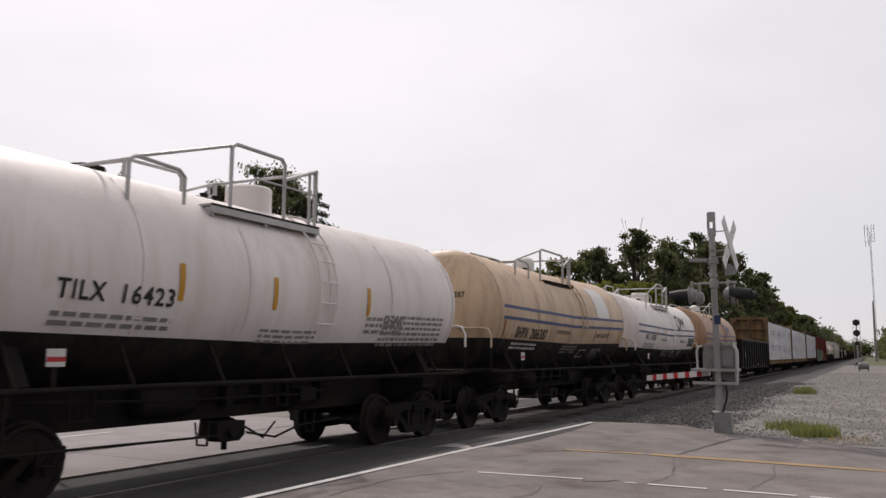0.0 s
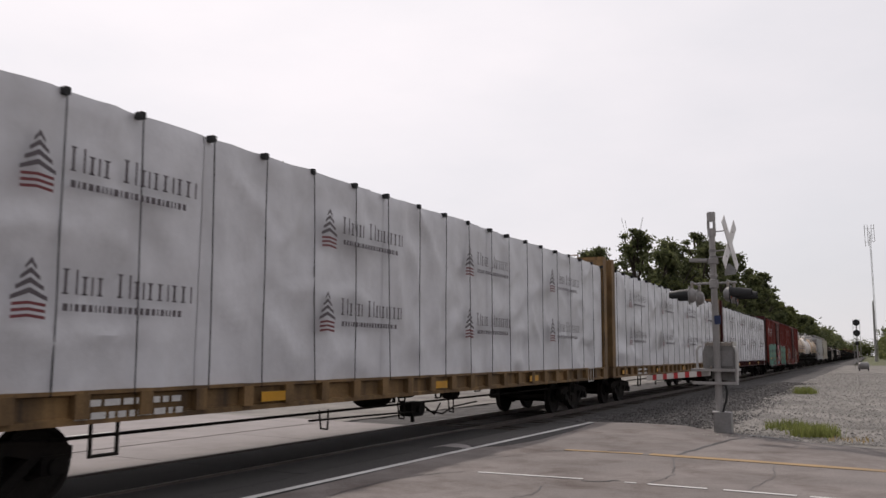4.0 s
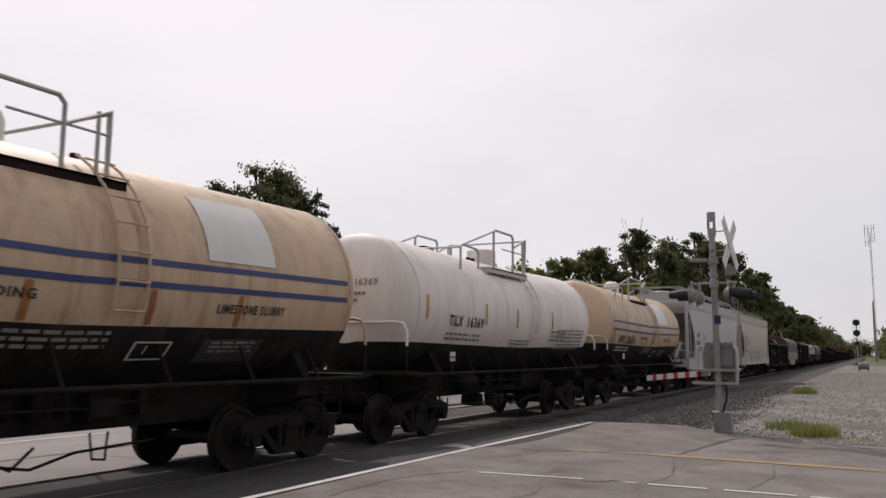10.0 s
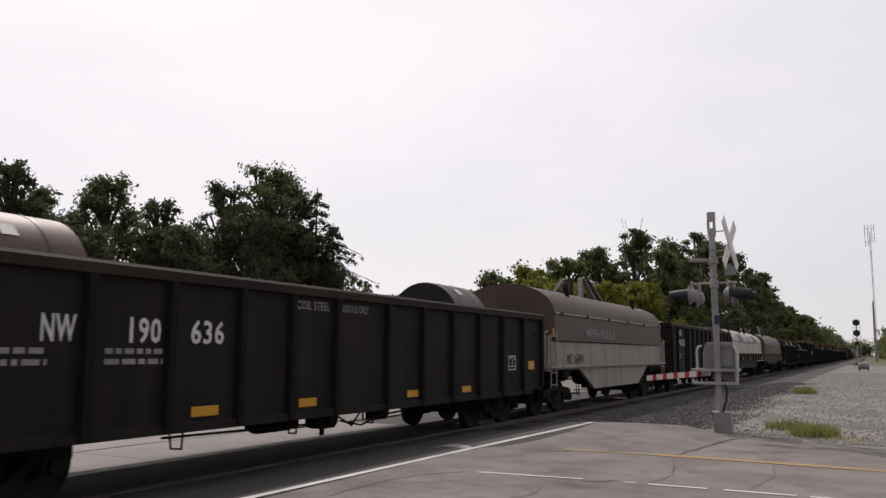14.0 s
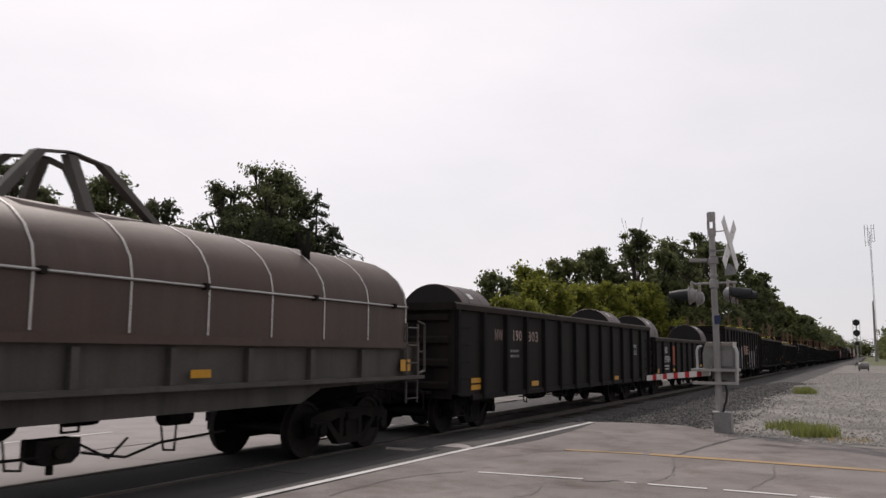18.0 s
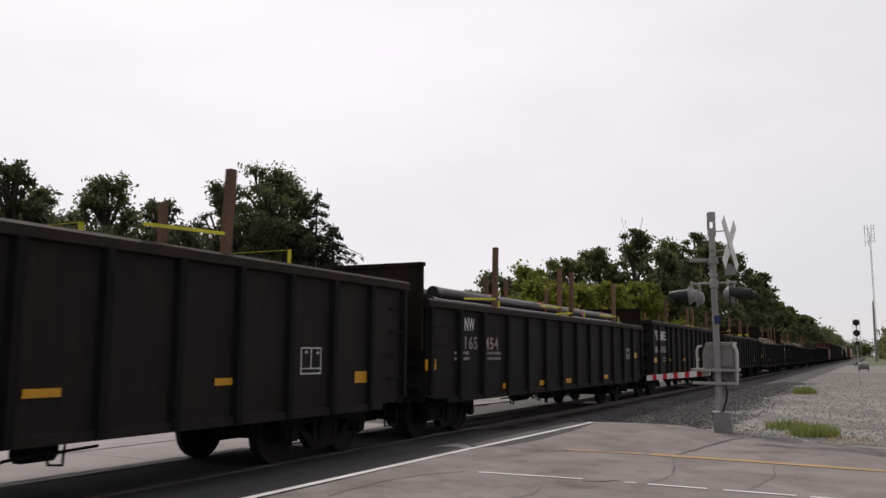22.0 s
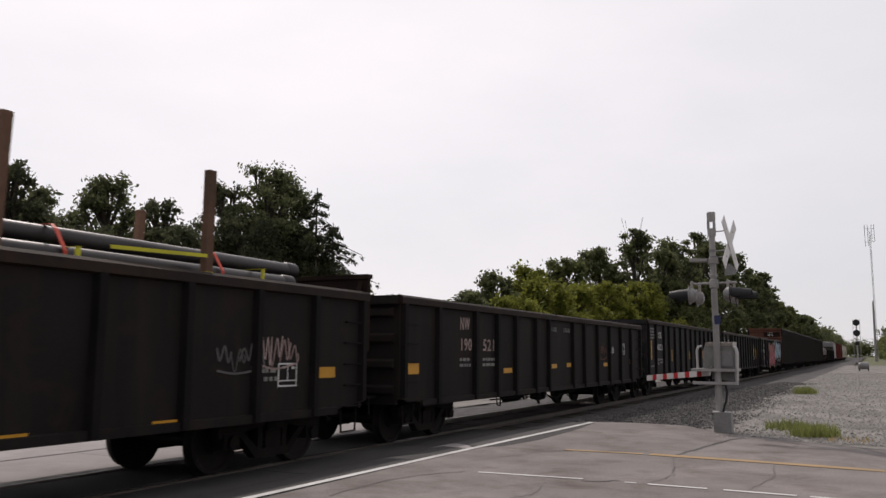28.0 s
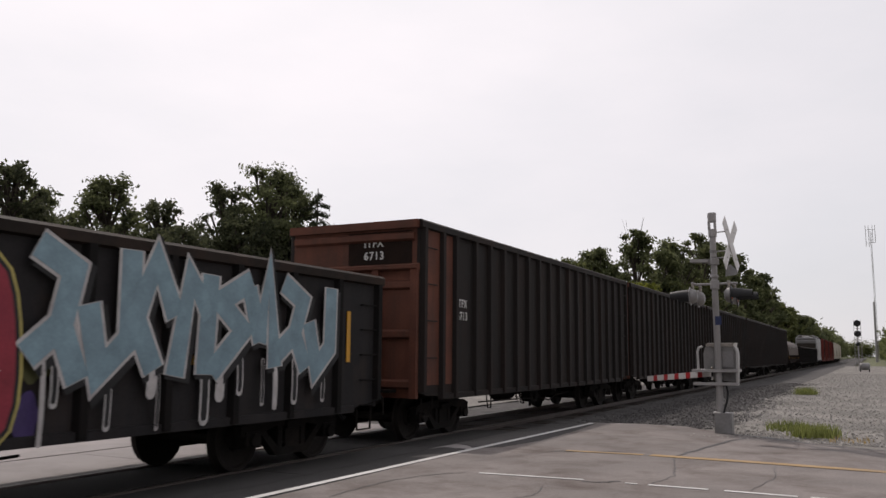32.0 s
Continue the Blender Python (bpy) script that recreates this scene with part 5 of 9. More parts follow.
def coils(y_left, L, places, top, r=0.88, w=1.55):
    """Steel coils that lie with their eye along the track, in the car whose body starts at y_left."""
    for k, y in enumerate(places):
        yc = y_left + y
        c = moving(thing("steel_coil", "dark brown rolled steel coil with a white tag", "steel coil", group="steel coils in the gondolas"), yc)
        zc = 2.93 - r
        mb = MB()
        mb.lathe([(-w / 2, 0.28), (-w / 2, r - 0.02), (-w / 2 + 0.02, r), (w / 2 - 0.02, r), (w / 2, r - 0.02), (w / 2, 0.28), (-w / 2, 0.28)], (0, 0, zc), "y", 40)
        part("coil_wrap", mb, COIL_STEEL, c)
        for e in (-1, 1):
            # end faces with their shade painted in
            part("coil_edge", MB().lathe([(e * (w / 2 + 0.004), 0.27), (e * (w / 2 + 0.006), 0.5), (e * (w / 2 + 0.004), r - 0.012)], (0, 0, zc), "y", 40), COIL_EDGE, c, "wound edge, its shade put into the colour")
        for q in (-0.35, 0.3):
            bnd = MB()
            bnd.lathe([(q - 0.025, r), (q - 0.025, r + 0.006), (q + 0.025, r + 0.006), (q + 0.025, r)], (0, 0, zc), "y", 40)
            part("steel_band", bnd, PIPE_STEEL, c)
        a = radians(38 + 7 * (k % 3))
        mb = MB()
        mb.add([((r + 0.01) * math.cos(b), -0.25 + d, zc + (r + 0.01) * math.sin(b)) for b, d in ((a, 0), (a, 0.2), (a + 0.2, 0.2), (a + 0.2, 0))], [(0, 1, 2, 3)])
        part("paper_tag", mb, WHITE_LETTER, c)


def stakes(car, L, places, top, up=0.95, seed=1, both=True):
    """Sawn stakes in the stake pockets, with yellow straps across."""
    rnd = random.Random(seed)
    for y0_ in places:
        y = y0_
        for s in ((1, -1) if both else (1,)):
            lean = rnd.uniform(-0.07, 0.10)
            t = up * rnd.uniform(0.95, 1.05) * (1.0 if s > 0 else 0.9)
            y = y0_ + (0.0 if s > 0 else rnd.uniform(0.4, 1.6))
            mb = MB()
            x = s * 1.30
            mb.loft([[(x - 0.05, y - L / 2 - 0.06, top - 0.9), (x + 0.05, y - L / 2 - 0.06, top - 0.9), (x + 0.05, y - L / 2 + 0.06, top - 0.9), (x - 0.05, y - L / 2 + 0.06, top - 0.9)],
                     [(x - 0.05, y - L / 2 - 0.06 + lean * t, top + t), (x + 0.05, y - L / 2 - 0.06 + lean * t, top + t), (x + 0.05, y - L / 2 + 0.06 + lean * t, top + t), (x - 0.05, y - L / 2 + 0.06 + lean * t, top + t)]])
            part("stake", mb, STAKE_WOOD, car, "rough sawn wooden stake", smooth=False)
            part("stake_wrap", MB().box(x - 0.062, x + 0.062, y - L / 2 - 0.07, y - L / 2 + 0.07, top + 0.03, top + 0.08), STRAP_YELLOW, car, smooth=False)
        if both:
            run = rnd.uniform(2.2, 3.4)
            a_z = top + rnd.uniform(0.16, 0.34)
            a, b = (1.36, y0_ - L / 2 - 0.05, a_z), (1.36, y0_ - L / 2 - run * 0.55, a_z - rnd.uniform(0.02, 0.10))
            part("lashing", MB().loft([[(x_ - 0.003, y_, z_ - 0.022), (x_ + 0.003, y_, z_ - 0.022), (x_ + 0.003, y_, z_ + 0.022), (x_ - 0.003, y_, z_ + 0.022)] for x_, y_, z_ in (a, b)]), STRAP_YELLOW, car, "yellow lashing strap", smooth=False)
            z = top + rnd.uniform(0.18, 0.34)
            part("strap", MB().box(-1.3, 1.3, y - L / 2 - 0.035, y - L / 2 - 0.03 + 0.03, z, z + 0.006).box(1.24, 1.256, y - L / 2 - 0.035, y - L / 2 + 0.03, z - 0.25, z), STRAP_YELLOW, car, smooth=False)


def pipe_load(y_left, y_a, y_b, top, layers=2, seed=1, r=0.13):
    """A bundle of steel pipes above the rim, tied with red straps."""
    rnd = random.Random(seed)
    yc = y_left + (y_a + y_b) / 2
    half = (y_b - y_a) / 2
    c = moving(thing("pipe_bundle", "bundle of dark steel pipes tied with red straps", "pipes", group="pipe bundles in the gondolas"), yc)
    for j in range(2):
        for k in range(5):
            x = 1.02 - k * 0.5 - 0.24 * j
            z = 2.74 - r - (1 - j) * 2.02 * r
            d, e = rnd.uniform(0, 0.7), rnd.uniform(0, 0.6)
            mb = MB()
            mb.lathe([(-half + d, r * 0.8), (-half + d, r), (half - e, r), (half - e, r * 0.8), (half - e - 0.4, r * 0.8)], (x, 0, z), "y", 14)
            mb.lathe([(-half + d, r + 0.012), (-half + d + 0.22, r + 0.012), (-half + d + 0.24, r)], (x, 0, z), "y", 14)
            mb.lathe([(half - e - 0.22, r), (half - e - 0.2, r + 0.012), (half - e, r + 0.012)], (x, 0, z), "y", 14)
            part("pipe", mb, PIPE_STEEL, c)
    part("dunnage", MB().box(-1.2, 1.2, -half * 0.6, -half * 0.6 + 0.12, 0.9, 2.74 - 4.05 * r).box(-1.2, 1.2, half * 0.6, half * 0.6 + 0.12, 0.9, 2.74 - 4.05 * r), STAKE_WOOD, c)
    zt = 2.74
    for q in (-0.55, -0.1, 0.35, 0.7):
        y = q * half
        mb = MB().box(-1.2, 0.92, y, y + 0.05, zt + 0.002, zt + 0.008).prism([(0.92, zt + 0.008), (1.0, zt - 0.05), (1.17, zt - 2.6 * r), (1.18, zt - 4 * r), (1.172, zt - 4 * r), (1.162, zt - 2.6 * r), (0.99, zt - 0.055), (0.92, zt + 0.002)], "y", y, y + 0.05)
        part("red_strap", mb, STRAP_RED, c, smooth=False)


# ------------------------------------------------------------ centre-beam flat cars with wrapped lumber
def tree_logo(mb_a, mb_b, y, z, h, x):
    """The wrap's printed mark: a conifer of stacked chevrons over wavy bars."""
    for k in range(4):
        w = h * (0.10 + 0.075 * k)
        zz = z + h * (0.86 - 0.16 * k)
        if zz < 1.04:
            continue
        for s in (-1, 1):
            mb_a.add([(x, y, zz + h * 0.14), (x, y, zz + h * 0.05), (x, y + s * w, zz - h * 0.07), (x, y + s * w, zz)], [(0, 1, 2, 3)])
    for k in range(3):
        zz = z + h * 0.02 + k * h * 0.10
        if zz < 1.0:
            continue
        mb_b.add([(x, y - h * 0.3, zz), (x, y, zz + h * 0.035), (x, y + h * 0.3, zz), (x, y + h * 0.3, zz + h * 0.05), (x, y, zz + h * 0.085), (x, y - h * 0.3, zz + h * 0.05)], [(0, 1, 4, 5), (1, 2, 3, 4)])




def printed(pack, y, z, x):
    """One printed mark on the wrap: the tree, a line of large and a line of small type as plain bars."""
    ink, red = MB(), MB()
    tree_logo(ink, red, y, z - 0.04, 0.62, x)
    rnd = random.Random(int(y * 10))

    def block(yy, ww, za, zb):
        if zb > 1.0:
            ink.box(x - 0.001, x, y + yy, y + yy + ww, max(1.0, za), zb)
    # large type: thin uprights with feet; small type: short blocks
    c = 0.36
    for word in (3, 6):
        for k in range(word):
            hh, w = (0.26, 0.19) if k == 0 else (0.195, rnd.choice((0.10, 0.15, 0.18)))
            zz = z + 0.24
            block(c + 0.02, 0.034, zz, zz + hh)
            block(c, 0.075, zz, zz + 0.016)
            block(c, 0.075, zz + hh - 0.016, zz + hh)
            if w > 0.12:
                block(c + w - 0.03, 0.024, zz, zz + hh)
            c += w + 0.042
        c += 0.12
    c = 0.38
    while c < 2.0:
        w = rnd.choice((0.022, 0.05, 0.06))
        block(c, w, z + 0.07, z + 0.145)
        c += w + 0.03
    if ink.v:
        tagged(part("printed_mark", ink, LOGO_GREY, pack, "grey printed mark", smooth=False), kind="stuff")
        if red.v:
            tagged(part("printed_wave", red, LOGO_MAROON, pack, smooth=False), kind="stuff")


def centre_beam(y_left, L, paint, label, seed, trim=None):
    y0, h = y_left + L / 2, L / 2
    car = moving(thing("centerbeam_car", label, "flat car", group="cars of the freight train"), y0)
    deck, topz = 0.97, 4.30
    for s in (1, -1):
        part("side_sill", MB().prism([(s * 1.30, 0.62), (s * 1.46, 0.62), (s * 1.46, 0.68), (s * 1.40, 0.70), (s * 1.40, deck - 0.06), (s * 1.48, deck - 0.04), (s * 1.48, deck), (s * 1.30, deck)], "y", -h, h), paint, car)
        for k in range(26):
            y = -h + 0.5 + (L - 1.0) * k / 25
            part("stake_pocket", MB().box(*sorted((s * 1.40, s * 1.50)), y - 0.09, y + 0.09, 0.68, deck - 0.03), paint, car, smooth=False)
    part("deck", MB().box(-1.3, 1.3, -h, h, deck - 0.1, deck - 0.01), paint, car)
    beam = MB()
    beam.box(-0.12, 0.12, -h + 0.3, h - 0.3, topz - 0.18, topz)
    for k in range(14):
        y = -h + 0.8 + (L - 1.6) * k / 13
        beam.box(-0.07, 0.07, y - 0.1, y + 0.1, deck, topz - 0.18)
    part("centre_beam", beam, paint, car)
    for s in (1, -1):
        ye = s * h
        bulk = part("end_bulkhead", MB().box(-1.46, 1.46, *sorted((ye - s * 0.30, ye - s * 0.36)), deck, topz), paint, car)
        for x in (-1.46, 1.26):
            part("corner_post", MB().box(x, x + 0.20, *sorted((ye, ye - s * 0.298)), deck - 0.35, topz + 0.1), paint, bulk)
        part("top_beam", MB().box(-1.26, 1.26, *sorted((ye - s * 0.02, ye - s * 0.298)), topz - 0.06, topz + 0.1), paint, bulk)
        part("middle_post", MB().box(-0.07, 0.07, *sorted((ye - s * 0.04, ye - s * 0.298)), deck, topz - 0.06), paint, bulk)
        for k in range(4):
            z = deck + 0.1 + k * 0.78
            for xa, xb in ((-1.26, -0.07), (0.07, 1.26)):
                part("cross_rib", MB().box(xa, xb, *sorted((ye - s * 0.06, ye - s * 0.298)), z, z + 0.07), paint, bulk)
        for x, e in ((-1.26, 1), (1.26, -1)):
            part("gusset", MB().prism([(x, topz - 0.06), (x + e * 0.3, topz - 0.06), (x, topz - 0.5)], "y", *sorted((ye - s * 0.03, ye - s * 0.08))), paint, bulk)
        hand = MB()
        hand.tube([(-0.6, ye - s * 0.2, topz + 0.1), (-0.6, ye - s * 0.2, topz + 0.2), (0.6, ye - s * 0.2, topz + 0.2), (0.6, ye - s * 0.2, topz + 0.1)], 0.02, 6)
        part("top_handhold", hand, paint, car)
        for e in (1, -1):
            st = MB().tube([(e * 1.42, ye - s * 3.6, deck - 0.3), (e * 1.42, ye - s * 3.6, 0.28), (e * 1.42, ye - s * 3.25, 0.28), (e * 1.42, ye - s * 3.25, deck - 0.3)], 0.02, 6)
            part("sill_step", st, FRAME_BLACK, car)
    under = MB()
    underframe(under, h - 0.1, 0.22, 0.62, deck - 0.1, 9)
    under.tube([(1.1, -h + 3, 0.45), (1.1, h - 3, 0.45)], 0.02, 6)
    part("underframe", under, FRAME_BLACK, car)
    for k in range(4):
        reflector(car, 1.486, -h + 1.0 + 4.9 * k, 0.72, 0.55, 0.13)
    bars(car, 1.462, -h + 3.0, 0.80, 1.5, 2, WHITE_LETTER, 0.07, seed)
    sq = MB()
    for a, b, c, d in ((0, 0.5, 0, 0.03), (0, 0.5, 0.37, 0.4), (0, 0.03, 0, 0.4), (0.47, 0.5, 0, 0.4), (0.22, 0.25, 0, 0.4)):
        sq.box(1.485, 1.49, h - 2.1 + a, h - 2.1 + b, 0.58 + c, 0.58 + d)
    part("consolidated_stencil", sq, WHITE_LETTER, car, smooth=False)
    brake_gear(car, -1.0, 0.6, seed)
    running_gear(car, y0, h - 2.2, h + 0.25)
    # the load: wrapped packs on both sides of the beam
    rnd = random.Random(seed)
    for s in (1, -1):
        load = moving(thing("wrapped_lumber", "white-wrapped lumber stacks lashed with black straps, grey print", "lumber", group="wrapped lumber on the flat cars"), y0)
        tops, a = 4.08, -h + 0.42
        width = (L - 0.84) / 5
        ys = np.linspace(0, 1, 38)
        zs = np.linspace(0, 1, 34)
        for k in range(5):
            mb, off = MB(), rnd.uniform(0, 50)
            ya, yb = a + width * k + 0.006, a + width * (k + 1) - 0.006
            vs = []
            for v in zs:
                for u in ys:
                    y, z = ya + (yb - ya) * u, deck + 0.01 + (tops - deck) * v
                    f = noise.noise((y * 1.1 + off, z * 0.8, s * 3)) * 0.05 + noise.noise((y * 2.4 + off, z * 1.7, 7)) * 0.034 + (1 - abs(noise.noise((y * 1.1 + off, z * 0.9 + off, 2)))) ** 5 * 0.07 + noise.noise((y * 0.35 + off, z * 1.9, 9)) * 0.03 - 0.035
                    edge = min(u, 1 - u, 0.12) / 0.12
                    f = f * edge + 0.02 * edge - (0.03 * (1 - min(1 - v, 0.05) / 0.05))
                    vs.append((s * (1.40 + f), y, z + (noise.noise((y * 0.9, off, 1)) * 0.012 if v == 1 else (-0.03 + noise.noise((y * 1.7, off, 4)) * 0.05 if v == 0 else 0))))
            nU = len(ys)
            fs = [(j * nU + i, j * nU + i + 1, (j + 1) * nU + i + 1, (j + 1) * nU + i) for j in range(len(zs) - 1) for i in range(nU - 1)]
            base = len(vs)
            for i in range(nU):
                p = vs[(len(zs) - 1) * nU + i]
                vs.append((s * 0.13, p[1], p[2] + 0.01))
            fs += [((len(zs) - 1) * nU + i, (len(zs) - 1) * nU + i + 1, base + i + 1, base + i) for i in range(nU - 1)]
            mb.add(vs, fs)
            mb.box(*sorted((s * 0.13, s * 1.36)), ya, yb, deck + 0.02, tops - 0.08)
            pack = part("wrapped_pack", mb, TARP, load)
            for j in range(5 if s > 0 else 0):
                y = -h + 2.05 + 4.95 * j + 0.15 * (seed % 3)
                if not ya <= y + 0.4 < yb:
                    continue
                for row in range(3):
                    printed(pack, y, (3.18 if seed == 13 else 2.98) - 1.27 * row, 1.53)
        for q in range(int((L - 0.9) / 1.075) + 1):
            y = -h + 0.50 + 1.075 * q + rnd.uniform(-0.06, 0.06)
            st = MB()
            lean = rnd.uniform(0.02, 0.16)
            st.tube([(s * 1.482, y + lean * (1 - v) + rnd.uniform(-0.01, 0.01), deck - 0.05 + (tops - deck + 0.05) * v) for v in (0, 0.25, 0.5, 0.75, 1)], 0.008, 4)
            strap = part("strap", st, BLACK_PLASTIC, load, smooth=False)
            part("corner_guard", MB().box(*sorted((s * 1.37, s * 1.485)), y - 0.035, y + 0.035, tops - 0.06, tops + 0.02), BLACK_PLASTIC, strap, smooth=False)
    return car


# ------------------------------------------------------------ box cars
def box_car(y_left, L, label, door, ribs_left, ribs_right, top=4.34, low=0.46, scrawl=(), seed=1, marks=(), logo=None, strips=(), blocks=(), extras=()):
    """door: (from, to), counted from the near end."""
    y0, h, xs = y_left + L / 2, L / 2, 1.45
    car = moving(thing("box_car", label, "box car", group="cars of the freight train"), y0)
    eave = top - 0.08
    for s in (1, -1):
        prof = [(-h, 0.80), (-h, eave), (h, eave), (h, 0.80), (h - 0.6, 0.62), (h - 1.6, low + 0.04), (-h + 1.6, low + 0.04), (-h + 0.6, 0.62)]
        part("side_wall", MB().prism(prof, "x", *sorted((s * (xs - 0.06), s * xs))), BOX_RED, car)
        d0, d1 = -h + door[0], -h + door[1]
        ys = [-h + 0.10 + (d0 + h - 0.25) * k / ribs_left for k in range(ribs_left + 1)] + [d1 + 0.15] + [d1 + 0.88 + 1.05 * k for k in range(ribs_right)] + [h - 0.1]
        for y in ys:
            part("rib", MB().prism([(s * xs, y - 0.065), (s * (xs + 0.075), y - 0.04), (s * (xs + 0.075), y + 0.04), (s * xs, y + 0.065)], "z", low + 0.10 if abs(y) < h - 1.7 else 0.85, eave - 0.02), BOX_RED, car)
        for k in range(7):
            z = 1.02 + k * 0.46
            for a, b in ((-h, d0), (d1, h)):
                part("side_seam", MB().prism([(s * xs, z - 0.004), (s * (xs + 0.026), z - 0.006), (s * (xs + 0.026), z + 0.006), (s * xs, z + 0.05)], "y", a + 0.1, b - 0.1), BOX_RED, car, smooth=False)
        dr = MB()
        dr.box(*sorted((s * (xs + 0.02), s * (xs + 0.08))), d0 + 0.08, d1 - 0.08, 0.90, eave - 0.12)
        leaf = part("sliding_door", dr, BOX_DOOR, car, "ribbed sliding door, shut")
        for k in range(6):
            z = 1.12 + k * (eave - 1.4) / 5
            part("door_rib", MB().prism([(s * (xs + 0.08), z - 0.035), (s * (xs + 0.11), z - 0.012), (s * (xs + 0.11), z + 0.012), (s * (xs + 0.08), z + 0.035)], "y", d0 + 0.12, d1 - 0.12), BOX_GRIME, leaf)
        for y in (d0 + 0.14, d1 - 0.14):
            part("door_post", MB().box(*sorted((s * (xs + 0.08), s * (xs + 0.12))), y - 0.05, y + 0.05, 1.0, eave - 0.05), BOX_GRIME, leaf)
        part("door_lock_bar", MB().tube([(s * (xs + 0.15), d0 + 0.3, 1.1), (s * (xs + 0.15), d0 + 0.3, eave - 0.3)], 0.02, 6).box(*sorted((s * (xs + 0.1), s * (xs + 0.18))), d0 + 0.22, d0 + 0.38, 2.3, 2.55), BOX_GRIME, leaf)
        part("door_track", MB().box(*sorted((s * xs, s * (xs + 0.13))), d0 - 2.4, d1 + 0.2, 0.80, 0.87), BOX_RED, car)
        part("door_track", MB().box(*sorted((s * xs, s * (xs + 0.12))), d0 - 2.4, d1 + 0.2, eave - 0.12, eave - 0.03), BOX_RED, car)
        part("side_sill", MB().box(*sorted((s * (xs - 0.02), s * (xs + 0.03))), -h + 1.7, h - 1.7, low - 0.02, low + 0.10), BOX_RED, car)
    rf = MB()
    rf.prism([(-xs - 0.04, eave - 0.03), (-xs - 0.04, eave + 0.05), (0, top + 0.17), (xs + 0.04, eave + 0.05), (xs + 0.04, eave - 0.03)], "y", -h - 0.03, h + 0.03)
    roof = part("roof", rf, BOX_GRIME, car)
    n = 17
    for k in range(n):
        y = -h + 0.35 + (L - 0.7) * k / (n - 1)
        part("roof_rib", MB().prism([(-xs - 0.05, eave + 0.04), (-xs - 0.02, eave + 0.08), (0, top + 0.205), (xs + 0.02, eave + 0.08), (xs + 0.05, eave + 0.04), (0, top + 0.15)], "y", y - 0.06, y + 0.06), BOX_GRIME, roof)
    for s in (1, -1):
        ew = MB().box(-xs + 0.06, xs - 0.06, *sorted((s * (h - 0.08), s * (h - 0.02))), 0.98, eave)
        end = part("end_wall", ew, BOX_END, car, "grimy dark red end wall")
        for k in range(12):
            z = 1.15 + (eave - 1.35) * k / 11
            part("end_corrugation", MB().prism([(s * (h - 0.02), z - 0.10), (s * (h + 0.06), z - 0.03), (s * (h + 0.06), z + 0.03), (s * (h - 0.02), z + 0.10)], "x", -xs + 0.1, xs - 0.1), BOX_END, end)
        ladder(car, xs + 0.06, *sorted((s * h - s * 0.55, s * h - s * 0.12)), 0.6, 2.3 if s < 0 else eave - 0.3, BOX_RED, 5 if s < 0 else 8)
        part("end_sill", MB().box(-1.4, 1.4, *sorted((s * (h - 0.1), s * (h + 0.12))), 0.95, 1.08).box(-0.2, 0.2, *sorted((s * (h - 1.5), s * (h + 0.3))), 0.72, 1.0), FRAME_BLACK, car)
    under = MB()
    underframe(under, h - 0.1, 0.16, 0.70, 0.98, 6)
    part("underframe", under, FRAME_BLACK, car)
    for text, height, y, z, w, pt in marks:
        lettering(text, height, -h + y, z, xs + 0.01, pt, car, fit=w)
    for y, z, w, hh, n_ in blocks:
        for k in range(n_):
            c, ww, q = -h + y + w * k / n_, w / n_ * 0.62, hh * 0.17
            mb = MB().box(xs + 0.004, xs + 0.009, c, c + q, z, z + hh).box(xs + 0.004, xs + 0.009, c + ww - q, c + ww, z + hh * 0.3 * (k % 2), z + hh).box(xs + 0.004, xs + 0.009, c, c + ww, z + hh * (0.42 if k % 3 else 0.83), z + hh * (0.58 if k % 3 else 1.0))
            part("painted_block", mb, FADED_LETTER, car, smooth=False)
    if logo:
        y, z, w = logo
        for q in flag_mark(-h + y, z, w, 0.53, xs):
            part("painted_mark", MB().prism(q, "x", xs + 0.012, xs + 0.016), WHITE_LETTER, car, "white bars and blocks", smooth=False)
    for fn in extras:
        fn(car, h, xs)
    for y, z0, z1, w in strips:
        reflector(car, xs + 0.09, -h + y, z0, w, z1 - z0)
    for g in scrawl:
        graffiti(car, xs + 0.085, -h + g[0], -h + g[1], *g[2:])
    brake_gear(car, -1.0, 0.62, seed)
    running_gear(car, y0, h - 2.1, h + 0.28)
    return car


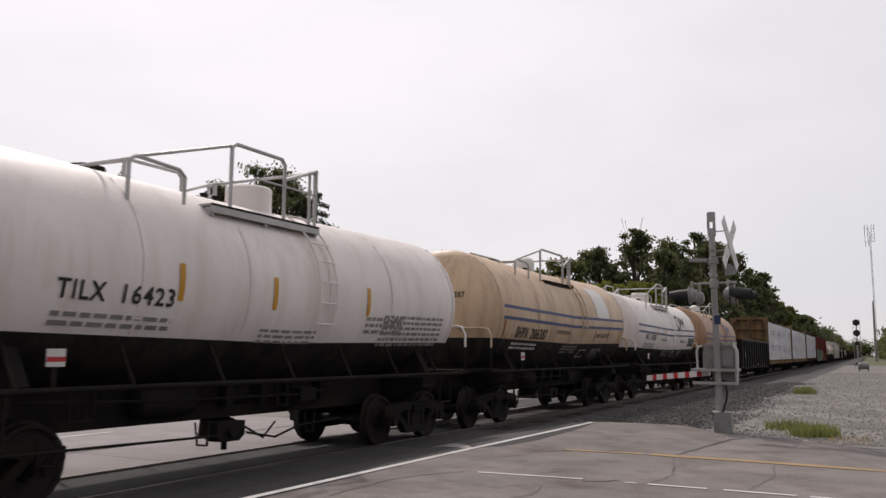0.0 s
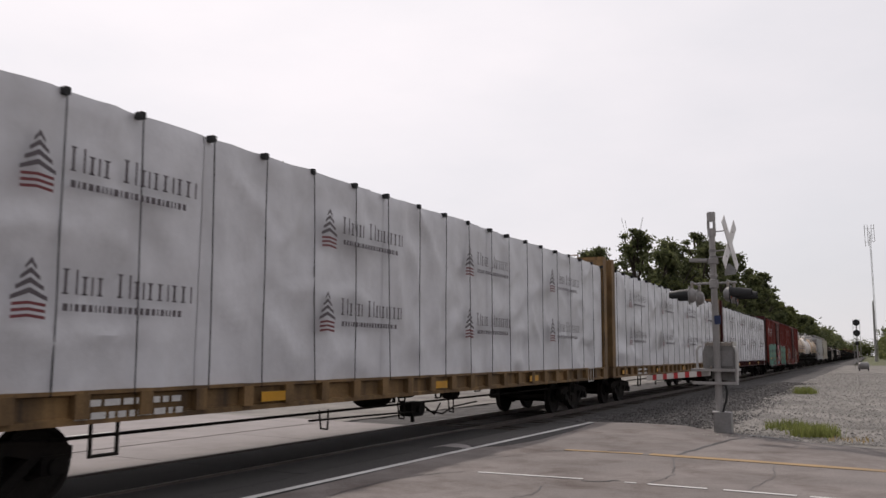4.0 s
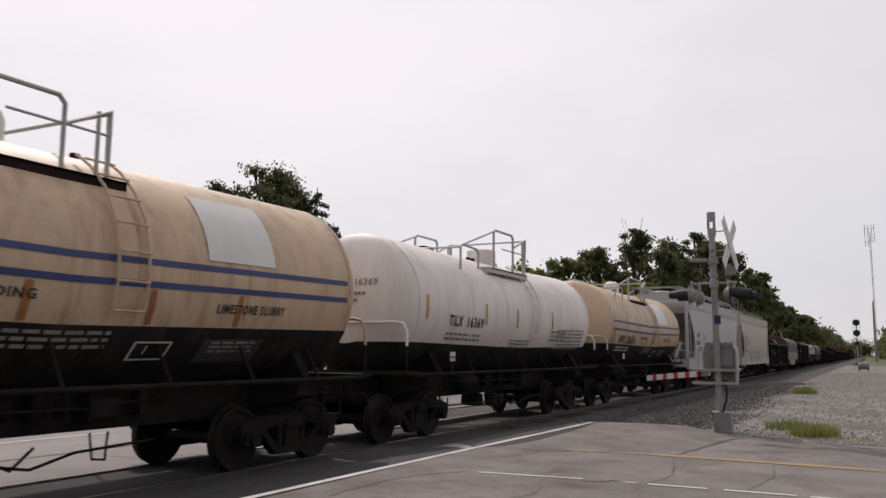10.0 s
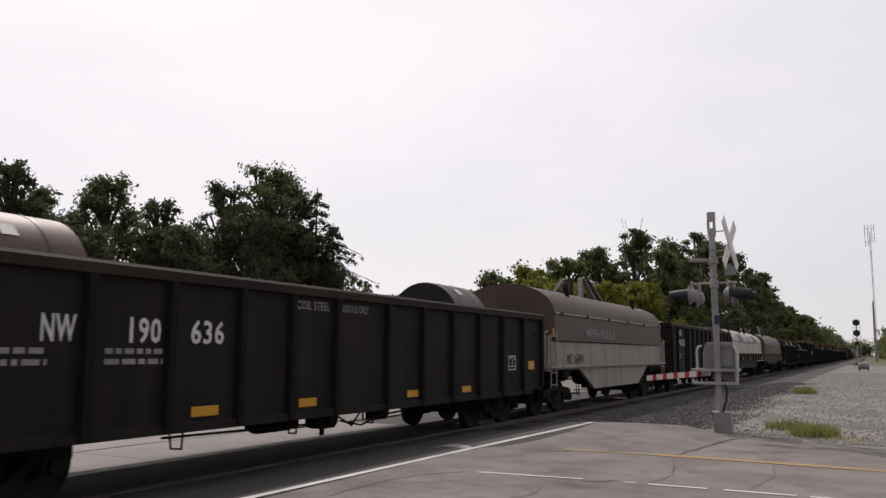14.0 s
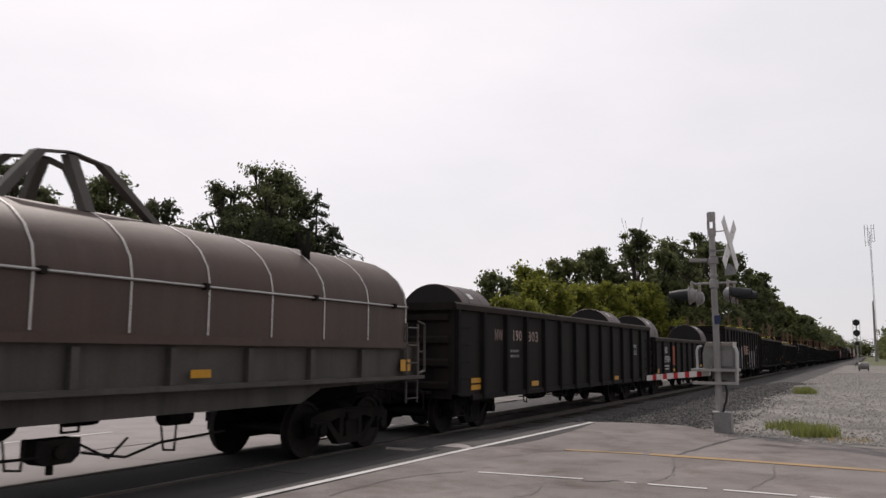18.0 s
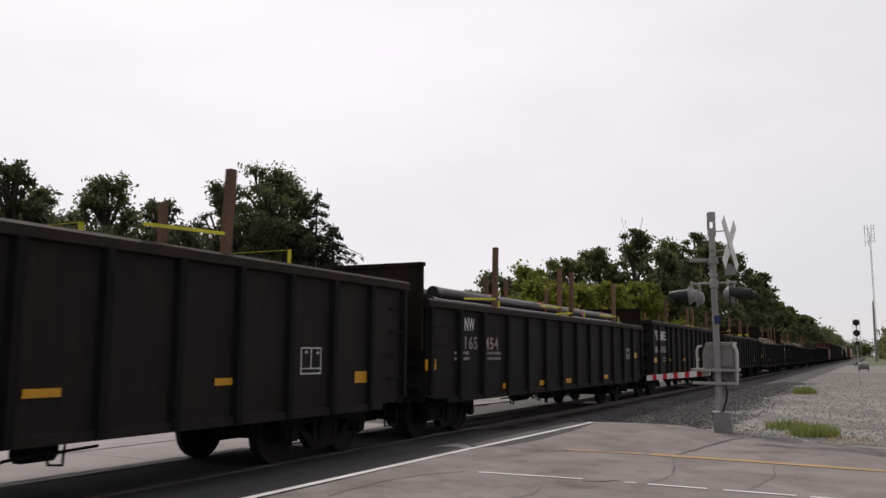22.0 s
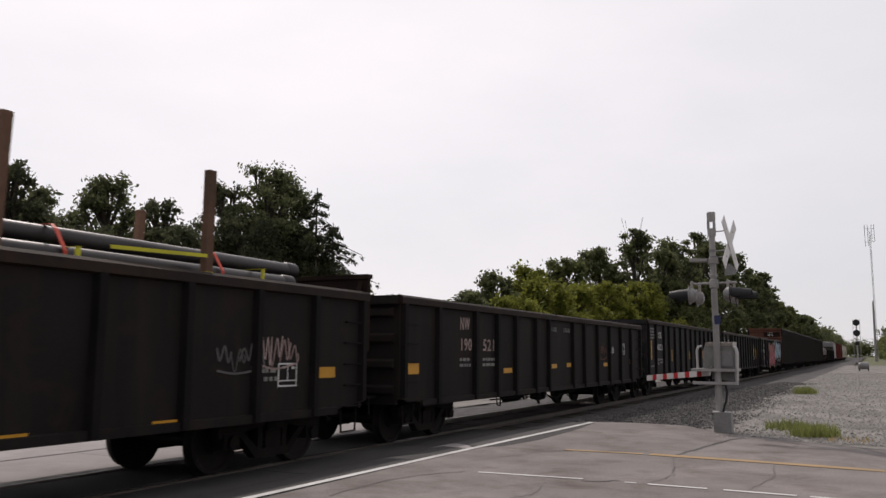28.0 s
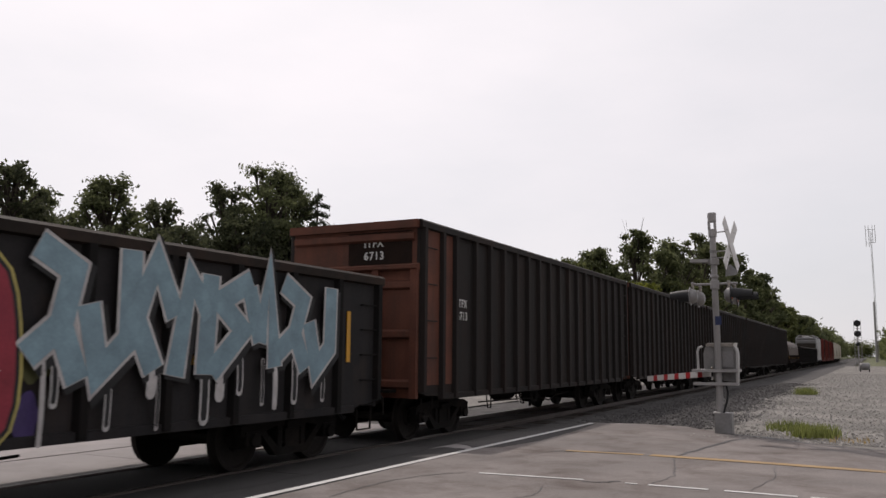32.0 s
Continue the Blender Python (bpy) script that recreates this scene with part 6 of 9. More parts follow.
# ------------------------------------------------------------ covered hoppers
def hopper_car(y_left, L, label, paint, words, number, board=4.44, tags=(), seed=1, stand=False):
    y0, h = y_left + L / 2, L / 2
    car = moving(thing("hopper_car", label, "hopper car", group="cars of the freight train"), y0)
    z0, z1 = 1.20, 3.93

    def half_width(z):
        u = (z - z0) / (z1 - z0)
        return 1.44 + 0.06 * math.sin(math.pi * min(1, u * 1.1)) - 0.02 * u
    zs = [z0 + (z1 - z0) * i / 12 for i in range(13)]
    ends = []
    for z in zs:
        u = (z - z0) / (z1 - z0)
        slope = 0.15 + 1.2 * min(1, max(0, (0.86 - u) / 0.5)) - 0.25 * max(0, 0.16 - u) / 0.16
        ends.append(h - slope)
    body = MB()
    for s in (1, -1):
        vs = [(s * half_width(z), t * e, z) for z, e in zip(zs, ends) for t in (-1, 1)]
        body.add(vs, [(2 * i, 2 * i + 1, 2 * i + 3, 2 * i + 2) for i in range(12)])
    for t in (1, -1):
        vs = [(s * half_width(z), t * e, z) for z, e in zip(zs, ends) for s in (-1, 1)]
        # lower end faces take the dirty colour with shade painted in
        for i in range(12):
            body.add([vs[2 * i], vs[2 * i + 1], vs[2 * i + 3], vs[2 * i + 2]], [(0, 1, 2, 3)], 0 if i >= 9 else 1)
    w1 = half_width(z1)
    roof_prof = [(w1 * math.cos(a), z1 + 0.26 * math.sin(a)) for a in [math.pi * i / 12 for i in range(13)]]
    body.prism(roof_prof, "y", -ends[-1], ends[-1])
    part("hopper_body", body, [paint, HOP_END], car)
    for s in (1, -1):
        part("side_sill", MB().prism([(s * 1.34, 0.71), (s * 1.47, 0.71), (s * 1.47, 1.19), (s * 1.50, 1.22), (s * 1.34, 1.22)], "y", -h, h), paint, car)
        for z in (3.48, 3.60, 3.90):
            rib = MB().prism([(s * half_width(z), z), (s * (half_width(z) + 0.035), z + 0.015), (s * (half_width(z) + 0.035), z + 0.05), (s * half_width(z), z + 0.07)], "y", -ends[10] , ends[10])
            part("roof_rail", rib, paint, car)
    for t in (1, -1):
        part("end_sill", MB().box(-1.46, 1.46, *sorted((t * h, t * (h - 0.14))), 0.80, 1.16), paint, car)
        post = MB()
        for s in (1, -1):
            post.box(*sorted((s * 1.32, s * 1.45)), *sorted((t * (h - 0.04), t * (h - 0.16))), 1.16, z1 + 0.12)
            post.cyl((s * 1.38, t * (h - 0.10), z1 + 0.1), (s * 1.0, t * (h - 0.25), board - 0.03), 0.045, n=6)
        part("corner_post", post, paint, car)
        part("slope_brace", MB().prism([(t * (h - 0.15), 1.2), (t * (h - 0.15), 1.32), (t * (h - 1.9), 2.3), (t * (h - 1.9), 2.15)], "x", -0.9, -0.8).prism([(t * (h - 0.15), 1.2), (t * (h - 0.15), 1.32), (t * (h - 1.9), 2.3), (t * (h - 1.9), 2.15)], "x", 0.8, 0.9), paint, car)
        for s in (1, -1):
            ladder(car, s * 1.44, *sorted((t * (h - 0.10), t * (h - 0.62))), 0.45, z1 - 0.5 if s * t < 0 else 2.9, paint, 7, r=0.018)
        plat = MB().box(-1.3, 1.3, *sorted((t * (h - 0.15), t * (h - 1.3))), 1.12, 1.17)
        part("end_platform", plat, FRAME_BLACK, car)
        rail = MB()
        for z in (1.55, 1.85):
            rail.tube([(-1.35, t * (h - 0.05), z), (1.35, t * (h - 0.05), z)], 0.018, 6)
        for x in (-0.6, 0.6):
            rail.tube([(x, t * (h - 0.05), 1.15), (x, t * (h - 0.05), 1.85)], 0.018, 6)
        rail.lathe([(0, 0.03), (0.02, 0.28), (0.06, 0.28), (0.07, 0.03)], (-0.5, t * (h - 0.1), 2.1), "y", 16)
        part("end_handrail", rail, paint, car)
        jack = MB().box(1.40, 1.49, *sorted((t * (h - 1.5), t * (h - 1.74))), 0.56, 0.88)
        part("jacking_pad", jack, paint, car)
    bay = 4
    for k in range(bay):
        y = -h * 0.52 + h * 1.04 * k / (bay - 1)
        mb = MB()
        mb.loft([[(-1.32, y - 1.40, 0.95), (1.32, y - 1.40, 0.95), (1.32, y + 1.40, 0.95), (-1.32, y + 1.40, 0.95)], [(-0.9, y - 0.6, 0.22), (0.9, y - 0.6, 0.22), (0.9, y + 0.6, 0.22), (-0.9, y + 0.6, 0.22)], [(-0.95, y - 0.64, 0.06), (0.95, y - 0.64, 0.06), (0.95, y + 0.64, 0.06), (-0.95, y + 0.64, 0.06)]])
        mb.cyl((0.8, y - 0.3, 0.15), (1.05, y - 0.3, 0.14), 0.07, n=10)
        bayo = part("discharge_bay", mb, FRAME_BLACK if not stand else GON_DARK_RUST, car)
        part("outlet_cap", MB().lathe([(0, 0.02), (0, 0.13), (0.09, 0.13), (0.09, 0.02)], (1.05, y - 0.3, 0.14), "x", 14), COIL_BASE, bayo)
    for s in (1, -1):
        brd = MB().box(*sorted((s * 0.62, s * 1.08)), -h + 0.15, h - 0.15, board, board + 0.035)
        part("running_board", brd, GALV if not stand else paint, car)
        n = 11
        for k in range(n):
            y = -h + 0.4 + (L - 0.8) * k / (n - 1)
            bk = MB().box(*sorted((s * 1.06, s * 1.10)), y - 0.03, y + 0.03, board - 0.30, board + 0.02).cyl((s * 0.65, y, board - 0.02), (s * 1.1, y, board - 0.02), 0.02, n=5)
            if stand:
                bk.box(*sorted((s * 1.06, s * 1.11)), y - 0.05, y + 0.05, board - 0.05, board + 0.26)
            part("board_bracket", bk, paint, car)
        if stand:
            part("edge_plate", MB().box(*sorted((s * 1.0, s * 1.04)), -h + 0.15, h - 0.15, board, board + 0.26), GON_DARK_RUST, car)
    for t in (1, -1):
        part("cross_board", MB().box(-1.1, 1.1, *sorted((t * (h - 0.1), t * (h - 0.6))), board, board + 0.04), GALV if not stand else paint, car)
    hat = MB()
    for k in range(7):
        y = -h + 1.5 + (L - 3) * k / 6
        hat.lathe([(0, 0.36), (0.16, 0.36), (0.2, 0.3), (0.22, 0.02)], (0, y, z1 + 0.24), "z", 14)
    part("roof_hatch", hat, paint, car)
    th = 0.28 if stand else 0.20
    lettering(words, th, -h + (1.89 if stand else 2.01), 2.34 if stand else 2.20, half_width(2.4) + 0.012, BLACK_LETTER, car, fit=0.82 if stand else 0.70)
    lettering(number, th, -h + 1.92, 1.93 if stand else 1.82, half_width(2.0) + 0.012, BLACK_LETTER, car, fit=0.83)
    bars(car, half_width(1.65) + 0.008, -h + 1.85, 1.66, 1.25, 2, GREY_LETTER, 0.06, seed)
    bars(car, 1.475, -h + 7.5, 1.05, 1.2, 3, GREY_LETTER, 0.035, seed + 1)
    bars(car, 1.475, -h + 4.65, 0.98, 0.9, 1, GREY_LETTER, 0.09, seed + 2)
    for y, w in ((1.42, 0.10), (4.3, 0.10), (9.4, 0.08), (12.0, 0.08)):
        top_ = 1.66 if y > 3 else 2.04
        part("reflector", MB().prism([(-h + y - 0.06, 1.24), (-h + y + w - 0.06, 1.24), (-h + y + w + 0.05, top_), (-h + y + 0.05, top_)], "x", half_width(1.6) + 0.010, half_width(1.6) + 0.018), STRIP_DULL, car, smooth=False)
    yq, zq = -h + 3.72, 2.02
    for a, b, c, d in ((0, 0.30, 0, 0.014), (0, 0.30, 0.32, 0.334), (0, 0.014, 0.014, 0.32), (0.286, 0.30, 0.014, 0.32), (0.10, 0.20, 0.20, 0.22), (0.10, 0.20, 0.07, 0.09), (0.10, 0.12, 0.09, 0.20)):
        part("stencil_frame", MB().box(half_width(2.1) + 0.008, half_width(2.1) + 0.012, yq + a, yq + b, zq + c, zq + d), GREY_LETTER, car, smooth=False)
    for y, c in ((1.9, ARM_RED), (4.6, LINE_YELLOW), (7.9, LINE_YELLOW)):
        reflector(car, 1.473, -h + y, 0.92, 0.14, 0.11, c, "sticker")
    for g in tags:
        scribble(car, half_width((g[2] + g[3]) / 2) + 0.008 if g[3] > 1.3 else 1.476, -h + g[0], -h + g[1], *g[2:])
    gear = MB()
    underframe(gear, h - 0.1, 0.2, 0.70, 0.95, 2)
    part("underframe", gear, FRAME_BLACK, car)
    running_gear(car, y0, h - 1.75, h + 0.28)
    return car


# ------------------------------------------------------------ coil cars with round hoods
def hood_profile(z0, wall, top, half):
    pts = [(half, z0), (half, wall)]
    for i in range(1, 12):
        a = math.pi * i / 12
        pts.append((half * math.cos(a), wall + (top - wall) * math.sin(a)))
    return pts + [(-half, wall), (-half, z0)]


def coil_car(y_left, L, label, hoods, paint, base, z0=1.48, top=3.0, fish=False, logo=None, number=None, seed=1, seams=True, scrawl=()):
    y0, h = y_left + L / 2, L / 2
    car = moving(thing("coil_car", label, "coil car", group="cars of the freight train"), y0)
    n = hoods
    for k in range(n):
        a, b = -h + 0.42 + (L - 0.84) * k / n + 0.03, -h + 0.42 + (L - 0.84) * (k + 1) / n - 0.03
        mb = MB().prism(hood_profile(z0, z0 + 0.72, top, 1.42), "y", a, b)
        hood = part("hood", mb, paint, car)
        rail = MB()
        for s in (1, -1):
            rail.box(*sorted((s * 1.40, s * 1.46)), a, b, z0 - 0.02, z0 + 0.08)
            rail.box(*sorted((s * 1.42, s * 1.445)), a, b, z0 + 0.68, z0 + 0.71)
        part("hood_rim", rail, paint, hood)
        if seams:
            m = 11
            for q in range(m):
                y = a + 0.06 + (b - a - 0.12) * q / (m - 1)
                prof = hood_profile(z0 + 0.1, z0 + 0.72, top + 0.012, 1.432)
                part("hood_rib", MB().loft([[(x, y - 0.012, z) for x, z in prof], [(x, y + 0.012, z) for x, z in prof]], close=False, caps=False), PALE_PATCH if seed == 43 else paint, hood)
        mid = (a + b) / 2
        # leaning lift posts with a cross beam, and two round yokes at the middle of a single hood
        def bar(mb_, p, q, r_=0.05):
            mb_.loft([[(x_ - r_, y_ - r_, z_), (x_ + r_, y_ - r_, z_), (x_ + r_, y_ + r_, z_), (x_ - r_, y_ + r_, z_)] for x_, y_, z_ in (p, q)])
        if n == 2:
            for y, lean in ((a + 1.15, 1), (b - 1.05, 1)):
                for e in (1, -1):
                    post = MB()
                    bar(post, (e * 1.02, y, top - 0.40), (e * 0.82, y + lean * 0.24, top + 0.62))
                    part("lift_post", post, FRAME_BLACK, hood, "dark leaning lift post")
                    strut = MB()
                    strut.tube([(e * 0.84, y + lean * 0.18, top + 0.40), (e * 0.55, y - lean * 0.55, top - 0.05)], 0.026, 6)
                    part("lift_strut", strut, FRAME_BLACK, hood)
                part("lift_beam", MB().box(-0.84, 0.84, y + lean * 0.18 - 0.03, y + lean * 0.18 + 0.03, top + 0.40, top + 0.46), FRAME_BLACK, hood)
        else:
            for e in (1, -1):
                yoke = MB()
                for p, q in (((e * 0.55, mid - 1.15, top - 0.14), (e * 0.30, mid - 0.45, top + 0.58)), ((e * 0.30, mid - 0.45, top + 0.58), (e * 0.25, mid, top + 0.66)), ((e * 0.25, mid, top + 0.66), (e * 0.30, mid + 0.45, top + 0.58)), ((e * 0.30, mid + 0.45, top + 0.58), (e * 0.55, mid + 1.15, top - 0.14)), ((e * 0.62, mid, top - 0.10), (e * 0.25, mid, top + 0.62))):
                    bar(yoke, p, q, 0.07)
                part("lift_yoke", yoke, COIL_BASE, hood, "angular steel lift yoke")
                for y in (a + 2.4, b - 2.4):
                    lug = MB().tube([(e * 0.9, y - 0.16, top + 0.12), (e * 1.0, y, top - 0.36), (e * 0.9, y + 0.12, top + 0.16)], 0.035, 6)
                    part("guide_lug", lug, FRAME_BLACK, hood)
        for e in (1, -1):
            rod = part("latch_rod", MB().cyl((e * 1.45, a + 0.05, z0 + 0.70), (e * 1.45, b - 0.05, z0 + 0.70), 0.016, n=6), GALV, hood)
            for q in range(6):
                y = a + 0.5 + (b - a - 1.0) * q / 5
                part("latch", MB().box(*sorted((e * 1.42, e * 1.49)), y - 0.035, y + 0.035, z0 + 0.66, z0 + 0.74), FRAME_BLACK, rod)
        if n == 2 and k == 0:
            part("hood_end", MB().prism(hood_profile(z0 + 0.02, z0 + 0.72, top - 0.04, 1.38), "y", a - 0.02, a + 0.004), HOOD_END, hood, "dark stained hood end")
            seal = hood_profile(z0, z0 + 0.72, top + 0.02, 1.44)
            part("hood_joint", MB().loft([[(x_, b - 0.10, z_) for x_, z_ in seal], [(x_, b + 0.02, z_) for x_, z_ in seal]], close=False, caps=False), FRAME_BLACK, hood)
        if logo:
            y, z, w = a + logo[0], z0 + logo[2], logo[1]
            for q in flag_mark(y, z, w, 0.42, 0):
                lg = MB()
                (ya, za), (yb, _), (yc, zb), (yd, _) = q
                for u in range(4):
                    f0, f1 = u / 4, (u + 1) / 4
                    row = []
                    for f in (f0, f1):
                        v = za + (zb - za) * f
                        al = math.asin(max(0, min(1, (v - z0 - 0.72) / (top - z0 - 0.72))))
                        row += [(1.434 * math.cos(al), ya + (yd - ya) * f, v), (1.434 * math.cos(al), yb + (yc - yb) * f, v)]
                    lg.add(row, [(0, 1, 3, 2)])
                part("painted_mark", lg, BLACK_LETTER, hood, "black bars and blocks", smooth=False)
    for s in (1, -1):
        if fish:
            prof = [(-h, 0.95), (-h, z0 - 0.05), (h, z0 - 0.05), (h, 0.95), (h - 2.6, 0.95), (h - 4.0, 0.36), (-h + 4.0, 0.36), (-h + 2.6, 0.95)]
            part("side_sill", MB().prism(prof, "x", *sorted((s * 1.30, s * 1.40))), base, car)
            part("sill_flange", MB().box(*sorted((s * 1.38, s * 1.50)), -h, h, 1.0, 1.06), base, car)
        else:
            part("side_sill", MB().prism([(-h, 0.90 - 0.14 * (n == 2)), (-h, z0 + 0.01), (h, z0 + 0.01), (h, 0.90), (h - 2.9, 0.84), (h - 3.4, 0.50 if n == 2 else 0.64), (-h + 3.4, 0.50 if n == 2 else 0.64), (-h + 2.9, 0.84 - 0.14 * (n == 2))], "x", *sorted((s * 1.26, s * 1.36))), base, car)
            part("walkway", MB().box(*sorted((s * 1.34, s * 1.55)), -h, h - 4.2, 0.92, 0.98), base, car)
            part("walkway", MB().box(*sorted((s * 1.34, s * 1.55)), h - 4.2, h, 0.92, 0.98), COIL_SILL if n == 2 else base, car)
            for q in range(10):
                y = -h + 0.5 + (L - 1) * q / 9
                part("sill_stiffener", MB().box(*sorted((s * 1.36, s * 1.44)), y - 0.05, y + 0.05, 0.98, z0 - 0.06), base, car, smooth=False)
    for t in (1, -1):
        e = MB().box(-1.42, 1.42, *sorted((t * (h - 0.1), t * (h + 0.02))), 0.92, z0 + 0.1).box(-0.2, 0.2, *sorted((t * (h - 1.5), t * (h + 0.3))), 0.70, 1.0)
        part("end_sill", e, base, car)
        rr = MB().tube([(1.4, t * (h + 0.02), 1.0), (1.4, t * (h + 0.25), 1.05), (1.4, t * (h + 0.25), 1.9), (1.4, t * (h + 0.0), 1.95)], 0.02, 6)
        rr.tube([(-1.4, t * (h + 0.25), 1.4), (1.4, t * (h + 0.25), 1.4)], 0.02, 6)
        part("end_handrail", rr, base, car)
        if n == 1:
            ladder(car, 1.45, *sorted((t * (h - 0.1), t * (h - 0.5))), 0.5, 1.9, base, 5)
    floor = MB().box(-1.26, 1.26, -h + 0.1, h - 0.1, 0.9, 1.0)
    underframe(floor, h - 0.1, 0.2, 0.68, 0.92, 6)
    part("underframe", floor, FRAME_BLACK, car)
    xt = 1.405 if fish else 1.365
    if number:
        lettering(number, 0.26 if n == 1 else 0.20, -h + (1.5 if fish or n == 1 else 1.15), 1.10, xt + 0.085 if not fish else xt + 0.005, (FADED_LETTER if n == 2 else GREY_LETTER) if not fish else BLACK_LETTER, car, fit=1.5)
    for y in (0.35, 4.4, 7.6, L - 0.7):
        reflector(car, 1.447 if not fish else 1.41, -h + y, 1.06 if not fish else z0 + 0.1, 0.42 if y < 1 else 0.34, 0.2 if y < 1 or y > L - 1 else 0.1)
    for g in scrawl:
        graffiti(car, 1.425, -h + g[0], -h + g[1], *g[2:])
    if n == 2:
        for e in (1, -1):
            part("equipment_box", MB().prism([(-3.7, 0.52), (-1.86, 0.52), (-1.95, 0.28), (-3.55, 0.28)], "x", *sorted((e * 0.75, e * 1.22))), FRAME_BLACK, car)
        for y in (-h + 0.75, h - 6.1):
            reflector(car, 1.43, y, z0 + 0.12, 0.5, 0.11)
    brake_gear(car, -1.2, 0.62, seed)
    running_gear(car, y0, h - 1.62, h + 0.28)
    return car


# ------------------------------------------------------------ ground, road and track
def grid_sheet(x0, x1, y0, y1, step, height):
    nx, ny = max(2, int((x1 - x0) / step) + 1), max(2, int((y1 - y0) / step) + 1)
    xs, ys = np.linspace(x0, x1, nx), np.linspace(y0, y1, ny)
    vs = [(x, y, height(x, y)) for y in ys for x in xs]
    return MB().add(vs, [(j * nx + i, j * nx + i + 1, (j + 1) * nx + i + 1, (j + 1) * nx + i) for j in range(ny - 1) for i in range(nx - 1)])


def build_ground():
    ring = [-3000, -600, -150, -60, -30, -20, -14, -5, 0, 5, 12, 25, 60, 150, 600, 3000]
    vs, n = [], len(ring)
    for y in ring:
        for x in ring:
            vs.append((x, y + 20, -0.52))
    mb = MB().add(vs, [(j * n + i, j * n + i + 1, (j + 1) * n + i + 1, (j + 1) * n + i) for j in range(n - 1) for i in range(n - 1)])
    tagged(part("ground", mb, EARTH), "rough grass and bare earth reaching the horizon", "ground", kind="structure")
    # gravel yard beside the track
    mb = grid_sheet(-4.6, 14, 13.6, 130, 0.5, lambda x, y: -0.035 + 0.03 * noise.noise((x * 0.5, y * 0.5, 3)) - 0.12 * max(0, -2.95 + 0.45 * noise.noise((y * 0.35, 1, 8)) - x))
    tagged(part("gravel_yard", mb, GRAVEL), "pale limestone gravel beside the track", "gravel", kind="structure")
    # pale gravel on the far side of the track
    mb = grid_sheet(-34, -12.2, 16.7, 130, 1.0, lambda x, y: -0.42 + 0.05 * noise.noise((x * 0.4, y * 0.4, 6)))
    tagged(part("gravel_yard", mb, GRAVEL), "pale gravel ground beyond the track", "gravel", kind="structure")
    # ballast bed: crest under the ties, shoulders down to the gravel
    prof = [(-3.9, -0.46), (-2.1, -0.42), (-1.75, -0.385), (1.75, -0.385), (2.4, -0.42), (3.2, -0.28), (4.2, -0.13), (5.4, -0.06), (6.3, -0.10)]

    def bed(y0, y1, step):
        ys = np.arange(y0, y1 + step, step)
        vs, m = [], len(prof)
        for y in ys:
            for i, (x, z) in enumerate(prof):
                vs.append((XC + x + 0.10 * noise.noise((y * 0.6, x, 1)), y, z + 0.05 * noise.noise((x * 1.7, y * 1.7, 5)) * (0.4 if abs(x) < 1.8 else 1)))
        return MB().add(vs, [(j * m + i, j * m + i + 1, (j + 1) * m + i + 1, (j + 1) * m + i) for j in range(len(ys) - 1) for i in range(m - 1)])
    tagged(part("ballast_bed", bed(16.75, 120, 0.4), BALLAST), "dark grey crushed stone ballast along the track", "ballast", kind="structure")
    tagged(part("ballast_bed", bed(120, 700, 8), BALLAST), "dark grey crushed stone ballast along the track", "ballast", kind="structure")
    tagged(part("ballast_bed", bed(-120, -9, 2), BALLAST), "dark grey crushed stone ballast along the track", "ballast", kind="structure")


def slab(name, outline, z, thick, material, label, category):
    mb = MB().prism(outline, "z", z - thick, z)
    return tagged(part(name, mb, material, smooth=False), label, category, kind="structure")


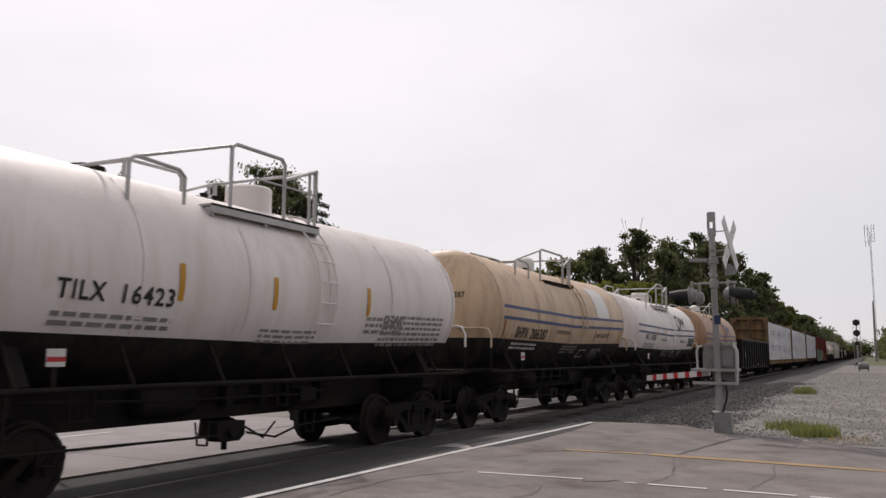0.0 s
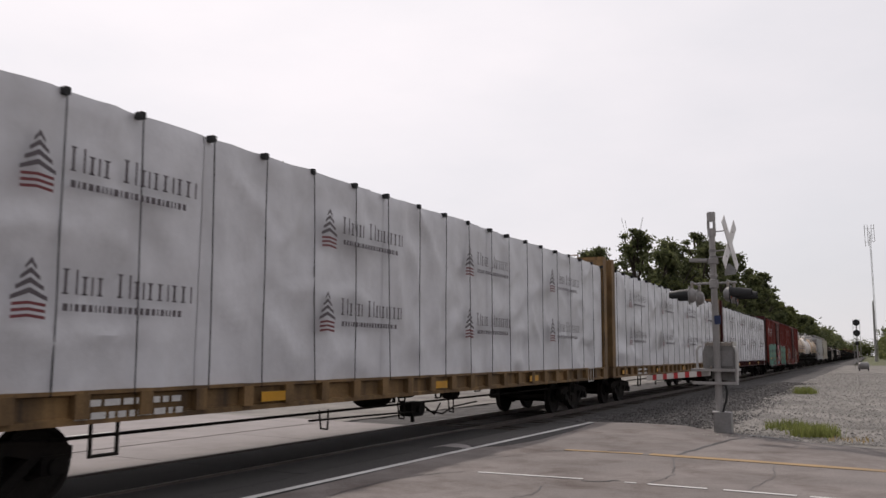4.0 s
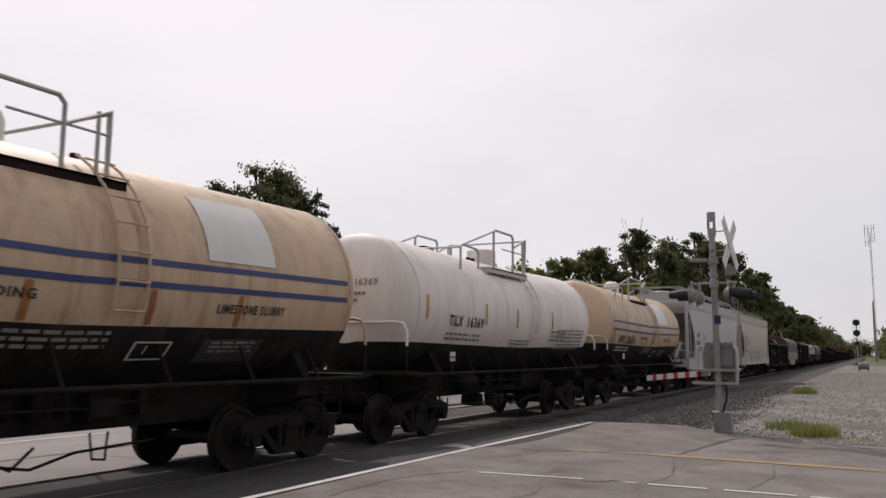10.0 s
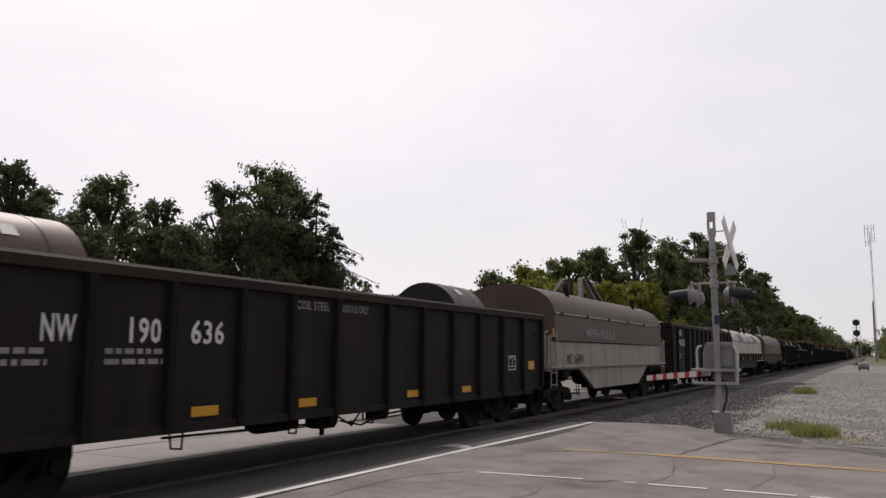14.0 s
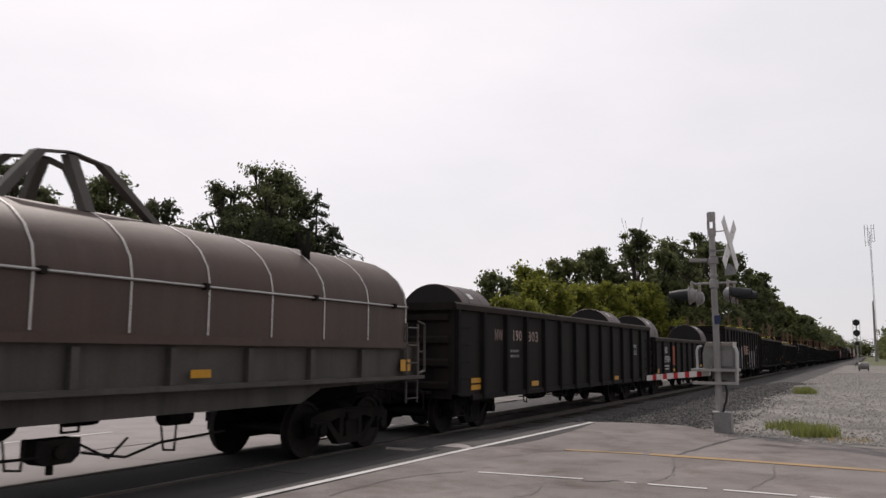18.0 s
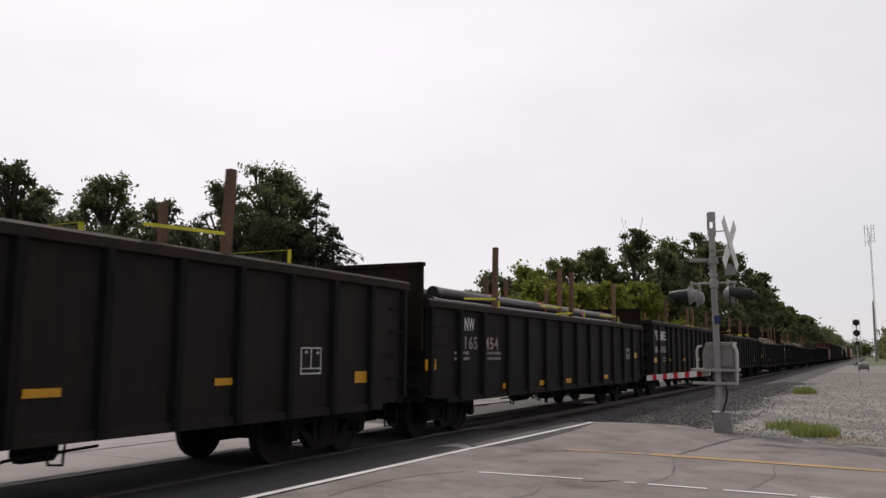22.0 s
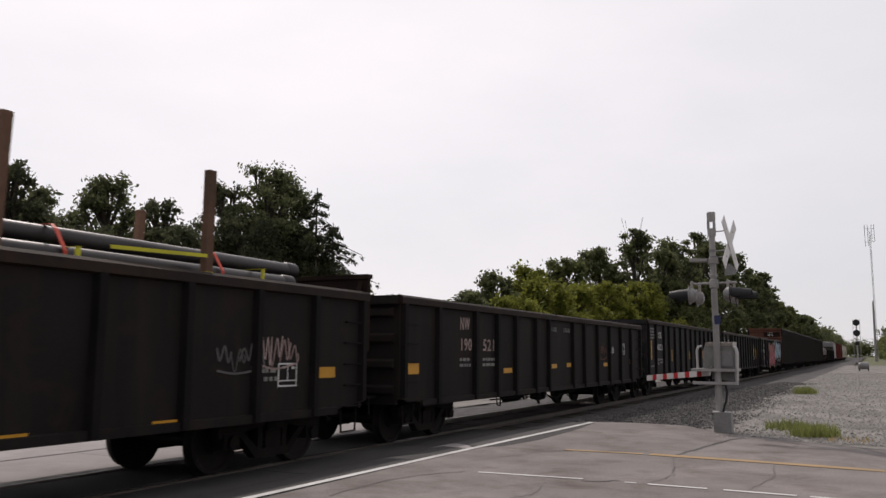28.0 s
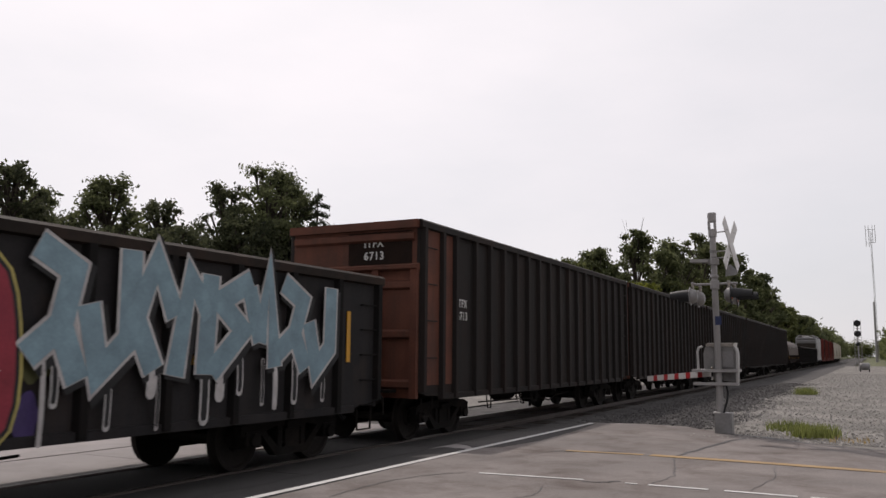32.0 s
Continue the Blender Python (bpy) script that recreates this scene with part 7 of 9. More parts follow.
def build_road():
    edge = [(-5.22, 16.62), (-4.2, 16.85), (-3.3, 16.75), (-2.75, 16.1), (-2.1, 15.35), (-1.2, 14.85), (0.2, 14.15), (1.5, 13.95), (4, 13.8), (40, 13.8)]
    slab("pavement", [(-5.22, -9.0), (40, -9.0)] + edge[::-1], 0.0, 0.25, CONCRETE, "old grey concrete road with patches and cracks", "road")
    strip = MB().prism([(-5.225, -0.5), (-5.225, -0.002), (-5.6, -0.035), (-6.4, -0.16), (-6.95, RAIL - 0.01), (-6.95, -0.6)], "y", -9.0, 16.66)
    tagged(part("road", strip, ASPHALT, smooth=False), "darker worn asphalt strip sloping down to the rails", "road", kind="structure")
    slab("pavement", [(-40, -9.0), (-11.62, -9.0), (-11.62, 16.8), (-40, 16.8)], RAIL - 0.004, 0.25, PANEL, "pale concrete road on the far side of the track", "road")
    # crossing panels between and outside the rails
    for k in range(7):
        y0, y1 = -8.9 + k * 3.66, -8.9 + (k + 1) * 3.66 - 0.02
        for x0, x1, m in ((-9.33, -8.13, ASPHALT), (-11.60, -9.60, PANEL), (-7.86, -6.955, ASPHALT)):
            tagged(part("crossing_panel", MB().box(x0, x1, y0, min(y1, 16.7), RAIL - 0.3, RAIL - 0.012), m, smooth=False), "crossing panel between the rails", "panel", kind="structure")
    # a pale strip across the asphalt, and a lighter grey patch beside it
    def on_slope(x):
        cuts = ((-6.95, RAIL - 0.01), (-6.4, -0.16), (-5.6, -0.035), (-5.225, -0.002))
        for (xa, za), (xb, zb) in zip(cuts, cuts[1:]):
            if xa <= x <= xb:
                return za + (zb - za) * (x - xa) / (xb - xa)
        return RAIL - 0.01
    for outline, m, label in (([(-6.92, 13.35), (-6.3, 12.75), (-5.7, 11.85), (-5.28, 11.20), (-5.28, 11.06), (-5.7, 11.45), (-6.3, 12.25), (-6.92, 12.85)], PANEL, "pale strip across the asphalt"),
                              ([(-6.9, 15.8), (-5.27, 14.2), (-5.27, 11.35), (-6.9, 13.5)], ASPHALT_GREY, "lighter grey asphalt patch")):
        n = len(outline) // 2
        vs, fs = [], []
        upper, lower = outline[:n], outline[n:][::-1]
        for k in range(13):
            u = k / 12
            for side in (upper, lower):
                q = u * (n - 1)
                a = min(n - 2, int(q))
                x, y = (side[a][c] + (side[a + 1][c] - side[a][c]) * (q - a) for c in (0, 1))
                vs.append((x, y, on_slope(x) + 0.005))
        fs = [(2 * k, 2 * k + 2, 2 * k + 3, 2 * k + 1) for k in range(12)]
        tagged(part("road_patch", MB().add(vs, fs), m, smooth=False), label, "road patch", kind="structure")

    lip = MB().prism([(-5.22, 11.3), (-4.98, 11.6), (-4.82, 12.7), (-4.86, 14.5), (-5.0, 16.4), (-5.22, 16.4)], "z", -0.05, 0.003)
    tagged(part("road_patch", lip, ASPHALT, smooth=False), "dark asphalt lip along the painted line", "road patch", kind="structure")

    # lines
    def line(pts, w, m, name, z=0.007):
        for k, ((xa, ya), (xb, yb)) in enumerate(zip(pts, pts[1:])):
            dx, dy = xb - xa, yb - ya
            n = math.hypot(dx, dy)
            px, py = -dy / n * w / 2, dx / n * w / 2
            mb = MB().prism([(xa + px, ya + py), (xb + px, yb + py), (xb - px, yb - py), (xa - px, ya - py)], "z", z - 0.003, z)
            tagged(part(name, mb, m, smooth=False), "worn painted line on the road", "road line", kind="structure")
    line([(-5.36, 4.0), (-5.33, 6.3), (-5.25, 10.46), (-5.17, 13.5), (-5.09, 16.45)], 0.10, LINE_WHITE, "stop_line")
    line([(-13.76, -6.0), (-13.75, 12.0)], 0.12, LINE_WHITE, "stop_line", RAIL + 0.002)
    line([(-4.15, 8.95), (-2.92, 9.07)], 0.07, LINE_WHITE, "edge_line")
    line([(-2.45, 9.07), (-2.32, 9.075)], 0.05, LINE_WHITE, "edge_line")
    line([(-2.2, 9.08), (-1.58, 9.085)], 0.07, LINE_WHITE, "edge_line")
    line([(-1.42, 9.09), (-0.72, 9.10)], 0.07, LINE_WHITE, "edge_line")
    line([(-0.60, 9.10), (8, 9.15)], 0.07, LINE_WHITE, "edge_line")
    line([(-4.0, 11.62), (-2.9, 11.72)], 0.14, LINE_YELLOW, "centre_line")
    line([(-2.8, 11.73), (-1.2, 11.66), (0.1, 11.55), (8, 11.4)], 0.21, LINE_YELLOW, "centre_line")


def crack(pts, w, seed):
    rnd = random.Random(seed)
    mb = MB()
    a = []
    for (xa, ya), (xb, yb) in zip(pts, pts[1:]):
        for k in range(8):
            u = k / 8
            a.append((xa + (xb - xa) * u + rnd.uniform(-0.02, 0.02), ya + (yb - ya) * u + rnd.uniform(-0.02, 0.02)))
    a.append(pts[-1])
    for k, ((xa, ya), (xb, yb)) in enumerate(zip(a, a[1:])):
        n = math.hypot(xb - xa, yb - ya) or 1
        px, py = -(yb - ya) / n, (xb - xa) / n
        wa, wb = (w * (0.5 + 0.5 * abs(noise.noise((xa * 3, ya * 3, seed)))) / 2 for _ in (0, 1))
        mb.add([(xa + px * wa, ya + py * wa, 0.0035), (xb + px * wb, yb + py * wb, 0.0035), (xb - px * wb, yb - py * wb, 0.0035), (xa - px * wa, ya - py * wa, 0.0035)], [(0, 1, 2, 3)])
    tagged(part("tar_seal", mb, TAR, smooth=False), "black tar sealed crack in the concrete", "crack", kind="structure")


def build_track():
    head = [(-0.036, 0.0), (0.036, 0.0), (0.038, -0.03), (0.012, -0.045), (0.010, -0.13), (0.07, -0.15), (0.07, -0.165), (-0.07, -0.165), (-0.07, -0.15), (-0.010, -0.13), (-0.012, -0.045), (-0.038, -0.03)]
    for s in (-1, 1):
        mb = MB().prism([(XC + s * 0.755 + x, RAIL + z) for x, z in head], "y", -120, 720)
        tagged(part("rail", mb, RAIL_STEEL), "steel rail with a polished head", "rail", kind="structure")
    tie = mesh_of("tie", MB().box(-1.3, 1.3, -0.115, 0.115, -0.30, -0.11), TIE)
    bed = thing("railway_ties", "row of dark creosoted wooden ties in ballast", "ties", kind="structure")
    rnd = random.Random(5)
    for k in range(140):
        part("tie", tie, None, bed, at=pose(XC + rnd.uniform(-0.03, 0.03), 17.1 + k * 0.52, RAIL + rnd.uniform(-0.008, 0.008), 0, 0, rnd.uniform(-1, 1)))


def scatter_stones(name, n, place, lo, hi, material, label, seed):
    """Loose stones: small rough tetrahedra-like lumps in one mesh."""
    rnd = np.random.RandomState(seed)
    base = np.array([(1, 0, -0.5), (-0.5, 0.87, -0.5), (-0.5, -0.87, -0.5), (0.4, 0.3, 0.6), (-0.5, 0.1, 0.5), (0.1, -0.5, 0.55)])
    faces = [(0, 1, 3), (1, 4, 3), (1, 2, 4), (2, 5, 4), (2, 0, 5), (0, 3, 5), (3, 4, 5)]
    vs, fs = [], []
    for i in range(n):
        x, y, z = place(rnd)
        s = rnd.uniform(lo, hi) * (1 if rnd.rand() < 0.9 else 1.6)
        a = rnd.uniform(0, 6.28)
        c, d = math.cos(a), math.sin(a)
        p = base * (1 + 0.35 * rnd.uniform(-1, 1, (6, 3))) * s
        o = len(vs)
        vs += [(x + c * q[0] - d * q[1], y + d * q[0] + c * q[1], z + q[2] * 0.75 + s * 0.2) for q in p]
        fs += [tuple(o + k for k in f) for f in faces]
    me = bpy.data.meshes.new(name)
    me.from_pydata(vs, [], fs)
    me.materials.append(material)
    me.update()
    tagged(new(name, me), label, "stones", kind="stuff")


def grass_patch(name, n, place, hi, material, label, seed):
    rnd = np.random.RandomState(seed)
    vs, fs = [], []
    for i in range(n):
        x, y, z = place(rnd)
        h = hi * rnd.uniform(0.35, 1.0)
        a, lean = rnd.uniform(0, 6.28), rnd.uniform(0.1, 0.7) * h
        w = rnd.uniform(0.004, 0.010)
        dx, dy = math.cos(a), math.sin(a)
        o = len(vs)
        vs += [(x - dy * w, y + dx * w, z), (x + dy * w, y - dx * w, z), (x + dx * lean * 0.4 + dy * w * 0.7, y + dy * lean * 0.4 - dx * w * 0.7, z + h * 0.6),
               (x + dx * lean * 0.4 - dy * w * 0.7, y + dy * lean * 0.4 + dx * w * 0.7, z + h * 0.6), (x + dx * lean, y + dy * lean, z + h)]
        fs += [(o, o + 1, o + 2, o + 3), (o + 3, o + 2, o + 4)]
    me = bpy.data.meshes.new(name)
    me.from_pydata(vs, [], fs)
    me.materials.append(material)
    me.update()
    tagged(new(name, me), label, "grass", kind="stuff")


# ------------------------------------------------------------ trees
def leaf_mesh(name, blobs, per, size, material, seed):
    """Many small leaves in uneven clumps: blobs of (x, y, z, rx, ry, rz)."""
    rnd = np.random.RandomState(seed)
    cs = []
    for bx, by, bz, rx, ry, rz in blobs:
        k = max(20, int(per * rx * rz * 1.2))
        d = rnd.normal(size=(k, 3))
        d /= np.linalg.norm(d, axis=1)[:, None]
        rad = np.minimum(1.18, np.abs(0.45 + 0.38 * rnd.normal(size=(k, 1))))
        cs.append(np.array((bx, by, bz)) + d * rad * np.array((rx, ry, rz)))
    c = np.concatenate(cs)
    n = len(c)
    u = rnd.normal(size=(n, 3))
    u /= np.linalg.norm(u, axis=1)[:, None]
    w = rnd.normal(size=(n, 3))
    v = np.cross(u, w)
    v /= np.linalg.norm(v, axis=1)[:, None]
    s = (size * rnd.uniform(0.5, 1.3, (n, 1)))
    co = np.empty((n, 4, 3))
    co[:, 0], co[:, 1], co[:, 2], co[:, 3] = c - u * s, c + v * s * 0.55, c + u * s, c - v * s * 0.55
    me = bpy.data.meshes.new(name)
    me.vertices.add(4 * n)
    me.vertices.foreach_set("co", co.ravel())
    me.loops.add(4 * n)
    me.loops.foreach_set("vertex_index", np.arange(4 * n, dtype=np.int32))
    me.polygons.add(n)
    me.polygons.foreach_set("loop_start", np.arange(0, 4 * n, 4, dtype=np.int32))
    me.materials.append(material)
    me.update(calc_edges=True)
    return me


def broad_tree(x, y, height, half, label, leaf, seed, low=0.15, size=0.26, per=60, bare=0, clumps=26):
    rnd = random.Random(seed)
    tree = thing("tree", label, "tree", pose(x, y, -0.2), group="trees beyond the track")
    trunk = MB()
    r = 0.02 * height + 0.05
    pts = [(0, 0, 0)]
    for k in range(1, 7):
        pts.append((pts[-1][0] + rnd.uniform(-0.15, 0.15), pts[-1][1] + rnd.uniform(-0.15, 0.15), height * 0.80 * k / 6))
    for k, (p, q) in enumerate(zip(pts, pts[1:])):
        trunk.cyl(p, q, r * (1 - k / 7.5), r * (1 - (k + 1) / 7.5), 8)
    part("trunk", trunk, BARK, tree)
    limbs, blobs = MB(), []
    for k in range(clumps):
        u = (k + 0.5) / clumps
        z = height * (low + (1 - low) * u ** 0.9) * 0.93
        reach = half * (1.0 - 0.70 * max(0, u - 0.45) / 0.55) * rnd.uniform(0.40, 1.05) * (0.75 + 0.25 * min(1, u / 0.2))
        a = rnd.uniform(0, 2 * math.pi)
        c = (reach * math.cos(a), reach * math.sin(a), z)
        base = pts[max(0, min(5, int(z / (height * 0.80) * 6) - 1))]
        mid = ((base[0] + c[0]) / 2 + rnd.uniform(-0.2, 0.2), (base[1] + c[1]) / 2, (base[2] * 0.6 + c[2] * 0.4) + 0.3)
        limbs.tube([base, mid, c], r * 0.22, 5)
        s = half * rnd.uniform(0.13, 0.31)
        blobs.append((*c, s, s, s * rnd.uniform(0.55, 0.9)))
    for k in range(bare):
        a = rnd.uniform(0, 6.28)
        limbs.tube([(0, 0, height * 0.8), (math.cos(a) * half * 0.25, math.sin(a) * half * 0.25, height * 0.95), (math.cos(a) * half * 0.32, math.sin(a) * half * 0.32, height * 1.02)], 0.018, 4)
    part("limb_work", limbs, BARK, tree)
    part("crown", leaf_mesh("crown", blobs, per, size, leaf, seed), None, tree)
    return tree


def spruce(x, y, height, half, seed):
    rnd = random.Random(seed)
    tree = thing("spruce_tree", "dark drooping spruce with thin tips", "tree", pose(x, y, -0.2), group="trees beyond the track")
    part("trunk", MB().cyl((0, 0, 0), (0, 0, height), 0.25, 0.03, 8), BARK, tree)
    limbs, blobs = MB(), []
    for k in range(54):
        u = (k + 0.5) / 54
        z = height * (0.08 + 0.90 * u)
        reach = half * (1 - u) ** 0.8 * rnd.uniform(0.7, 1.1) + 0.15
        a = k * 2.4 + rnd.uniform(-0.4, 0.4)
        tip = (reach * math.cos(a), reach * math.sin(a), z - reach * 0.28)
        limbs.tube([(0, 0, z), (tip[0] * 0.6, tip[1] * 0.6, z - reach * 0.10), tip], 0.03, 4)
        for j in range(5):
            f = 0.25 + 0.19 * j
            blobs.append((tip[0] * f, tip[1] * f, z - reach * 0.3 * f - 0.14, 0.36 * (1.4 - f * 0.8), 0.36 * (1.4 - f * 0.8), 0.26))
    part("limb_work", limbs, BARK, tree)
    part("crown", leaf_mesh("crown", blobs, 420, 0.10, NEEDLES, seed), None, tree)
    return tree


def build_trees():
    leafy = "dense green broadleaf tree with an uneven crown"
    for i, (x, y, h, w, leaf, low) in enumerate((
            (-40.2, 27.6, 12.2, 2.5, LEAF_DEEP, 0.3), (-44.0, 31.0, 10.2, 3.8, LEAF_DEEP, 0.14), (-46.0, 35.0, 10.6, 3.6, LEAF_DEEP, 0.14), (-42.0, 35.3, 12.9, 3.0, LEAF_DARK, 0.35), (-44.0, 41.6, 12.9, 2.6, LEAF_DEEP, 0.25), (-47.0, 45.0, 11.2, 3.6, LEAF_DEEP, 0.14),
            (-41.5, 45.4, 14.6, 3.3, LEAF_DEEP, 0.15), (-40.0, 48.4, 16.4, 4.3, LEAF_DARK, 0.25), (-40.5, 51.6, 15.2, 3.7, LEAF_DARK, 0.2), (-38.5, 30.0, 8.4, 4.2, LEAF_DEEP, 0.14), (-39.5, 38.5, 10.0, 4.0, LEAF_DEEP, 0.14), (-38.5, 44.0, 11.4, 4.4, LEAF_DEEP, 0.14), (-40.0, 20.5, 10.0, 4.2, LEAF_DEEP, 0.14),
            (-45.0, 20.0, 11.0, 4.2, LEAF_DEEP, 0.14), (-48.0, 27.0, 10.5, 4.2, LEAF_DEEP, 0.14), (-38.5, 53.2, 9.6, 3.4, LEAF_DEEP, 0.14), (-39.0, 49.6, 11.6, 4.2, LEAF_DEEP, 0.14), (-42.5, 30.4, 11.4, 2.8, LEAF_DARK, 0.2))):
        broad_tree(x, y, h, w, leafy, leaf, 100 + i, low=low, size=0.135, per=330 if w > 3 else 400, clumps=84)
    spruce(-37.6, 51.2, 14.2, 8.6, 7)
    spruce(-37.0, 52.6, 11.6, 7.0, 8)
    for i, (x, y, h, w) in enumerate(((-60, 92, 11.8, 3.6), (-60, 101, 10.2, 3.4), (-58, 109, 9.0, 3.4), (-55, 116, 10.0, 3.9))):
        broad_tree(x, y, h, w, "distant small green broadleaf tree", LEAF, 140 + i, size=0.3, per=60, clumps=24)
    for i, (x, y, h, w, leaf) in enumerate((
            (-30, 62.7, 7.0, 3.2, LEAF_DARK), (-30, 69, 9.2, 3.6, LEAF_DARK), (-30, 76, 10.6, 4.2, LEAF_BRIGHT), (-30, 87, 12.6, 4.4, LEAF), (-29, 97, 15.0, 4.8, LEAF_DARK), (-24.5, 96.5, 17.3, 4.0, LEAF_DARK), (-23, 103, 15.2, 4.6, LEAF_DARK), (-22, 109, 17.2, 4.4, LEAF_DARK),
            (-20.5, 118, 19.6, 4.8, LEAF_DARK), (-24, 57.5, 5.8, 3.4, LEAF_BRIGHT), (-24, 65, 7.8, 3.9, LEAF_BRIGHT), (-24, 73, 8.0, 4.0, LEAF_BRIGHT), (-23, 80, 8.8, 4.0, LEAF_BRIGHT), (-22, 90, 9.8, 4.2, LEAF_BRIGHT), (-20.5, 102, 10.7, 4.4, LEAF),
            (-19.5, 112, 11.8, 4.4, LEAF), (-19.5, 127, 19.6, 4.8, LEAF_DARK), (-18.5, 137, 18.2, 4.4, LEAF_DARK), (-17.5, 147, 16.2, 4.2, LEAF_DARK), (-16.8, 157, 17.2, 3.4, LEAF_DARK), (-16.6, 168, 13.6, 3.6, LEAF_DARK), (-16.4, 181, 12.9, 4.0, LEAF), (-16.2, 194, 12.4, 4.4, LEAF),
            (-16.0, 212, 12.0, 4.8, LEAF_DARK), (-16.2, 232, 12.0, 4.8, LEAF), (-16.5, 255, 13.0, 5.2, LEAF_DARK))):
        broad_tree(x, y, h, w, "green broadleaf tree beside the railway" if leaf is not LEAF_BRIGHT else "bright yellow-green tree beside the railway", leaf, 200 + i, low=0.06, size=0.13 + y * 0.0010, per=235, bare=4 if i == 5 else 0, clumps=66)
    # far woods on both sides, in one piece each
    rnd = random.Random(77)
    blobs = []
    for k in range(130):
        y = 270 + 3.4 * k
        h = rnd.uniform(10, 15)
        for j in range(3):
            blobs.append((-17 - rnd.uniform(0, 6), y + rnd.uniform(-3, 3), h * (0.25 + 0.25 * j), 3.6, 4.2, h * 0.22))
    tagged(new("far_woods", leaf_mesh("far_woods", blobs, 9, 0.8, LEAF_DARK, 5)), "distant dark green woods along the track", "woods", kind="stuff")
    blobs = []
    for k in range(60):
        y = 130 + 9 * k
        h = rnd.uniform(5, 9) if y < 180 else rnd.uniform(8, 13)
        for j in range(3):
            blobs.append((5.5 + rnd.uniform(0, 7) + max(0, 170 - y) * 0.06, y + rnd.uniform(-3, 3), h * (0.2 + 0.27 * j), 3.4, 4.0, h * 0.24))
    for k in range(26):
        blobs.append((rnd.uniform(-60, 40), 740 + rnd.uniform(0, 30), 6, 9, 6, 8))
    tagged(new("far_woods", leaf_mesh("far_woods", blobs, 9.0, 0.7, LEAF, 6)), "green trees and scrub beside the yard", "woods", kind="stuff")


# ------------------------------------------------------------ crossing signal, block signal, tower
def crossing_signal():
    sig = thing("crossing_signal", "grey railroad crossing signal with crossbuck, lamps and gate machine", "crossing signal", pose(-2.475, 15.74, 0, 0, -0.6, 0))
    part("mast_base", MB().prism([(-0.07, -0.15), (0.19, -0.15), (0.21, -0.13), (0.21, 0.13), (0.19, 0.15), (-0.07, 0.15), (-0.09, 0.13), (-0.09, -0.13)], "z", -0.1, 0.36), BOX_SILVER, sig, "dirty grey junction base")
    part("base_lid", MB().box(-0.10, 0.02, -0.16, 0.0, 0.355, 0.375), ARM_WHITE, sig)
    part("mast", MB().lathe([(0.36, 0.062), (1.2, 0.060), (3.62, 0.056)], (0, 0, 0), "z", 18), MAST_GREY, sig)
    # slotted cap
    part("cap_collar", MB().lathe([(3.58, 0.057), (3.58, 0.075), (3.72, 0.078), (3.72, 0.05)], (0, 0, 0), "z", 18), MAST_GREY, sig)
    for x in (-0.056, 0.050):
        part("cap_post", MB().box(x - 0.018, x + 0.018, -0.05, 0.05, 3.71, 3.87), MAST_GREY, sig)
    part("cap_top", MB().lathe([(3.86, 0.05), (3.86, 0.076), (4.00, 0.080), (4.03, 0.074), (4.035, 0.02)], (0, 0, 0), "z", 18), MAST_GREY, sig)
    # crossbuck: two boards that face along the road, on three brackets
    c = Vector((0.30, 0.05, 3.42))
    for k, s in enumerate((1, -1)):
        u, side, t = Vector((s * 0.055, s * 0.40, 0.42)), Vector((-s * 0.010, -s * 0.075, 0.072)), Vector((0.006, 0, 0))
        o = Vector((0.014 * k, 0, 0))
        q = [c + o + u + side, c + o + u - side, c + o - u - side, c + o - u + side]
        bd = part("crossbuck_board", MB().loft([[p - t for p in q], [p + t for p in q]]), ARM_WHITE, sig, "white reflective crossbuck board", smooth=False)
        for e in (-0.6, 0.6):
            p = c + o + u * e
            part("bolt", MB().cyl(p - t * 2.2, p + t * 2.2, 0.014, n=8), BRIGHT_STEEL, bd)
    for z, y in ((3.66, 0.0), (3.30, 0.0), (3.18, 0.05)):
        b = part("sign_bracket", MB().tube([(0.05, 0, z), (0.30, y, z + 0.01)], 0.011, 6), MAST_GREY, sig)
        part("clamp", MB().lathe([(z - 0.025, 0.066), (z + 0.025, 0.066)], (0, 0, 0), "z", 14), BOX_SILVER, b)
    part("track_sign", MB().prism([(0.18, 2.84), (0.38, 2.86), (0.40, 2.94), (0.28, 3.06), (0.20, 3.04)], "y", 0.10, 0.112), BOX_SILVER, sig, "small grey sign seen from behind")
    part("side_plate", MB().prism([(-0.42, 3.12), (-0.09, 3.10), (-0.09, 3.155), (-0.40, 3.175)], "y", -0.11, 0.11), MAST_GREY, sig)
    part("mast_band", MB().lathe([(3.05, 0.058), (3.06, 0.098), (3.16, 0.098), (3.17, 0.058)], (0, 0, 0), "z", 18), MAST_GREY, sig)
    part("mast_band", MB().lathe([(2.81, 0.058), (2.82, 0.074), (2.86, 0.074), (2.87, 0.058)], (0, 0, 0), "z", 18), MAST_GREY, sig)
    part("mast_band", MB().lathe([(2.60, 0.058), (2.61, 0.082), (2.76, 0.082), (2.77, 0.058)], (0, 0, 0), "z", 18), MAST_GREY, sig)
    # lamp arm: a bar across the mast with a cross piece at each end, four lamps hung from it
    arm = part("lamp_arm", MB().tube([(-0.36, 0, 2.70), (0.40, 0, 2.70)], 0.022, 8), MAST_GREY, sig)
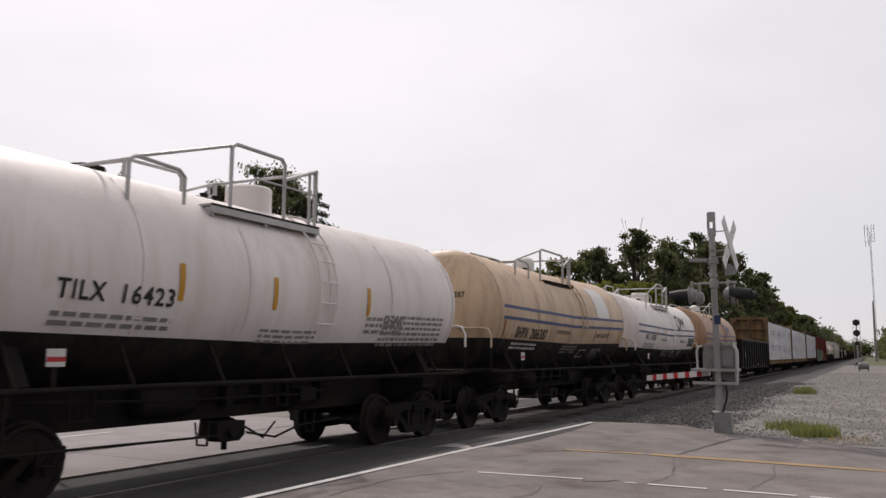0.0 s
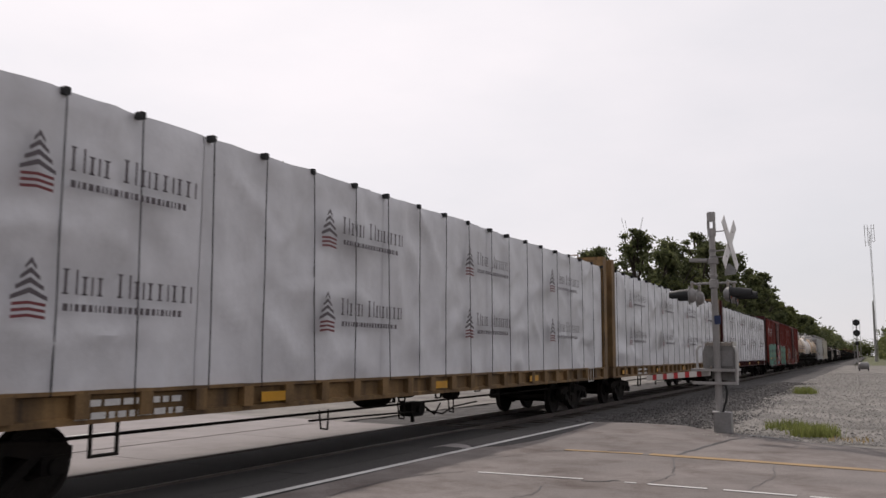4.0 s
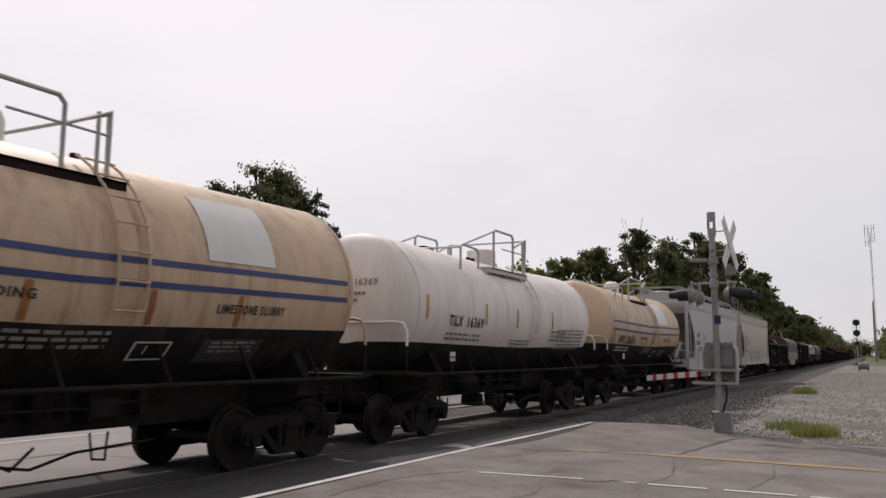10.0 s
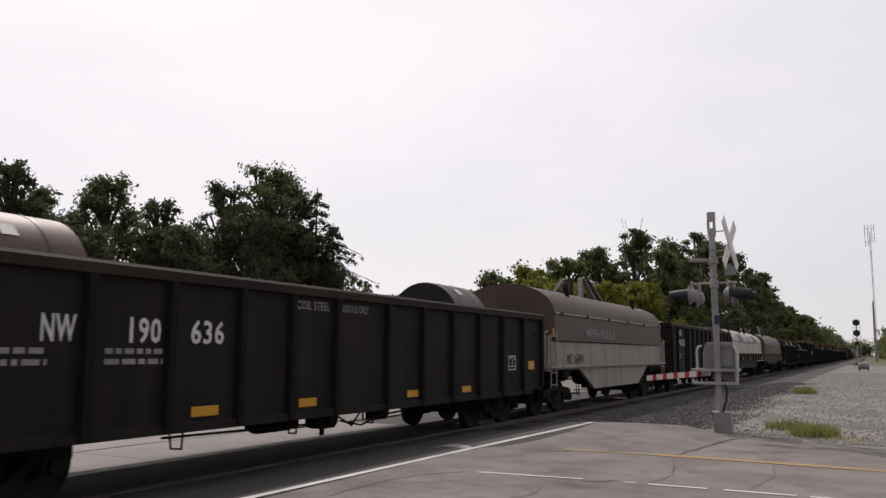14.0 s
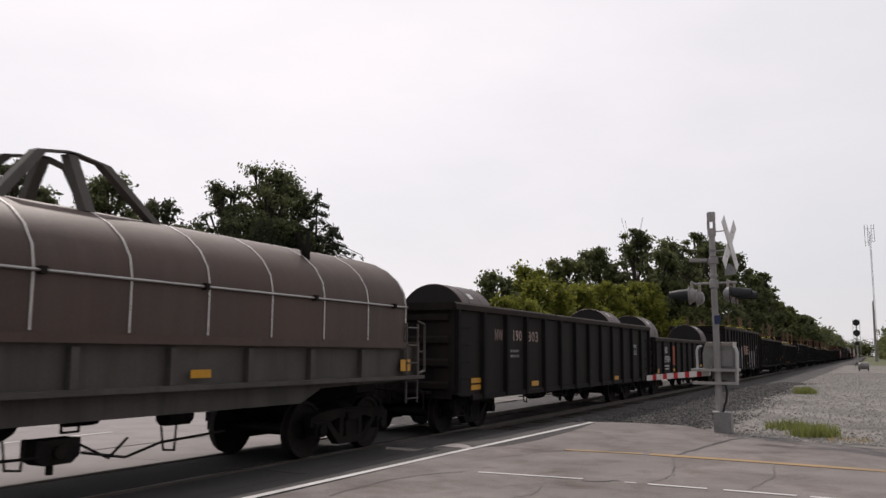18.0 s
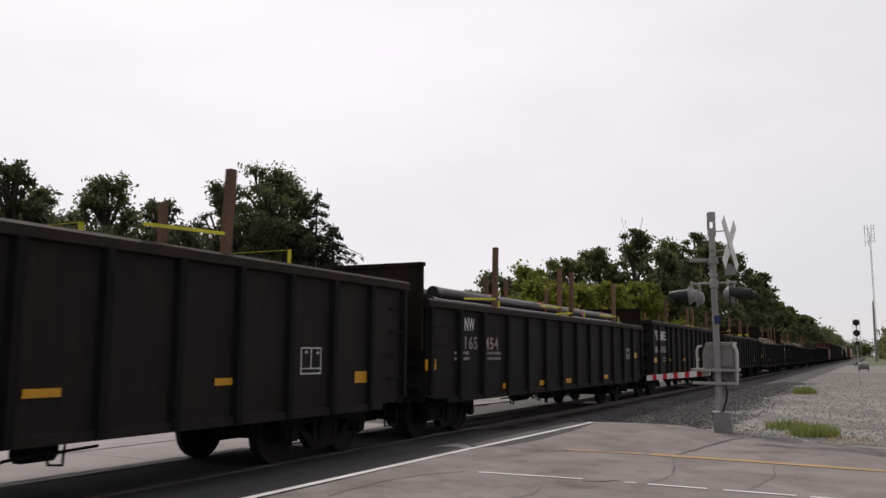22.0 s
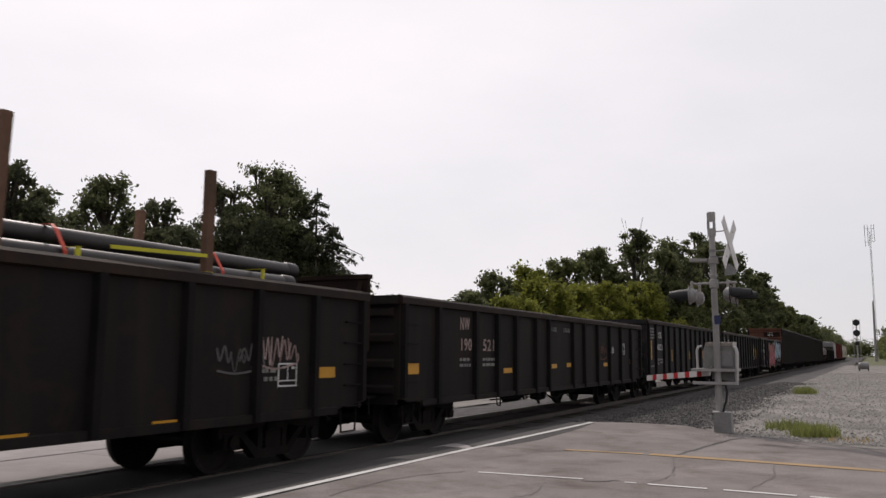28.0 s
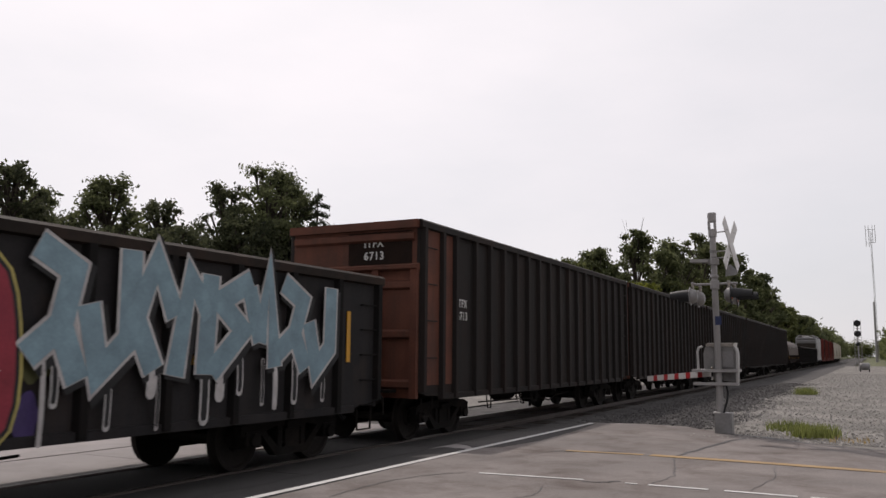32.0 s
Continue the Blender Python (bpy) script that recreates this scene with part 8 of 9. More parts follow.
    for x in (-0.33, 0.30):
        part("cross_piece", MB().tube([(x, -0.42, 2.70), (x, 0.42, 2.70)], 0.020, 8), MAST_GREY, arm)
        for y in (-0.38, 0.38):
            lamp = part("flasher", MB().lathe([(-0.08, 0.02), (-0.08, 0.065), (-0.05, 0.11), (0.0, 0.135), (0.05, 0.135)], (0, 0, 0), "x", 22), BOX_SILVER, sig, "round crossing lamp with silver back and black visor",
                        at=pose(x, y, 2.46, 0, 0, 180 if x < 0 else 0))
            part("backplate", MB().lathe([(0.035, 0.13), (0.035, 0.168), (0.05, 0.168), (0.05, 0.13)], (0, 0, 0), "x", 26), BOX_SILVER if x < 0 else BLACK_PLASTIC, lamp)
            vis = [[(xx, rr * math.cos(a), rr * math.sin(a) + dz) for a in (math.pi * (1.12 - 1.24 * i / 14) for i in range(15))] for xx, rr, dz in ((0.05, 0.125, 0), (0.22, 0.112, 0.0), (0.40, 0.095, -0.01), (0.40, 0.087, -0.01), (0.22, 0.104, 0.0), (0.05, 0.117, 0))]
            part("visor", MB().loft(vis, close=False), BLACK_PLASTIC, lamp)
            part("lens", MB().lathe([(0.045, 0.115), (0.06, 0.08), (0.07, 0.005)], (0, 0, 0), "x", 22), RED_LENS, lamp)
            part("hanger", MB().cyl((0, 0, 0.13), (0, 0, 0.26), 0.026, n=10), BRIGHT_STEEL, lamp)
    part("notice_plate", MB().box(-0.01, 0.10, -0.068, -0.063, 1.94, 2.10), BLUE_PANEL, sig, "small blue notice plate")
    # gate machine
    mech = part("gate_machine", MB().prism([(-0.27, 1.14), (0.30, 1.14), (0.31, 1.42), (0.27, 1.55), (-0.23, 1.55), (-0.27, 1.42)], "y", 0.08, 0.52), GATE_GREY, sig, "grey cast gate machine housing")
    # lid paler than the housing below it
    part("machine_lid", MB().box(-0.22, 0.27, 0.06, 0.54, 1.552, 1.60), BRIGHT_STEEL, mech, "pale lid")
    part("inspection_cover", MB().box(0.05, 0.27, 0.06, 0.078, 1.18, 1.46), BOX_SILVER, mech)
    part("mounting_shelf", MB().box(-0.46, 0.33, -0.10, 0.56, 1.085, 1.135), MAST_GREY, sig)
    part("shelf_bolt", MB().cyl((-0.10, -0.11, 1.15), (-0.10, -0.06, 1.17), 0.02, n=8), BRIGHT_STEEL, sig)
    part("guard_pipe", MB().tube([(-0.35, -0.02, 1.13), (-0.355, -0.02, 1.46), (-0.33, 0.0, 1.53), (-0.28, 0.04, 1.55)], 0.022, 8), GALV, sig)
    part("guard_pipe", MB().tube([(0.33, -0.02, 0.90), (0.35, -0.02, 1.42), (0.33, 0.0, 1.50), (0.29, 0.04, 1.53)], 0.030, 8), GALV, sig)
    part("lower_bar", MB().box(-0.44, 0.35, -0.10, 0.02, 0.85, 0.90), MAST_GREY, sig)
    for k in range(5):
        part("lid_rib", MB().box(-0.19 + 0.105 * k, -0.14 + 0.105 * k, 0.055, 0.545, 1.60, 1.62), BRIGHT_STEEL, mech, smooth=False)
    part("counterweight", MB().box(0.06, 0.28, 0.10, 0.42, 0.92, 1.08), GATE_GREY, sig)
    part("counterweight", MB().box(-0.12, 0.02, 0.12, 0.40, 0.94, 1.08), GATE_GREY, sig)
    part("cable", MB().tube([(0.12, 0.0, 0.86), (0.15, -0.02, 0.72), (0.13, -0.03, 0.56), (0.09, -0.04, 0.44), (0.07, -0.05, 0.35)], 0.020, 7), BLACK_PLASTIC, sig)


def gate_arm():
    """The lowered arm, across the road from its machine, reaching back to the pivot."""
    y = 15.66
    g = thing("gate_arm", "lowered crossing gate arm with red and white stripes", "gate arm", pose(0, 0, 0))
    a, b = Vector((-2.62, y + 0.05, 1.06)), Vector((-4.25, 17.7, 0.88))
    way = (b - a)
    cuts = [0.0]
    for k in range(11):
        cuts.append(cuts[-1] + (0.066 if k % 2 == 1 else 0.1117))
    for k in range(11):
        p, q = a + way * cuts[k], a + way * (cuts[k + 1] - 0.002)
        up = Vector((0, 0, 0.055))
        t = way.cross(Vector((0, 0, 1))).normalized() * 0.012
        mb = MB().loft([[p + up - t, p + up + t, p - up + t, p - up - t], [q + up - t, q + up + t, q - up + t, q - up - t]])
        part("arm_stripe", mb, ARM_RED if k % 2 == 1 else ARM_WHITE, g, smooth=False)


def block_signal():
    s = thing("block_signal", "two-headed railway signal mast with black targets", "signal", pose(-1.05, 88.5, -0.05))
    part("mast", MB().cyl((0, 0, 0), (0, 0, 4.9), 0.06, n=8), MAST_GREY, s)
    for z in (4.55, 3.55):
        mb = MB().lathe([(-0.06, 0.28), (-0.02, 0.31), (0.0, 0.31), (0.0, 0.05)], (0, -0.1, z), "y", 20)
        h = part("signal_head", mb, BLACK_PLASTIC, s, "black round signal head")
        part("visor", MB().lathe([(-0.4, 0.13), (-0.05, 0.14)], (0, -0.1, z), "y", 14), BLACK_PLASTIC, h)
        part("head_box", MB().box(-0.18, 0.18, -0.05, 0.25, z - 0.2, z + 0.2), BLACK_PLASTIC, h)
    cage = MB()
    for x in (-0.3, 0.3):
        cage.tube([(x, 0.35, 0), (x, 0.35, 4.9)], 0.02, 5)
    for k in range(16):
        cage.cyl((-0.3, 0.35, 0.3 + k * 0.29), (0.3, 0.35, 0.3 + k * 0.29), 0.012, n=5)
    part("ladder", cage, MAST_GREY, s)
    part("number_board", MB().box(-0.16, 0.16, -0.12, -0.09, 2.4, 2.75), BLACK_PLASTIC, s)
    b = thing("relay_case", "silver rounded relay case on short legs", "equipment case", pose(-0.55, 84.0, -0.12))
    mb = MB().lathe([(-0.44, 0.05), (-0.40, 0.25), (-0.28, 0.33), (0.28, 0.33), (0.40, 0.25), (0.44, 0.05)], (0, 0, 0.58), "x", 18)
    part("case", mb, BOX_SILVER, b)
    part("leg", MB().box(-0.4, -0.32, -0.2, 0.2, 0, 0.35), FRAME_BLACK, b)
    part("leg", MB().box(0.32, 0.4, -0.2, 0.2, 0, 0.35), FRAME_BLACK, b)


def tower():
    t = thing("radio_tower", "thin grey lattice radio tower with antennas on top", "tower", pose(1.75, 240, -0.2, 0, -0.55, 0))
    mb = MB()
    for a in range(3):
        x, y = 0.18 * math.cos(a * 2.094), 0.18 * math.sin(a * 2.094)
        mb.cyl((x, y, 0), (x, y, 34.0), 0.045, n=5)
    for k in range(56):
        z = k * 0.6
        for a in range(3):
            p, q = ((0.18 * math.cos(b * 2.094), 0.18 * math.sin(b * 2.094)) for b in (a, a + 1))
            mb.cyl((*p, z), (*q, z + 0.6), 0.022, n=4)
    part("lattice", mb, MAST_GREY, t)
    ant = MB()
    for z in (31.0, 34.5):
        ant.tube([(-1.1, 0, z), (1.1, 0, z)], 0.05, 5)
    for x in (-1.1, -0.4, 0.5, 1.1):
        ant.tube([(x, 0, 31 if x > 0 else 30), (x, 0, 35.6)], 0.07, 5)
    part("antenna", ant, MAST_GREY, t)
    p = thing("utility_pole", "thin grey pole near the tower", "pole", pose(1.3, 240, -0.2))
    part("pole", MB().cyl((0, 0, 0), (0, 0, 15.5), 0.28, 0.2, 8), MAST_GREY, p)


# ------------------------------------------------------------ build the place
build_ground()
build_road()
build_track()
crack([(-2.46, 11.8), (-2.31, 13.09), (-2.12, 14.38), (-1.95, 14.9)], 0.10, 3)
crack([(-2.29, 15.55), (-1.79, 15.33), (-1.29, 14.89)], 0.26, 9)
crack([(-1.29, 14.89), (-0.8, 14.43), (-0.11, 14.2), (0.6, 13.98)], 0.12, 11)
crack([(-2.46, 11.64), (-2.28, 10.8), (-2.1, 9.91), (-2.2, 9.1)], 0.022, 6)
crack([(-3.62, 11.70), (-3.45, 11.80), (-3.28, 11.98)], 0.07, 4)
crack([(-4.1, 11.4), (-3.85, 11.55)], 0.06, 14)
crack([(-2.90, 8.93), (-2.69, 9.01), (-2.55, 9.2)], 0.07, 5)
crack([(-4.74, 6.78), (-4.77, 7.41), (-4.74, 8.05), (-4.54, 8.63), (-4.3, 8.9)], 0.030, 16)
crack([(-3.2, 7.4), (-3.05, 7.9), (-3.15, 8.4)], 0.018, 17)
crack([(-4.68, 9.77), (-4.35, 10.8), (-4.04, 11.69)], 0.016, 18)
crack([(-3.5, 13.2), (-2.9, 13.35), (-2.4, 13.2)], 0.016, 19)
crack([(-1.2, 9.2), (-1.05, 10.3), (-1.15, 11.5)], 0.014, 20)
crack([(0.1, 10.0), (0.35, 11.5), (0.2, 13.7)], 0.016, 21)
crossing_signal()
gate_arm()
block_signal()
tower()
build_trees()
scatter_stones("ballast_stones", 9000, lambda r: (lambda x, y: (XC + x, y, (-0.40 if x < 2.4 else min(-0.05, -0.40 + (x - 2.4) * 0.16))))(r.uniform(1.6, 6.3), 16.9 + 30 * r.rand() ** 1.6), 0.022, 0.046, STONE, "loose dark grey ballast stones", 3)
scatter_stones("gravel_stones", 16000, lambda r: (lambda x, y: (x, y, -0.02))(r.uniform(-3.0, 4.5), 14.9 + 60 * r.rand() ** 1.7), 0.010, 0.030, STONE_PALE, "loose pale limestone gravel stones", 4)
def oval(r, x, y, rx, ry):
    a, d = r.uniform(0, 6.28), math.sqrt(r.rand())
    return (x + math.cos(a) * d * rx + r.normal() * 0.08, y + math.sin(a) * d * ry + r.normal() * 0.1, -0.02)


grass_patch("grass_tuft", 1100, lambda r: oval(r, -0.95, 16.2, 0.34, 0.5), 0.25, GRASS, "tuft of bright green weeds in the gravel", 8)
grass_patch("grass_tuft", 420, lambda r: oval(r, -1.5, 17.4, 0.34, 0.65), 0.2, GRASS, "tuft of bright green weeds in the gravel", 12)
grass_patch("grass_tuft", 70, lambda r: oval(r, -0.35, 15.5, 0.35, 0.25), 0.10, DRY_GRASS, "dry yellow grass at the road edge", 9)
grass_patch("grass_tuft", 700, lambda r: oval(r, -2.2, 33.5, 0.35, 0.9), 0.3, GRASS, "tuft of bright green weeds in the gravel", 10)
grass_patch("grass_tuft", 2500, lambda r: (3.5 + abs(r.normal()) * 2.0, 80 + r.normal() * 12, -0.02), 1.1, GRASS, "tall weeds beside the yard", 11)

# ------------------------------------------------------------ the train, from its near end on
TILX = "white tank car with black underside and top railing"
TANT = "stained cream tank car with black underside and blue stripes"
tank_car(4.40, 10.3, TILX, TANK_WHITE, "TILX", "16423", black_line=1.58, strips=(-2.25, -0.47, 1.95), dome="square")
tank_car(17.01, 10.3, TANT, TANK_TAN, "SHPX", "206387", (2.42, 2.16), 1.72, strips=(-4.95, 2.0, 3.4, 4.7), patch=(2.2, 3.45, 2.50, 3.42), strip_mat=RUST_STRIP)
tank_car(29.5, 10.8, "white tank car with two blue stripes and black underside", TANK_WHITE, "NATX", "160020", (2.42, 2.18), 1.62, strips=(-2.3, -0.85, 2.1), dome="square", emblem=LOGO_GREY)
tank_car(43.03, 10.3, "ochre-stained tank car with blue stripes and black underside", TANK_OCHRE, "SHPX", "204381", (2.42, 2.16), 1.72, strips=(-4.95, -3.2, -1.7, 1.55), strip_mat=RUST_STRIP, emblem=BLUE)
W, F_, G_ = WHITE_LETTER, FADED_LETTER, GREY_LETTER
gondola(55.15, 15.8, "black gondola with a blue number panel, rusty rim", 2.33, 0.45, 13, marks=(("IHB", 0.24, 1.65, 1.66, 0.48, W), ("493", 0.25, 1.55, 1.28, 0.62, W)), panels=((1.5, 1.16, 0.78, 0.46, BLUE_PANEL),),
        reflect=((2.75, 0.55, 0.45, 0.13), (8.5, 0.6, 0.42, 0.12), (11.6, 0.62, 0.4, 0.12), (14.4, 0.75, 0.36, 0.1)), stencils=((5.5, 0.6, 0.9, 1, G_),))
centre_beam(71.51, 22.4, CB_YELLOW, "ochre-yellow centre-beam flat car carrying white-wrapped lumber", 11)
centre_beam(94.5, 21.4, CB_YELLOW, "ochre-yellow centre-beam flat car carrying white-wrapped lumber", 12)
centre_beam(116.71, 21.6, CB_MAROON, "maroon centre-beam flat car carrying white-wrapped lumber", 13)
P = PAINT
box_car(139.57, 15.1, "oxide-red box car with teal graffiti and white marks", (5.8, 9.1), 5, 5, logo=(0.6, 2.97, 2.5), seed=4, strips=((1.3, 1.05, 1.15, 0.8), (5.2, 1.05, 1.15, 0.5), (10.4, 1.1, 1.2, 0.4)),
        extras=(lambda c, h, xs: block_piece(c, xs + 0.085, -h + 0.25, -h + 5.55, 0.62, 2.10, P["teal"], P["black"], P["black"], (1, 0, 1, 0), 3, 0, 0, None, P["yellow"], 0.50, False),
                lambda c, h, xs: block_piece(c, xs + 0.085, -h + 10.2, -h + 14.5, 0.66, 2.02, P["teal"], P["black"], P["black"], (0, 1, 0), 9, 0, 0, None, P["yellow"], 0.50, False),
                lambda c, h, xs: [spray_cloud(c, xs + 0.084, -h + y, z, w, q, P[m], k) for k, (y, z, w, q, m) in enumerate(((2.0, 1.3, 2.6, 1.5, "olive"), (4.4, 1.3, 2.4, 1.4, "teal"), (12.4, 1.25, 4.6, 1.35, "olive"), (13.0, 1.3, 2.2, 1.3, "teal")))],
                lambda c, h, xs: [part(nm, column_strip([(-h + y0 + (y1 - y0) * i / 24, 0.56 - g + 0.05 * math.sin(1.9 * i), 2.14 + g + 0.05 * math.sin(1.3 * i + y0) - 0.10 * (i in (0, 24))) for i in range(25)], xs + d), P[m], c, smooth=False) for y0, y1 in ((0.15, 5.6), (10.1, 14.55)) for nm, g, d, m in (("paint_rim", 0.045, 0.078, "chalk white"), ("paint_backing", 0.0, 0.080, "black"))],
                lambda c, h, xs: block_piece(c, xs + 0.085, -h + 9.15, -h + 10.15, 0.60, 2.12, P["olive"], P["black"], P["chalk white"], (3,), 5, 0, 0, None, P["chalk white"], 0.5),
                lambda c, h, xs: [spray_cloud(c, xs + 0.118 + 0.002 * k, -h + y, z, w, q, P[m], 9 + k) for k, (y, z, w, q, m) in enumerate(((7.4, 1.25, 3.0, 1.35, "pink"), (7.35, 1.85, 1.5, 0.95, "rose"), (7.3, 0.74, 1.7, 0.40, "silver blue"), (8.4, 1.15, 0.7, 0.9, "pink"), (7.3, 1.62, 1.2, 0.62, "black")))],
                lambda c, h, xs: [part("paint_bar", ribbon([(-h + y, 1.46), (-h + y + 0.07, 1.66), (-h + y + 0.02, 1.84)], 0.07, xs + 0.134), P["mint"], c, smooth=False) for y in (6.98, 7.16, 7.42, 7.60)],
                lambda c, h, xs: block_piece(c, xs + 0.130, -h + 6.1, -h + 7.05, 1.00, 1.36, P["chalk white"], P["black"], P["black"], (0, 3, 6), 6, 0.05, 0, None, None, 0.5),
                lambda c, h, xs: block_piece(c, xs + 0.130, -h + 7.7, -h + 8.55, 1.00, 1.34, P["chalk white"], P["black"], P["black"], (5, 2, 3), 7, 0.05, 0, None, None, 0.5)))
box_car(155.66, 14.9, "oxide-red box car with pale graffiti and faded lettering", (5.75, 9.0), 5, 5, seed=5, strips=((0.25, 1.0, 1.9, 0.1),), marks=(("531983", 0.15, 0.78, 2.50, 0.92, W), ("SERVES", 0.24, 10.3, 2.72, 2.1, F_), ("THE SOUTH", 0.25, 10.1, 2.16, 2.6, F_)), blocks=((0.85, 3.22, 4.7, 0.62, 8), (10.15, 3.36, 2.45, 0.24, 8)),
        extras=(lambda c, h, xs: filled_piece(c, xs + 0.030, [(-h + a, -h + b, f, t) for a, b, f, t in ((1.50, 2.35, 0.56, 1.98), (2.40, 3.25, 0.55, 2.10), (3.30, 4.15, 0.55, 2.10), (4.20, 5.15, 0.53, 1.80))], (P["grey"], P["ash"], P["grey"]), (P["rust tan"],), 1.02, P["chalk white"], P["black"], 14),
                lambda c, h, xs: part("number_panel", MB().box(xs + 0.036, xs + 0.044, -h + 1.86, -h + 3.80, 1.44, 1.84), BOX_RED, c, "repainted red panel with the number", smooth=False),
                lambda c, h, xs: [lettering(q, 0.23, -h + y, 1.52, xs + 0.047, WHITE_LETTER, c, fit=0.45) for q, y in (("531", 1.98), ("903", 3.12))],
                lambda c, h, xs: [part("reflector_strip", MB().box(xs + 0.078, xs + 0.082, -h + y, -h + y + 0.09, z, z + 0.42), ORANGE_TAPE, c, smooth=False) for y, z in ((2.62, 1.36), (4.72, 1.36), (9.98, 1.34), (12.74, 1.36), (14.73, 0.92))],
                lambda c, h, xs: filled_piece(c, xs + 0.030, [(-h + a, -h + b, f, t) for a, b, f, t in ((9.16, 9.72, 0.55, 1.96), (9.82, 10.62, 0.52, 1.94), (10.70, 11.45, 0.50, 1.92), (11.52, 12.20, 0.50, 1.90), (12.26, 12.90, 0.62, 1.78))], (P["ash"], P["pale mint"]), (P["ash"], P["ash"], P["pale mint"]), 0.86, P["chalk white"], P["black"], 15),
                lambda c, h, xs: [spray_cloud(c, xs + 0.028 + 0.001 * k, -h + y, z, w, q, P[m], 30 + k) for k, (y, z, w, q, m) in enumerate(((0.98, 1.52, 0.62, 0.32, "grey"), (0.95, 1.10, 0.30, 0.42, "stain"), (1.25, 0.86, 0.34, 0.44, "stain"), (12.95, 0.90, 0.22, 0.34, "ash"), (2.1, 1.90, 0.8, 0.36, "pale mint"), (3.6, 1.96, 0.8, 0.3, "pale mint")))],
                lambda c, h, xs: [part("worn_spot", ribbon([(-h + y, z), (-h + y + d * 0.5, z + 0.015), (-h + y + d, z - 0.01)], w, xs + 0.084), P["stain"], c, smooth=False) for y, z, d, w in ((6.3, 0.98, 0.9, 0.03), (7.4, 1.00, 0.5, 0.035), (8.0, 1.30, 0.12, 0.05), (8.35, 1.24, 0.06, 0.08), (6.5, 1.30, 0.10, 0.03), (8.55, 1.36, 0.10, 0.05))]))
tank_car(172.23, 10.4, TANT, TANK_TAN, "SHPX", "206175", (2.42, 2.16), 1.72, strips=(-4.95, -0.5, 1.1, 2.6), patch=(2.0, 3.3, 2.56, 3.42), strip_mat=RUST_STRIP)
tank_car(185.01, 10.3, TILX, TANK_WHITE, "TILX", "16369", black_line=1.58, strips=(-4.9, -2.2, -0.4, 2.0), dome="square")
tank_car(197.69, 10.4, TANT, TANK_TAN, "SHPX", "206216", (2.42, 2.16), 1.72, strips=(-4.95, -2.6, 0.4, 4.7), patch=(1.1, 3.0, 2.56, 3.42), strip_mat=RUST_STRIP)
hopper_car(209.92, 16.1, "light grey covered hopper with black number", HOP_GREY, "ACFX", "56619", tags=((4.72, 6.35, 1.22, 1.90, P["black"], 8, 0.03, 4), (4.8, 6.3, 1.35, 1.85, P["black"], 6, 0.03, 5)), seed=21)
hopper_car(227.03, 16.0, "pale tan covered hopper with roof walkway and scrawl", HOP_TAN, "RUSX", "12124", board=4.22, seed=31, stand=True, tags=((4.9, 6.9, 1.30, 1.85, P["faint"], 6, 0.02, 5), (7.0, 10.2, 1.28, 1.80, P["faint"], 10, 0.02, 6), (7.2, 10.0, 1.32, 1.7, P["faint"], 8, 0.018, 7), (4.6, 9.5, 1.10, 1.2, P["faint"], 16, 0.012, 8)))
MARK = lambda a, b, y=1.6, z=1.75, pt=W, h=0.26: ((a, h, y, z + 0.42, 0.62, pt), (b, h, y - 0.05, z, 0.8 if len(b) < 5 else 1.35, pt))
REF = ((4.2, 0.60, 0.46, 0.12), (6.3, 0.60, 0.42, 0.12), (9.4, 0.60, 0.4, 0.12), (11.6, 0.60, 0.4, 0.12), (15.2, 1.0, 0.36, 0.2))
ST = ((1.5, 1.35, 0.7, 2, G_), (2.9, 1.35, 0.9, 2, G_))
SQ = (14.0, 1.0, 0.42)
gondola(243.66, 16.15, "black gondola loaded with steel coils, white number", 2.29, 0.43, 14, marks=(("NW", 0.27, 2.1, 1.48, 0.42, W), ("190", 0.27, 3.16, 1.48, 0.51, W), ("636", 0.27, 4.14, 1.48, 0.58, W), ("COIL STEEL", 0.12, 6.2, 2.0, 0.8, G_), ("LOADING ONLY", 0.12, 7.3, 2.0, 0.8, G_)), stencils=ST, reflect=REF, square=SQ)
coils(243.66, 16.15, (2.4, 13.4), 2.29)
coil_car(260.4, 13.2, "weathered brown coil car with a round hood", 1, COIL_BROWN, COIL_SILL, 1.74, 3.25, True, None, "NS 166991", 41, scrawl=((3.1, 6.2, 1.80, 2.1, P["grey"], COIL_BROWN, 9, 8),))
gondola(274.82, 16.2, "black gondola with yellow strip and white stencils", 2.62, 0.50, 15, marks=MARK("NS", "194210"), stencils=ST, strips=((15.4, 0.95, 1.81, 0.09),), square=(14.2, 0.70, 0.5))
coils(274.82, 16.2, (2.6, 13.6), 2.50)
coil_car(292.35, 15.1, "dirty light grey coil car with two round hoods", 2, COIL_GREY, SILL_RUST, 1.48, 3.02, False, (2.15, 2.35, 0.80), "NW 168597", 42, seams=False, scrawl=((1.35, 2.3, 1.58, 1.90, P["pink"], None, 3, 6),))
coil_car(309.24, 13.3, "brown coil car with a ribbed round hood", 1, COIL_BROWN, COIL_BASE, 1.48, 3.10, False, (0.95, 2.2, 0.20), "NS 167036", 43)
